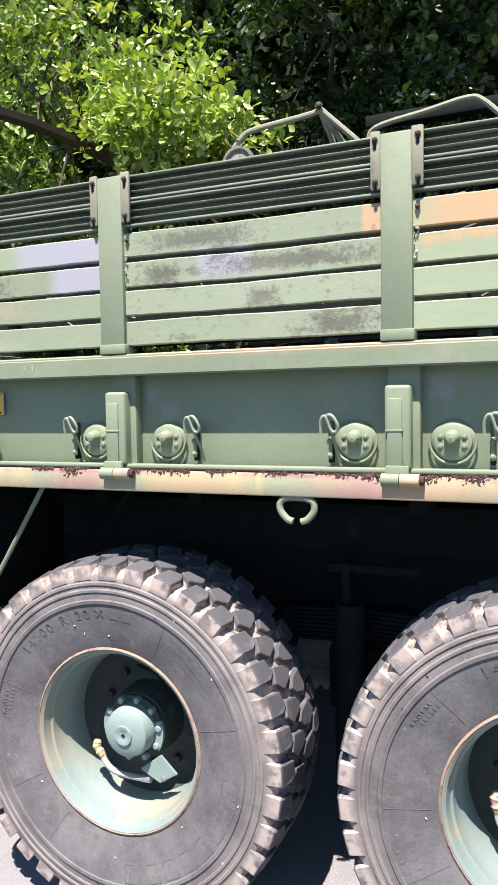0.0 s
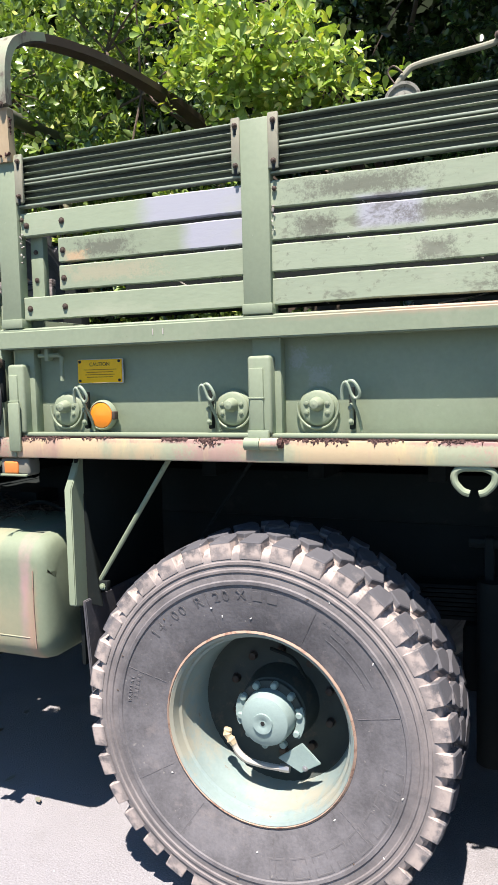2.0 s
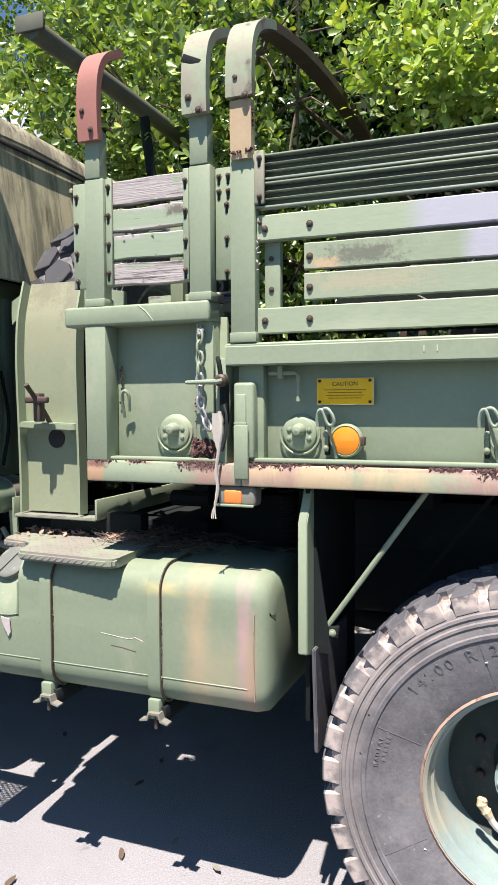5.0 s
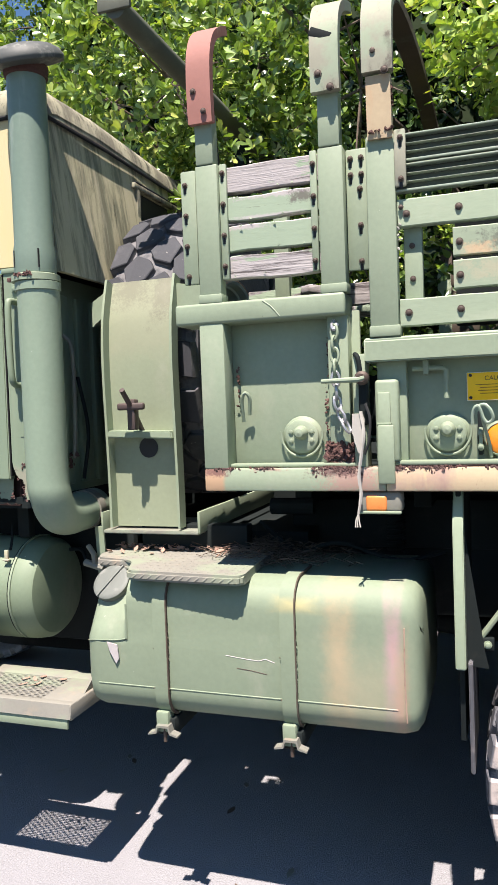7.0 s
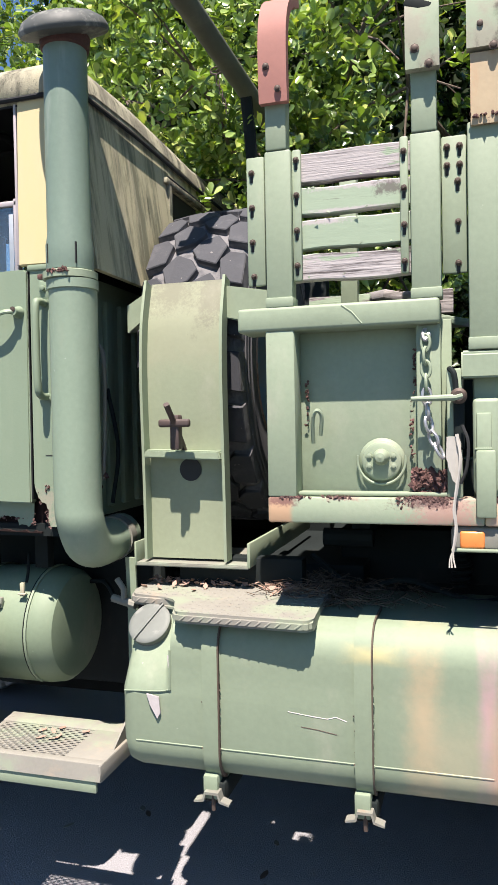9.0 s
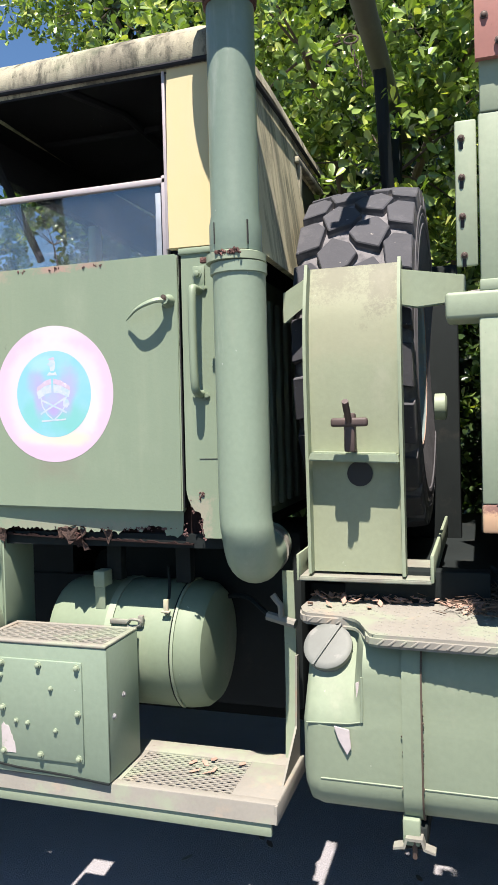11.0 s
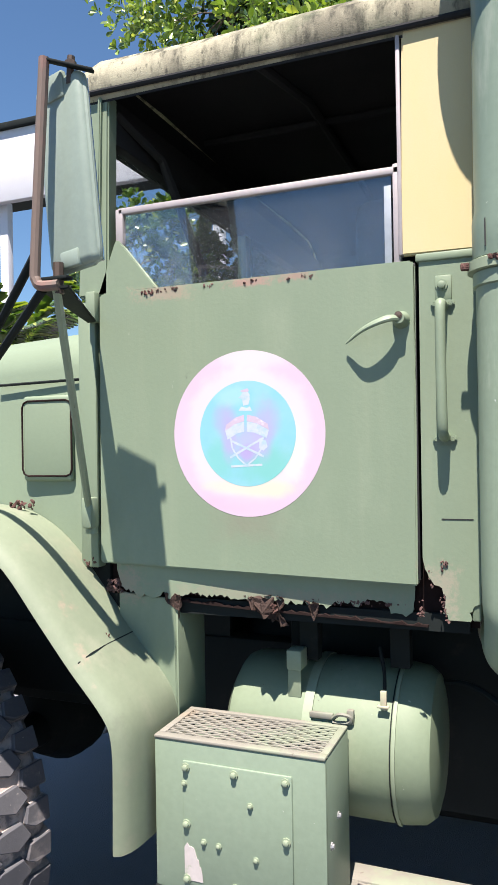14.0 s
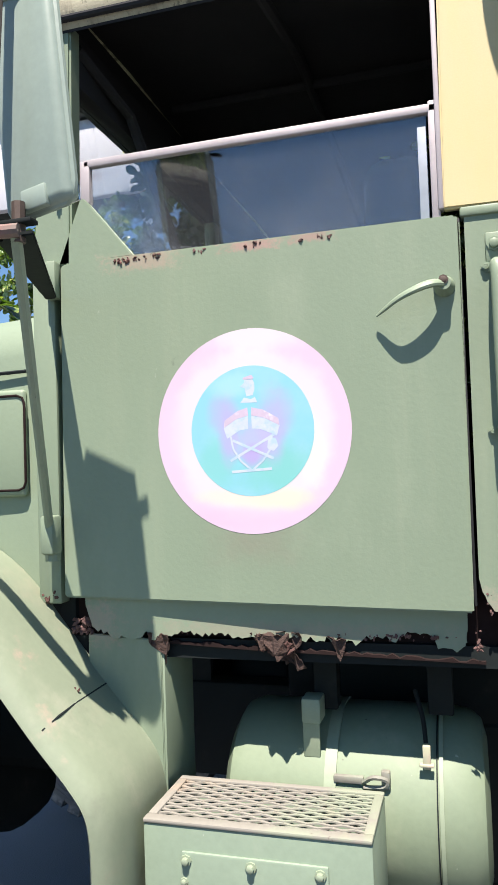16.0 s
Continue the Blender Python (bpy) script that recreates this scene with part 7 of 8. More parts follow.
    # canvas back with a small window
    pieces = [block(-3.425, -3.405, y0, y1, z0, z1, 0) for y0, y1, z0, z1 in ((SIDE, 2.85, 2.15, 2.70), (2.85, 3.42, 2.15, 2.36), (3.42, 4.25, 2.15, 2.70), (2.85, 3.42, 2.61, 2.70))]
    for back in pieces + [prism([(SIDE, 2.70), (4.26, 2.70), (4.2, 2.735), (2.2, 2.735)], "x", -3.425, -3.405, 0)]:
        for v in back.verts:
            v.co.x += 0.13 * (2.70 - v.co.z) + 0.012 * math.sin(v.co.y * 9)
        part("canvas_back", back, canvas_back, cab, "streaked green canvas back of the cab")
    part("back_seam", tube([(-3.39, SIDE + 0.0, 2.694), (-3.386, 2.6, 2.70), (-3.386, 3.2, 2.695), (-3.386, 4.2, 2.695)], 0.007, 6), lining, cab)
    part("rear_window_trim", block(-3.385, -3.372, 2.825, 2.855, 2.34, 2.62, 0.002), canvas, cab)
    part("rear_window_trim", block(-3.392, -3.370, 2.80, 3.43, 2.612, 2.632, 0.002), canvas, cab)
    part("window_zip", tube([(-3.374, 2.81, 2.637), (-3.374, 3.43, 2.637)], 0.004, 6), lining, cab)
    part("rear_window_pane", block(-3.405, -3.401, 2.84, 3.43, 2.36, 2.615, 0), black, cab)
    part("far_flap", block(-4.38, -3.44, 4.2, 4.22, 2.15, 2.72, 0.003), lining, cab)
    part("front_flap", prism([(SIDE + 0.02, 2.575), (4.24, 2.575), (4.24, 2.72), (4.1, 2.79), (3.2, 2.795), (2.3, 2.795), (SIDE + 0.0, 2.74)], "x", -4.425, -4.412), lining, cab)
    part("inner_back", block(-3.515, -3.505, 2.16, 4.2, 1.4, 2.72, 0), lining, cab)
    # inside: seat, wheel, dashboard
    part("seat_back", block(-3.78, -3.62, 2.42, 2.88, 1.80, 2.42, 0.05, segs=3), seat_cloth, cab, "black driver's seat")
    part("seat_cushion", block(-4.1, -3.64, 2.42, 2.88, 1.66, 1.80, 0.04, segs=3), seat_cloth, cab)
    part("dashboard", block(-4.40, -4.26, 2.2, 4.18, 1.9, 2.13, 0.02), paint_cab, cab)
    rim = [Vector((-4.29, 2.86, 2.13)) + Vector((0.07 * math.sin(a), 0.19 * math.cos(a), 0.18 * math.sin(a))) for a in [k * 2 * math.pi / 28 for k in range(28)]]
    sw = part("steering_wheel", tube(rim, 0.014, 8, None, True), alum, cab, "pale worn steering wheel")
    for a in (0.4, 2.5, 4.6):
        part("spoke", tube([(-4.29, 2.86, 2.13), Vector((-4.29, 2.86, 2.13)) + Vector((0.07 * math.sin(a), 0.19 * math.cos(a), 0.18 * math.sin(a)))], 0.009, 6), alum, sw)
    part("column", tube([(-4.29, 2.86, 2.13), (-4.40, 2.86, 1.99)], 0.025, 8), dark_steel, sw)
    return cab


cab = build_cab()


def build_stack():
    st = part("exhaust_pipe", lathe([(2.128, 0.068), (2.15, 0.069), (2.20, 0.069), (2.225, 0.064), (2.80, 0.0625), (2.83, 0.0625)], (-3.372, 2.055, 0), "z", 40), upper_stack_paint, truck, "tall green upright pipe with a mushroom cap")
    dome = lathe([(2.80, 0.07), (2.806, 0.10), (2.810, 0.126), (2.818, 0.130), (2.826, 0.129), (2.845, 0.118), (2.862, 0.09), (2.871, 0.05), (2.873, 0.0)], (-3.372, 2.055, 0), "z", 40)
    bmesh.ops.rotate(dome, cent=(-3.372, 2.055, 2.815), matrix=Matrix.Rotation(radians(20), 3, "X"), verts=dome.verts)
    part("mushroom_cap", dome, surface("weathered_cap_paint", (0.075, 0.08, 0.075), 0.6, stains=(((0.26, 0.26, 0.23), 18, 0.5, 0.65, (1, 1, 1), 0.7),)), st, "dark mushroom cap with worn paint")
    part("cap_collar", lathe([(2.762, 0.064), (2.766, 0.07), (2.80, 0.073), (2.803, 0.068)], (-3.372, 2.055, 0), "z", 32), rust, st, "rusty collar")
    clamp = part("clamp", lathe([(2.10, 0.07), (2.102, 0.079), (2.122, 0.079), (2.126, 0.07)], (-3.372, 2.055, 0), "z", 36), paint, st)
    flakes("rust_scale", -3.40, -3.335, 1.979, 2.117, 34, 0.0065, 70, clamp, 0.7)
    part("clamp_ear", block(-3.462, -3.444, 2.02, 2.034, 2.106, 2.121, 0.003), rust, clamp)
    part("slit", block(-3.412, -3.4095, 1.995, 2.01, 2.145, 2.20, 0), black, st)
    part("slit", block(-3.3245, -3.322, 2.0, 2.012, 2.14, 2.20, 0), black, st)
    low = [(-3.365, 2.055, 2.10), (-3.365, 2.055, 1.8), (-3.365, 2.055, 1.47), (-3.362, 2.06, 1.40), (-3.366, 2.10, 1.335), (-3.372, 2.16, 1.31), (-3.385, 2.26, 1.305), (-3.40, 2.4, 1.31)]
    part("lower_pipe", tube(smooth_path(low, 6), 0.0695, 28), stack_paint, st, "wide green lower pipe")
    part("pipe_collar", lathe([(2.07, 0.07), (2.072, 0.0745), (2.098, 0.0745), (2.1, 0.07)], (-3.366, 2.055, 0), "z", 36), stack_paint, st)
    part("hose_end", tube([(-3.388, 2.30, 1.307), (-3.395, 2.35, 1.308)], 0.074, 20), tread, st)


build_stack()


def grating(x0, x1, y0, y1, z, cell_x, cell_y, thick=0.0035):
    """Expanded metal: wavy strands that meet in long diamonds."""
    bm = bmesh.new()
    rows = int((y1 - y0) / cell_y)
    cols = int((x1 - x0) / cell_x)
    for r in range(rows + 1):
        y = y0 + (y1 - y0) * r / rows
        for sg in (-1, 1):
            pts = []
            for c in range(cols * 2 + 1):
                up = ((c + (0 if r % 2 else 1)) % 2) * 0.5 * sg * cell_y
                pts.append((x0 + c * (x1 - x0) / (2 * cols), min(max(y + up, y0), y1), z + 0.001 * sg))
            tube(pts, thick, 4, bm, False, 0.8)
    return bm


def build_steps():
    step = part("cab_step", prism([(1.995, 0.655), (2.005, 0.70), (2.03, 0.702), (2.03, 0.695), (2.012, 0.692), (2.003, 0.655)], "x", -4.19, -3.285, 0), step_paint, truck, "pale steel cab step with an expanded metal grating")
    part("step_front", block(-3.76, -3.285, 2.005, 2.035, 0.692, 0.702, 0.003), step_paint, step)
    part("step_back", block(-4.19, -3.285, 2.225, 2.30, 0.692, 0.702, 0.003), step_paint, step)
    part("step_end", block(-3.42, -3.285, 2.03, 2.23, 0.692, 0.702, 0.003), step_paint, step)
    part("step_end", block(-4.19, -3.745, 2.03, 2.23, 0.690, 0.70, 0.003), step_paint, step)
    part("step_side", block(-3.292, -3.284, 2.0, 2.31, 0.65, 0.70, 0.002), step_paint, step)
    part("under_lip", block(-4.185, -3.30, 2.0, 2.012, 0.618, 0.657, 0.003), paint, step)
    part("grate", grating(-3.745, -3.415, 2.032, 2.226, 0.697, 0.033, 0.0108, 0.0021), step_paint, step, "expanded metal grating")
    rnd = random.Random(4)
    for k in range(7):
        own = prism([(-0.018, 0), (-0.006, 0.007), (0.017, 0.003), (0.01, -0.007), (-0.01, -0.006)], "z", 0, 0.001)
        bmesh.ops.transform(own, matrix=pose(rnd.uniform(-3.60, -3.43), rnd.uniform(2.12, 2.22), 0.704, rnd.uniform(-15, 15), rnd.uniform(-15, 15), rnd.uniform(0, 360)), verts=own.verts)
        leaf = part("fallen_leaf", own, pale_litter, None, "", smooth=0)
        tagged(leaf, "dry pinkish leaf lying on the step grating", "leaf", "dry leaves on the step")
    # bracket that carries the step
    br = part("step_bracket", ribbon([(2.28, 0.70), (2.30, 0.90), (2.30, 1.10), (2.29, 1.25)], 0.017, 0.008, "x", None, -3.315), paint, step)
    part("bracket_flange", prism([(2.10, 0.70), (2.30, 0.70), (2.31, 1.0), (2.29, 1.0), (2.27, 0.80)], "x", -3.300, -3.294, 0), tread, br)
    part("pipe_fitting", tube([(-3.38, 2.29, 1.115), (-3.29, 2.27, 1.10)], 0.014, 8), tread, br)
    part("pipe_elbow", tube([(-3.335, 2.28, 1.10), (-3.335, 2.275, 1.15), (-3.36, 2.28, 1.18)], 0.010, 8), tread, br)
    part("air_line", tube(smooth_path([(-3.62, 2.5, 1.11), (-3.5, 2.45, 1.13), (-3.38, 2.3, 1.115)], 5), 0.008, 6), dark_steel, br)
    # battery box on the step
    x0, x1, y0, y1, z0, z1 = -4.172, -3.757, 1.995, 2.19, 0.705, 1.078
    shell = block(x0, x1, y0, y0 + 0.012, z0, z1, 0.004)
    box = part("battery_box", shell, box_paint, truck, "green steel box with a bolted cover and grated lid")
    for a in ((x0, x0 + 0.01, y0 + 0.002, y1), (x1 - 0.01, x1, y0 + 0.002, y1), (x0 + 0.01, x1 - 0.01, y1 - 0.01, y1)):
        part("side_wall", block(*a, z0, z1, 0.003), box_paint, box)
    part("box_floor", block(x0 + 0.012, x1 - 0.012, y0 + 0.014, y1 - 0.012, z0, z0 + 0.25, 0), dark_steel, box)
    for a in ((x0, x1, y0 - 0.003, y0 + 0.022), (x0, x1, y1 - 0.014, y1 + 0.002), (x0, x0 + 0.018, y0 + 0.0225, y1 - 0.0145), (x1 - 0.018, x1, y0 + 0.0225, y1 - 0.0145)):
        part("lid_edge", block(*a, z1, z1 + 0.008, 0.003), step_paint, box)
    part("lid_grate", grating(x0 + 0.014, x1 - 0.014, y0 + 0.018, y1 - 0.012, z1 + 0.003, 0.040, 0.0125, 0.0021), step_paint, box, "expanded metal lid")
    cover = part("cover_plate", block(-4.098, -3.832, y0 - 0.006, y0 + 0.002, 0.752, 1.036, 0.005), box_paint, box)
    for x, z in ((-4.088, 1.022), (-3.968, 1.022), (-3.846, 1.022), (-4.088, 0.893), (-3.846, 0.893), (-4.088, 0.768), (-3.968, 0.768), (-3.846, 0.768)):
        part("cover_bolt", bolt_head(x, y0 - 0.006, z, 0.0068, 0.0095, 8), paint, cover)
    for x, z in ((-3.93, 0.958), (-4.045, 0.858), (-4.008, 0.855), (-3.918, 0.84), (-4.092, 0.985)):
        part("cover_screw", bolt_head(x, y0 - 0.006, z, 0.0048, 0.007, 8), paint, cover)
    part("bare_patch", prism([(-4.094, 0.765)] + [(-4.094, 0.84)] + ragged([(-4.088, 0.846), (-4.07, 0.842), (-4.06, 0.815), (-4.052, 0.79), (-4.048, 0.765)], 0.004, 0.006, 23), "y", y0 - 0.0075, y0 - 0.005), bare_primer, cover, "patch of bare primer")
    for y, z in ((2.03, 0.88), (2.09, 0.92)):
        part("side_screw", bolt_head(x1, y, z, 0.006, 0.007, 8, "x", 1), galv, box)
    part("bottom_seam", ribbon([(-4.172, 0.735), (-4.05, 0.722), (-3.9, 0.716), (-3.757, 0.705)], 0.004, 0.004, "y", None, y0 - 0.002), dark_steel, box)
    # air reservoir
    cyl = [(-4.10, 0.11), (-4.098, 0.155), (-4.08, 0.187), (-4.05, 0.198), (-3.64, 0.198), (-3.595, 0.191), (-3.572, 0.172), (-3.562, 0.133), (-3.56, 0.0)]
    can = part("air_reservoir", lathe(cyl, (0, 2.395, 0.99), "x", 48), reservoir_paint, truck, "horizontal green cylinder strapped under the cab")
    arc = [(2.395 + 0.201 * math.cos(a), 0.99 + 0.201 * math.sin(a)) for a in [1.2 + k * 0.14 for k in range(22)]]
    part("band", ribbon(arc, 0.012, 0.004, "x", None, -3.868), paint, can)
    part("band", ribbon(arc, 0.004, 0.006, "x", None, -3.652), paint, can)
    part("seam_line", ribbon(arc, 0.0012, 0.003, "x", None, -3.66), dark_steel, can)
    lt = part("latch", block(-3.86, -3.80, 2.213, 2.226, 1.085, 1.10, 0.003), tread, can, "over-centre latch")
    part("latch_loop", tube(smooth_path([(-3.80, 2.215, 1.09), (-3.78, 2.203, 1.105), (-3.755, 2.207, 1.10), (-3.76, 2.21, 1.085), (-3.80, 2.215, 1.08)], 4), 0.005, 6), tread, lt)
    part("latch_bolt", block(-3.765, -3.748, 2.21, 2.226, 1.08, 1.115, 0.003), tread, lt)
    tag = part("hanger_strap", block(-3.925, -3.89, 2.245, 2.25, 1.12, 1.24, 0.002), paint, can)
    part("hanger_block", block(-3.925, -3.885, 2.235, 2.29, 1.19, 1.24, 0.005), paint, can)
    part("rust_tag", block(-3.685, -3.670, 2.222, 2.232, 1.12, 1.165, 0.002), rail_rust, can)
    part("rust_tag", block(-3.692, -3.664, 2.218, 2.232, 1.125, 1.131, 0.002), rail_rust, can)
    part("chain_tail", tube(smooth_path([(-3.70, 2.3, 1.25), (-3.685, 2.275, 1.20), (-3.68, 2.255, 1.16)], 5), 0.005, 6), dark_steel, can)
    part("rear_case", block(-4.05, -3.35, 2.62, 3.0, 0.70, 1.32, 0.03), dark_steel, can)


build_steps()


# ---- bonnet side, front fender, mirror ----
def build_front():
    hood = [(SIDE + 0.03, 1.45), (SIDE + 0.025, 1.98), (SIDE + 0.04, 2.04), (SIDE + 0.10, 2.085), (2.5, 2.12), (3.2, 2.135)]
    full = hood + [(6.4 - a, b) for a, b in hood[-2::-1]]
    bm = bmesh.new()
    rings = []
    for x, s in ((-6.3, 0.10), (-6.2, 0.05), (-5.4, 0.03), (-4.46, 0.0)):
        rings.append([bm.verts.new((x, a + (s if a < 3.2 else -s), b - (s * 1.6 if b > 1.6 else 0))) for a, b in full])
    for a, b in zip(rings, rings[1:]):
        for k in range(len(a) - 1):
            bm.faces.new((a[k], a[k + 1], b[k + 1], b[k]))
    bm.faces.new(rings[0])
    hood = part("bonnet", bm, paint_cab, truck, "green truck bonnet with a stained top", smooth=40)
    part("bonnet_seam", tube([(-4.75, SIDE + 0.02, 1.94), (-4.46, SIDE + 0.018, 1.945)], 0.004, 6), dark_steel, hood)
    part("access_flap", block(-4.66, -4.50, SIDE + 0.012, SIDE + 0.03, 1.67, 1.905, 0.012, segs=3), paint_cab, hood)
    rim = [(-4.655 if a < 0 else -4.505, b) for a, b in ((-1, 1.69), (-1, 1.885), (1, 1.885), (1, 1.69))]
    loop = []
    for (px, pz), (sx, sz) in zip(rim, ((-1, -1), (-1, 1), (1, 1), (1, -1))):
        order = (0, 1, 2) if sx * sz > 0 else (2, 1, 0)
        for q in order:
            an = radians(q * 45)
            loop.append((px + sx * (0.018 * math.sin(an) - 0.012), SIDE + 0.0115, pz + sz * (0.018 * math.cos(an) - 0.012)))
    part("flap_seam", tube(loop, 0.0028, 6, None, True), rust_shade, hood)
    part("cowl_side", block(-4.47, -4.415, SIDE + 0.006, SIDE + 0.06, 1.44, 2.15, 0.006), paint_cab, hood)
    part("door_hinge", block(-4.428, -4.398, SIDE - 0.02, SIDE + 0.01, 2.09, 2.17, 0.005), paint_cab, hood)
    part("door_hinge", tube([(-4.418, SIDE - 0.02, 1.535), (-4.418, SIDE - 0.02, 1.60)], 0.016, 10), paint_cab, hood)
    flakes("rust_scale", -4.49, -4.43, SIDE + 0.012, 1.455, 24, 0.008, 75, hood, 1.5)
    flakes("rust_scale", -4.70, -4.62, SIDE + 0.0, 1.60, 18, 0.01, 76, hood, 1.5)
    # fender: flat top, long slope, upright tail
    line = [(-6.0, 1.35), (-5.75, 1.52), (-5.45, 1.60), (-5.0, 1.615), (-4.72, 1.60), (-4.60, 1.565), (-4.50, 1.49), (-4.40, 1.37), (-4.315, 1.268), (-4.24, 1.185), (-4.205, 1.13), (-4.193, 1.06), (-4.193, 0.95), (-4.195, 0.835)]
    path = [(v.x, v.y) for v in smooth_path([(a, b, 0) for a, b in line], 4)]
    bm = bmesh.new()
    rows = []
    n = len(path)
    for i, (x, z) in enumerate(path):
        p, q = path[max(i - 1, 0)], path[min(i + 1, n - 1)]
        d = Vector((q[0] - p[0], q[1] - p[1])).normalized()
        ox, oz = d.y, -d.x
        row = []
        for y, drop in ((2.17, 0.0), (2.02, -0.004), (1.96, 0.0), (1.93, 0.006), (1.908, 0.018), (1.90, 0.034), (1.907, 0.040), (1.92, 0.022), (1.97, 0.012), (2.17, 0.012)):
            row.append(bm.verts.new((x + ox * drop, y, z + oz * drop)))
        rows.append(row)
    for a, b in zip(rows, rows[1:]):
        for k in range(len(a)):
            bm.faces.new((a[k], a[(k + 1) % len(a)], b[(k + 1) % len(a)], b[k]))
    bm.faces.new(rows[0])
    bm.faces.new(rows[-1][::-1])
    fender = part("front_fender", bm, fender_paint, truck, "green front fender sloping down behind the wheel", smooth=50)
    part("fender_seam", tube([(-4.322, 2.16, 1.2755), (-4.318, 2.02, 1.275), (-4.316, 1.96, 1.272), (-4.326, 1.915, 1.258)], 0.0022, 5), dark_steel, fender)
    flakes("rust_scale", -4.345, -4.325, 2.05, 1.289, 8, 0.004, 77, fender, 1.0)
    part("inner_fender", block(-5.9, -4.3, 2.75, 2.77, 0.9, 1.5, 0), dark_steel, fender)
    # mirror on its arm
    arm = part("mirror_arm", tube(smooth_path([(-4.255, 1.73, 2.566), (-4.2565, 1.73, 2.55), (-4.262, 1.73, 2.48), (-4.272, 1.73, 2.344), (-4.286, 1.73, 2.14), (-4.284, 1.73, 2.108), (-4.272, 1.731, 2.096), (-4.235, 1.738, 2.096)], 6), 0.0112, 10), surface("rusty_mirror_arm_paint", (0.16, 0.12, 0.10), 0.6, stains=(((0.22, 0.115, 0.10), 12, 0.5, 0.62, (1, 1, 0.4), 0.7),)), truck, "rusty tubular mirror arm with its struts")
    rot = pose(0, 0, 0, 0, 0, -13)
    shell = block(-0.071, 0.071, -0.006, 0.03, -0.203, 0.203, 0.028, segs=4)
    bmesh.ops.transform(shell, matrix=pose(-4.236, 1.768, 2.337, 0, -5, 0) @ rot, verts=shell.verts)
    mir = part("mirror", shell, mirror_back, arm, "tall green mirror shell seen from behind")
    lip = tube([Vector((0.069 * a, 0.012, 0.200 * b)) for a, b in ((-1, -0.86), (-1, 0.86), (-0.93, 0.95), (-0.75, 1), (0.75, 1), (0.93, 0.95), (1, 0.86), (1, -0.86), (0.93, -0.95), (0.75, -1), (-0.75, -1), (-0.93, -0.95))], 0.007, 8, None, True)
    bmesh.ops.transform(lip, matrix=pose(-4.236, 1.768, 2.337, 0, -5, 0) @ rot, verts=lip.verts)
    part("shell_lip", lip, mirror_back, mir)
    plate = block(-0.060, 0.060, 0.0302, 0.034, -0.195, 0.195, 0.022, segs=3)
    bmesh.ops.transform(plate, matrix=pose(-4.236, 1.768, 2.337, 0, -5, 0) @ rot, verts=plate.verts)
    part("mirror_glass", plate, surface("dark_mirror_glass", (0.55, 0.57, 0.6), 0.05, 1.0, vary=0.05, bump=0, spec=0.5), mir, "mirror glass facing the cab")
    for z, h in ((0.182, 0.028), (-0.184, 0.018)):
        clip = block(-0.027, 0.027, -0.0105, 0.004, z - h, z + h, 0.004, segs=2)
        bmesh.ops.transform(clip, matrix=pose(-4.236, 1.768, 2.337, 0, -5, 0) @ rot, verts=clip.verts)
        part("mirror_clip", clip, mirror_back, mir)
    bar = block(-0.055, 0.055, -0.009, 0.009, -0.003, 0.003, 0.002)
    bmesh.ops.transform(bar, matrix=pose(-4.207, 1.745, 2.548, 0, 16, 16), verts=bar.verts)
    part("mirror_bracket", bar, dark_steel, arm)
    part("mirror_bolt", tube([(-4.212, 1.757, 2.515), (-4.208, 1.757, 2.572)], 0.008, 8), steel, arm)
    part("bolt_nut", tube([(-4.2095, 1.757, 2.553), (-4.209, 1.757, 2.562)], 0.012, 6), steel, arm)
    part("mirror_bolt", tube([(-4.243, 1.75, 2.08), (-4.243, 1.75, 2.145)], 0.011, 8), steel, arm)
    part("mirror_bracket", block(-4.285, -4.215, 1.738, 1.762, 2.108, 2.116, 0.002), dark_steel, arm)
    for a, b in (((-4.245, 1.745, 2.09), (-4.415, 2.105, 1.60)), ((-4.275, 1.74, 2.09), (-4.70, 1.96, 1.86)), ((-4.292, 1.735, 2.16), (-4.74, 1.98, 1.86))):
        part("strut", tube([a, b], 0.0095, 8), dark_steel if b[2] != 1.60 else paint, arm)
    part("bracket_plate", prism([(-4.283, 1.742), (-4.212, 1.742), (-4.398, 2.125), (-4.424, 2.125)], "z", 2.088, 2.096, 0.002), dark_steel, arm, "tapered steel bracket plate")
    part("strut_foot", block(-4.43, -4.40, 2.09, 2.13, 1.55, 1.63, 0.006), paint_cab, arm)


build_front()


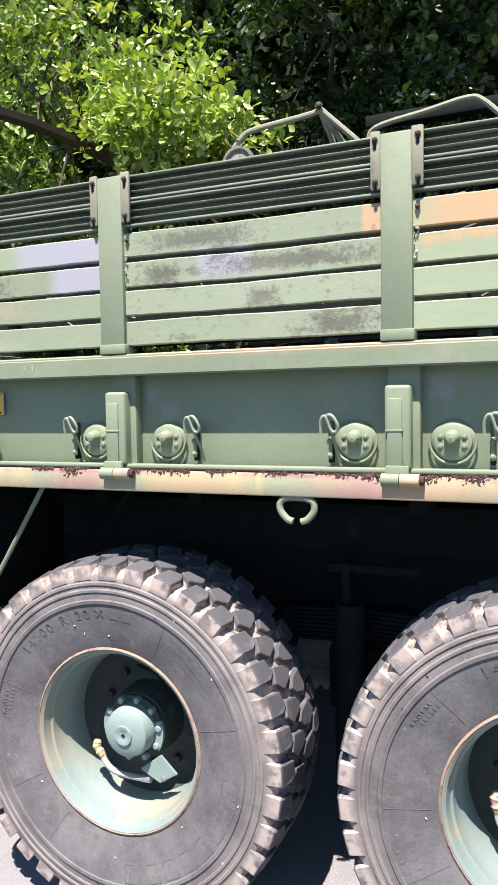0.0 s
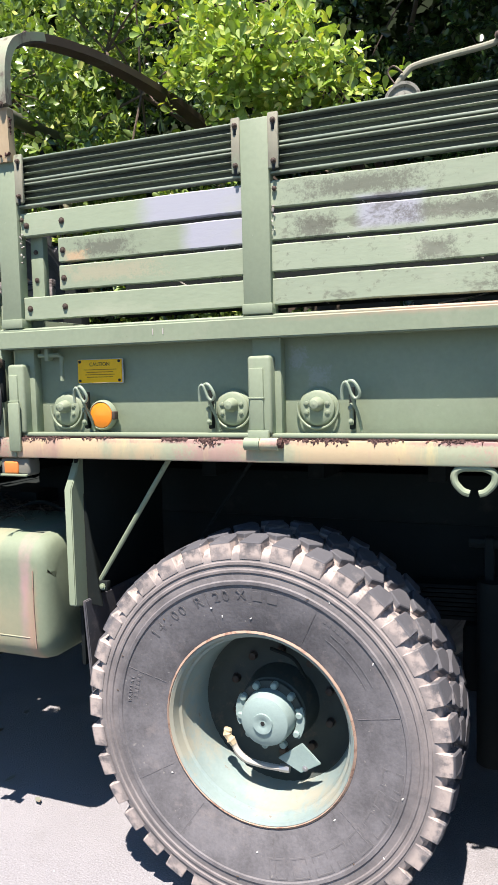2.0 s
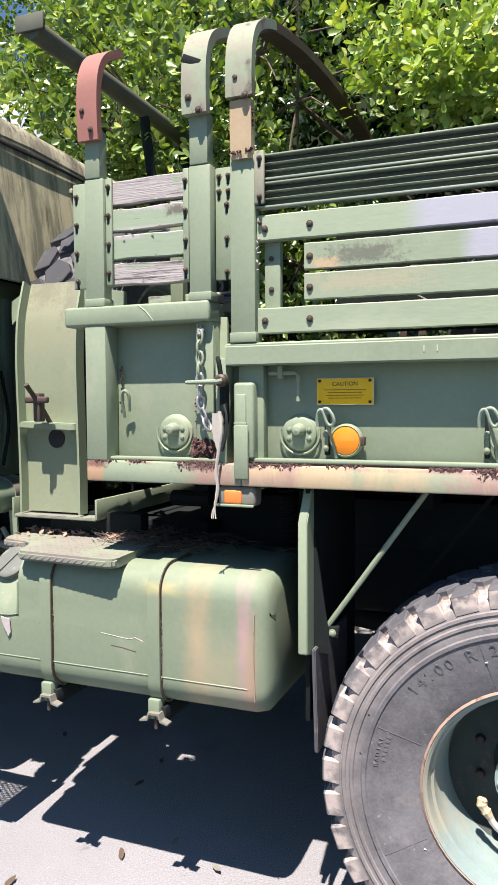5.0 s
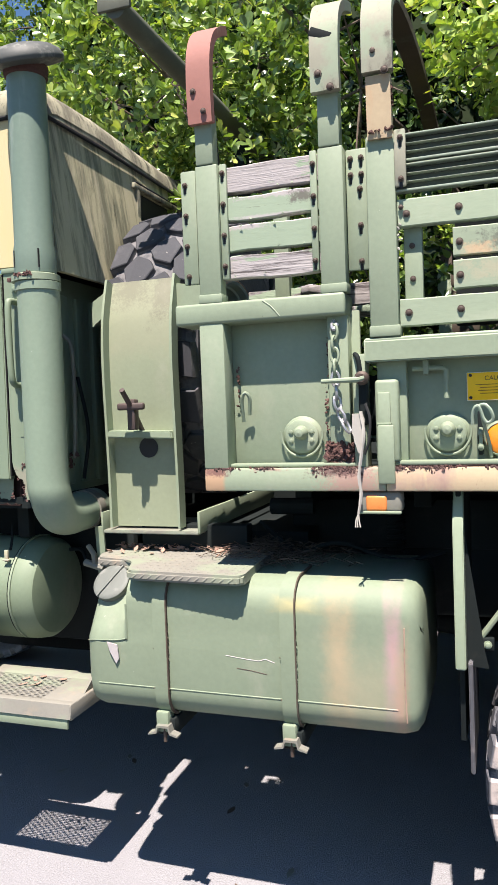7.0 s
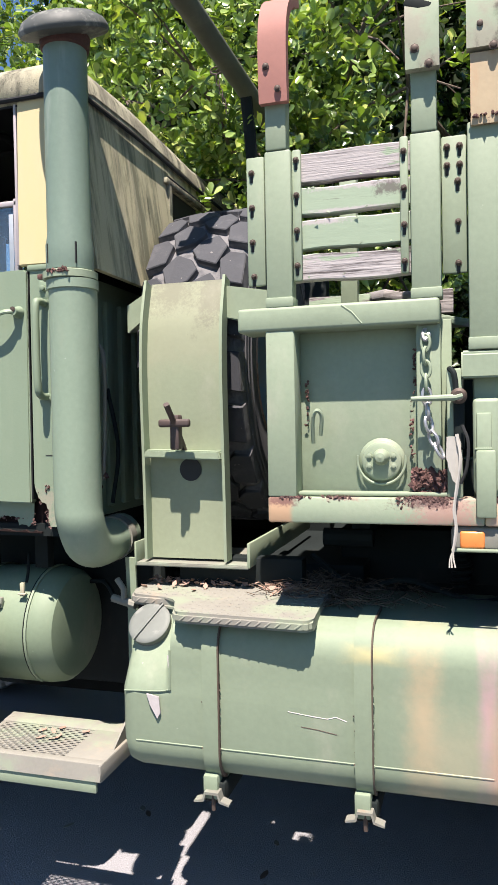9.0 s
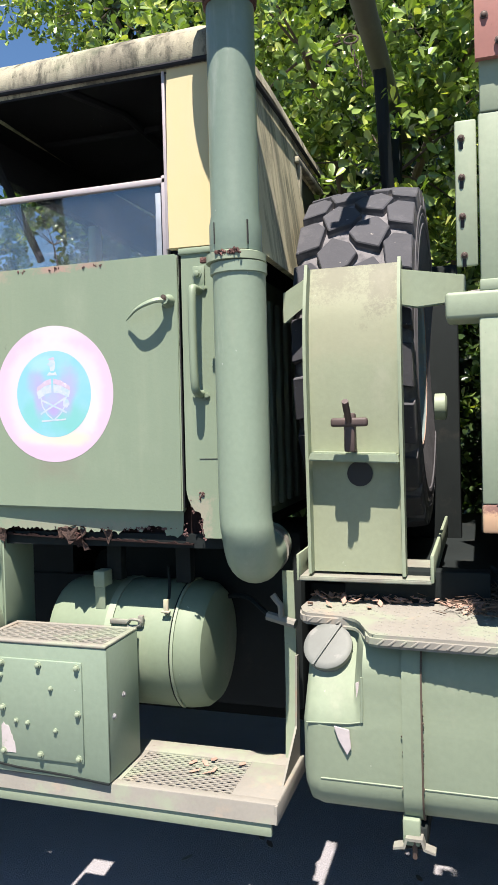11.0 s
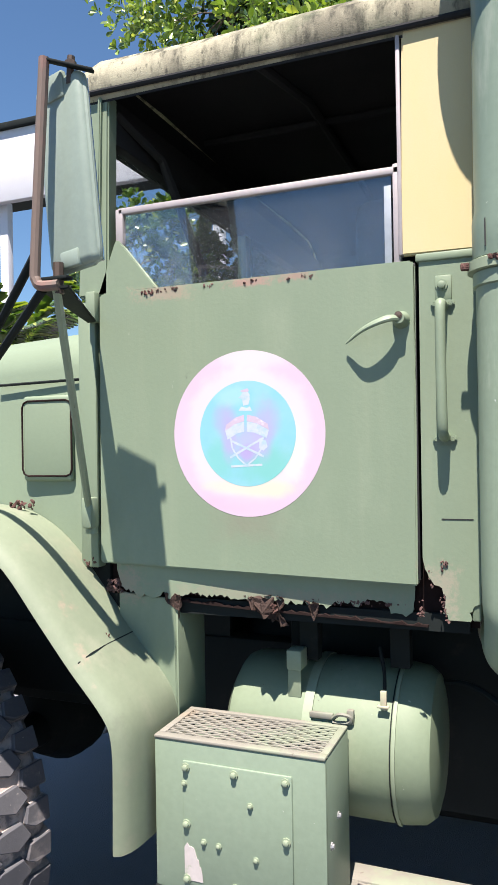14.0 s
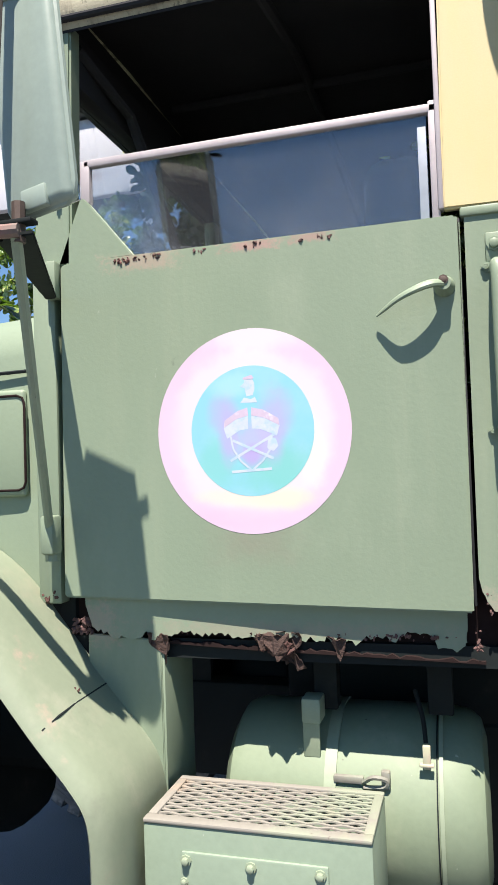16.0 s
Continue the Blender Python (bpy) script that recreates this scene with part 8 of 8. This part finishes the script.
# ---- leaves ----
def leaf_mesh(name, base, way, normal, length, material):
    """Folded, rounded leaves: base points, directions, normals and lengths as arrays."""
    n = len(base)
    side = np.cross(way, normal)
    side /= np.linalg.norm(side, axis=1, keepdims=True) + 1e-9
    up = np.cross(side, way)
    L = length[:, None]
    W = L * 0.27
    v = np.empty((n, 8, 3))
    v[:, 0] = base
    for q, (along, wide, lift) in enumerate(((0.30, 0.55, 0.16), (0.62, 1.0, 0.24), (0.88, 0.78, 0.10))):
        mid = base + way * L * along + up * W * lift
        v[:, 1 + q] = mid - side * W * wide
        v[:, 7 - q] = mid + side * W * wide
    v[:, 4] = base + way * L - up * W * 0.18
    halves = np.array([[0, 1, 2, 3, 4], [0, 4, 5, 6, 7]])
    loops = (halves[None] + 8 * np.arange(n)[:, None, None]).reshape(-1)
    me = bpy.data.meshes.new(name)
    me.vertices.add(8 * n)
    me.vertices.foreach_set("co", v.reshape(-1))
    me.loops.add(10 * n)
    me.loops.foreach_set("vertex_index", loops.astype(np.int32))
    me.polygons.add(2 * n)
    me.polygons.foreach_set("loop_start", np.arange(0, 10 * n, 5, dtype=np.int32))
    me.update(calc_edges=True)
    me.validate()
    me.materials.append(material)
    return me


def rosettes(rng, centres, out, per, size):
    """Leaves in whorls at twig ends, facing outwards and upwards."""
    n = len(centres)
    c = np.repeat(centres, per, axis=0)
    axis = np.repeat(out, per, axis=0) + rng.normal(0, 0.25, (n * per, 3))
    axis /= np.linalg.norm(axis, axis=1, keepdims=True)
    ref = np.tile([0.31, 0.17, 0.93], (n * per, 1))
    u = np.cross(axis, ref)
    u /= np.linalg.norm(u, axis=1, keepdims=True)
    w = np.cross(axis, u)
    ang = np.tile(np.arange(per) * 2.4, n) + np.repeat(rng.uniform(0, 6.28, n), per) + rng.normal(0, 0.3, n * per)
    open_ = rng.uniform(0.35, 1.5, n * per)[:, None]
    way = axis * np.cos(open_) + (u * np.cos(ang)[:, None] + w * np.sin(ang)[:, None]) * np.sin(open_)
    way[:, 2] -= 0.12
    way /= np.linalg.norm(way, axis=1, keepdims=True)
    normal = axis + rng.normal(0, 0.62, (n * per, 3))
    length = rng.uniform(0.7, 1.2, n * per) * size
    base = c + way * 0.006 + axis * rng.uniform(-0.03, 0.02, n * per)[:, None]
    return base, way, normal, length


def shell_points(rng, n, centre, radii, inner=0.5):
    d = rng.normal(0, 1, (n, 3))
    d /= np.linalg.norm(d, axis=1, keepdims=True)
    r = rng.uniform(inner, 1.0, n)[:, None] ** 0.6
    lump = 1 + 0.16 * np.sin(d[:, :1] * 7 + centre[0] * 5) * np.cos(d[:, 2:] * 6 + centre[1] * 3)
    p = np.array(centre) + d * r * lump * np.array(radii)
    # sprays: several whorls sit round each twig end, with gaps between them
    k = np.repeat(np.arange(0, n, 6), 6)[:n]
    p = p[k] + rng.normal(0, 1, (n, 3)) * np.array([0.075, 0.06, 0.055])
    return p, d[k] * 0.7 + rng.normal(0, 0.35, (n, 3))


def build_tree(label, foot, clumps, seed, per=7, size=0.052, material=None, dense=1.5, inner=None):
    rng = np.random.default_rng(seed)
    tree = thing("tree", foot, label, "tree", "trees behind the truck")
    limb = bmesh.new()
    f = Vector(foot)
    top = f + Vector((0.1, -0.1, 2.3))
    tube(smooth_path([f, f + Vector((0.05, 0.03, 1.0)), top], 5), [0.15 - 0.006 * k for k in range(11)], 10, limb)
    trunk = part("trunk", limb, bark, tree)
    for centre, radii, count in clumps:
        c = Vector(centre)
        mid = (top + c) / 2 + Vector((0, 0, 0.15))
        part("limb", tube(smooth_path([top - Vector((0, 0, 0.3)), mid, c], 5), [0.04 - 0.003 * k for k in range(11)], 7), bark, tree)
        twigs = bmesh.new()
        for k in range(7):
            d = Vector(rng.normal(0, 1, 3)).normalized()
            e = c + Vector((d.x * radii[0], d.y * radii[1], d.z * radii[2])) * 0.85
            tube([c, (c + e) / 2 + Vector((0, 0, 0.03)), e], [0.008, 0.005, 0.003], 5, twigs)
        part("branch", twigs, bark, tree)
        p, d = shell_points(rng, int(count * dense), centre, radii)
        out = d * 0.8 + np.array([0, -0.25, 0.55])
        # Rear clumps can take the darker copy, shade put into their colour.
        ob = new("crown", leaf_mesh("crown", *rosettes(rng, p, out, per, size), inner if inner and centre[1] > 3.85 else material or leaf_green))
        ob.parent = tree
        ob.matrix_parent_inverse = world_of(tree).inverted()
    return tree


build_tree("leafy evergreen tree with a sunlit yellow-green bough over the truck bed", (-1.5, 5.2, 0),
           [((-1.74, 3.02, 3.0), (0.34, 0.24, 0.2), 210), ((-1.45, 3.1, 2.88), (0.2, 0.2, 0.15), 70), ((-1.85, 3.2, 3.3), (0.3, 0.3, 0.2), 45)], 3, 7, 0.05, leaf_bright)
for k, (foot, label, clumps) in enumerate((
        ((0.6, 5.4, 0), "dense evergreen tree in deep shade behind the truck", [((-0.4, 3.9, 2.9), (0.8, 0.6, 0.8), 520), ((0.5, 3.7, 3.0), (0.7, 0.6, 0.9), 420), ((-0.2, 3.6, 3.7), (1.0, 0.8, 0.5), 420), ((0.9, 4.6, 2.3), (0.8, 0.8, 0.9), 350), ((-0.9, 4.5, 2.6), (0.9, 0.5, 1.1), 520)]),
        ((-1.9, 5.6, 0), "dense evergreen tree with dark inner foliage", [((-1.9, 4.3, 2.9), (0.9, 0.5, 1.0), 600), ((-1.2, 4.0, 3.7), (0.9, 0.7, 0.5), 360), ((-2.5, 3.4, 3.1), (0.5, 0.4, 0.6), 60), ((-1.9, 5.0, 1.9), (1.2, 0.5, 0.7), 350)]),
        ((-3.6, 5.5, 0), "evergreen tree with glossy leaves leaning over the cab", [((-3.1, 3.5, 2.75), (0.55, 0.42, 0.5), 320), ((-3.5, 3.55, 3.35), (0.75, 0.55, 0.55), 420), ((-2.7, 3.4, 3.35), (0.55, 0.42, 0.5), 120), ((-4.2, 4.2, 3.6), (0.8, 0.6, 0.6), 420), ((-3.2, 4.5, 2.2), (0.9, 0.5, 0.9), 420), ((-2.6, 3.75, 2.4), (0.4, 0.35, 0.45), 100)]),
        ((-4.6, 6.6, 0), "tall tree whose leafy crown rises over the cab roof", [((-5.3, 5.2, 4.75), (0.8, 0.7, 0.55), 450), ((-4.4, 5.0, 4.6), (0.8, 0.7, 0.7), 500), ((-4.9, 5.6, 5.4), (1.4, 1.0, 0.6), 500), ((-3.4, 5.2, 4.6), (1.0, 0.9, 0.9), 600)]))):
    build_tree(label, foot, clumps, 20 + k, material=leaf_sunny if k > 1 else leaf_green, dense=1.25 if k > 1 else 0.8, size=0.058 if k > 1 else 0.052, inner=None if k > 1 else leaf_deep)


def build_canopy():
    """High unseen boughs, added to keep the sun off most of the leaves below."""
    rng = np.random.default_rng(99)
    tree = thing("tree", (-0.5, 6.8, 0), "unseen tree whose high boughs are added to shade the leaves below", "tree", "trees behind the truck")
    f = Vector((-0.5, 6.8, 0))
    part("trunk", tube(smooth_path([f, f + Vector((0.05, -0.1, 2)), f + Vector((-0.1, -0.4, 4.4))], 6), [0.22 - 0.008 * k for k in range(13)], 12), bark, tree)
    for centre, radii, count in (((-0.2, 3.3, 4.5), (1.3, 0.7, 0.45), 900), ((1.2, 3.4, 4.3), (1.0, 0.7, 0.5), 700), ((-1.3, 4.6, 4.7), (1.6, 0.8, 0.5), 1200), ((0.8, 4.8, 4.7), (1.4, 0.9, 0.6), 1000), ((0.3, 4.9, 5.6), (2.7, 2.5, 0.5), 3600)):
        c = Vector(centre)
        part("limb", tube(smooth_path([f + Vector((-0.1, -0.4, 4.2)), (f + c) / 2 + Vector((0, 0, 2.7)), c], 5), [0.10 - 0.006 * k for k in range(11)], 8), bark, tree)
        p, d = shell_points(rng, count, centre, radii, 0.3)
        ob = new("crown", leaf_mesh("crown", *rosettes(rng, p, d + np.array([0, -0.1, 0.7]), 7, 0.085), leaf_green))
        ob.parent = tree
        ob.matrix_parent_inverse = world_of(tree).inverted()


build_canopy()


def build_hedge():
    """Dense undergrowth, coloured as deep shade, that closes the view behind the trees."""
    rng = np.random.default_rng(7)
    n = 12000
    x, z = rng.uniform(-5.7, 3.2, n), rng.uniform(0.1, 6.0, n)
    y = 5.6 + 0.35 * np.sin(x * 2.3) * np.cos(z * 1.9) + rng.uniform(-0.3, 0.3, n)
    out = np.tile([0.0, -0.7, 0.5], (n, 1)) + rng.normal(0, 0.4, (n, 3))
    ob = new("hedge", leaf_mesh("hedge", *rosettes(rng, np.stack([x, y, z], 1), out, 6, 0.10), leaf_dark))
    tagged(ob, "undergrowth coloured as deep shade, closing the view behind the trees", "hedge", kind="stuff")
    # Dark sheet in place of the shade between the leaves.
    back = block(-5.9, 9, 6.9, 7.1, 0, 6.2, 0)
    deep_shade = surface("deep_shade_foliage", (0.02, 0.035, 0.012), 0.95, vary=0.5, scale=6)
    tagged(part("backdrop", back, deep_shade, None), "flat dark sheet standing in for shaded foliage far behind", "foliage", kind="structure")


build_hedge()


def build_distance():
    shed = thing("open_shed", (-14, 15, 0), "tall open shed with a deep pale rust-streaked fascia", "building")
    part("fascia", block(-20.0, -9.6, 14.9, 15.1, 7.7, 9.4, 0.02), pale_wall, shed)
    part("roof", block(-20.1, -9.5, 14.8, 20, 9.4, 9.55, 0.02), dark_steel, shed)
    for x in (-19.8, -15.5, -9.8):
        part("post", block(x - 0.12, x + 0.12, 15.2, 15.4, 0, 7.8, 0.02), pale_wall, shed)
    rng = np.random.default_rng(12)
    palm = thing("palm", (-8.2, 6.5, 0), "green palm with arching fronds beyond the bonnet", "palm")
    part("trunk", tube([(-8.2, 6.5, 0), (-8.15, 6.5, 1.6), (-8.2, 6.5, 2.6)], [0.12, 0.10, 0.09], 10), bark, palm)
    for k in range(10):
        a = k * 2.4
        tip = Vector((math.cos(a), math.sin(a), 0))
        rib = smooth_path([Vector((-8.2, 6.5, 2.6)), Vector((-8.2, 6.5, 3.1)) + tip * 0.5 + Vector((0, 0, 0.25 * math.sin(k))), Vector((-8.2, 6.5, 2.9)) + tip * 1.1], 8)
        pts, ways, nor, ln = [], [], [], []
        for i, p in enumerate(rib[2:]):
            d = (rib[min(i + 3, len(rib) - 1)] - rib[i + 1]).normalized()
            s = d.cross(Vector((0, 0, 1))).normalized()
            for sg in (-1, 1):
                for j in (0, 0.5):
                    pts.append(p + d * 0.05 * j)
                    ways.append((d * 0.7 + s * sg * 0.7 + Vector((0, 0, -0.25))).normalized())
                    nor.append(Vector((0, 0, 1)))
                    ln.append(0.30)
        me = leaf_mesh("frond", np.array(pts), np.array(ways), np.array(nor), np.array(ln) * (0.7 + 0.3 * rng.random()), leaf_green)
        ob = new("frond", me)
        ob.parent = palm
        ob.matrix_parent_inverse = world_of(palm).inverted()


build_distance()


build_tree("leafy tree beyond the bonnet", (-8.3, 9.6, 0), [((-8.3, 9.2, 4.2), (1.1, 0.8, 1.0), 500), ((-7.6, 9.4, 3.4), (0.7, 0.6, 0.7), 250)], 44, 6, 0.11)


def build_ground_leaves():
    rnd = random.Random(21)
    for k in range(26):
        x, y = rnd.uniform(-4.2, 0.6), rnd.uniform(1.6, 3.1)
        if k == 0:
            x, y = -3.005, 2.702
        if k == 1:
            x, y = -2.66, 2.37
        own = prism([(-0.032, 0), (-0.012, 0.011), (0.014, 0.010), (0.032, 0.001), (0.012, -0.011), (-0.014, -0.009)], "z", 0, 0.0012)
        bmesh.ops.transform(own, matrix=pose(x, y, 0.012, rnd.uniform(-14, 14), rnd.uniform(-10, 10), rnd.uniform(0, 360)), verts=own.verts)
        tagged(part("fallen_leaf", own, tread if k % 3 else litter, None, "", 0), "dry fallen leaf lying on the asphalt", "leaf", "fallen leaves on the asphalt")


build_ground_leaves()
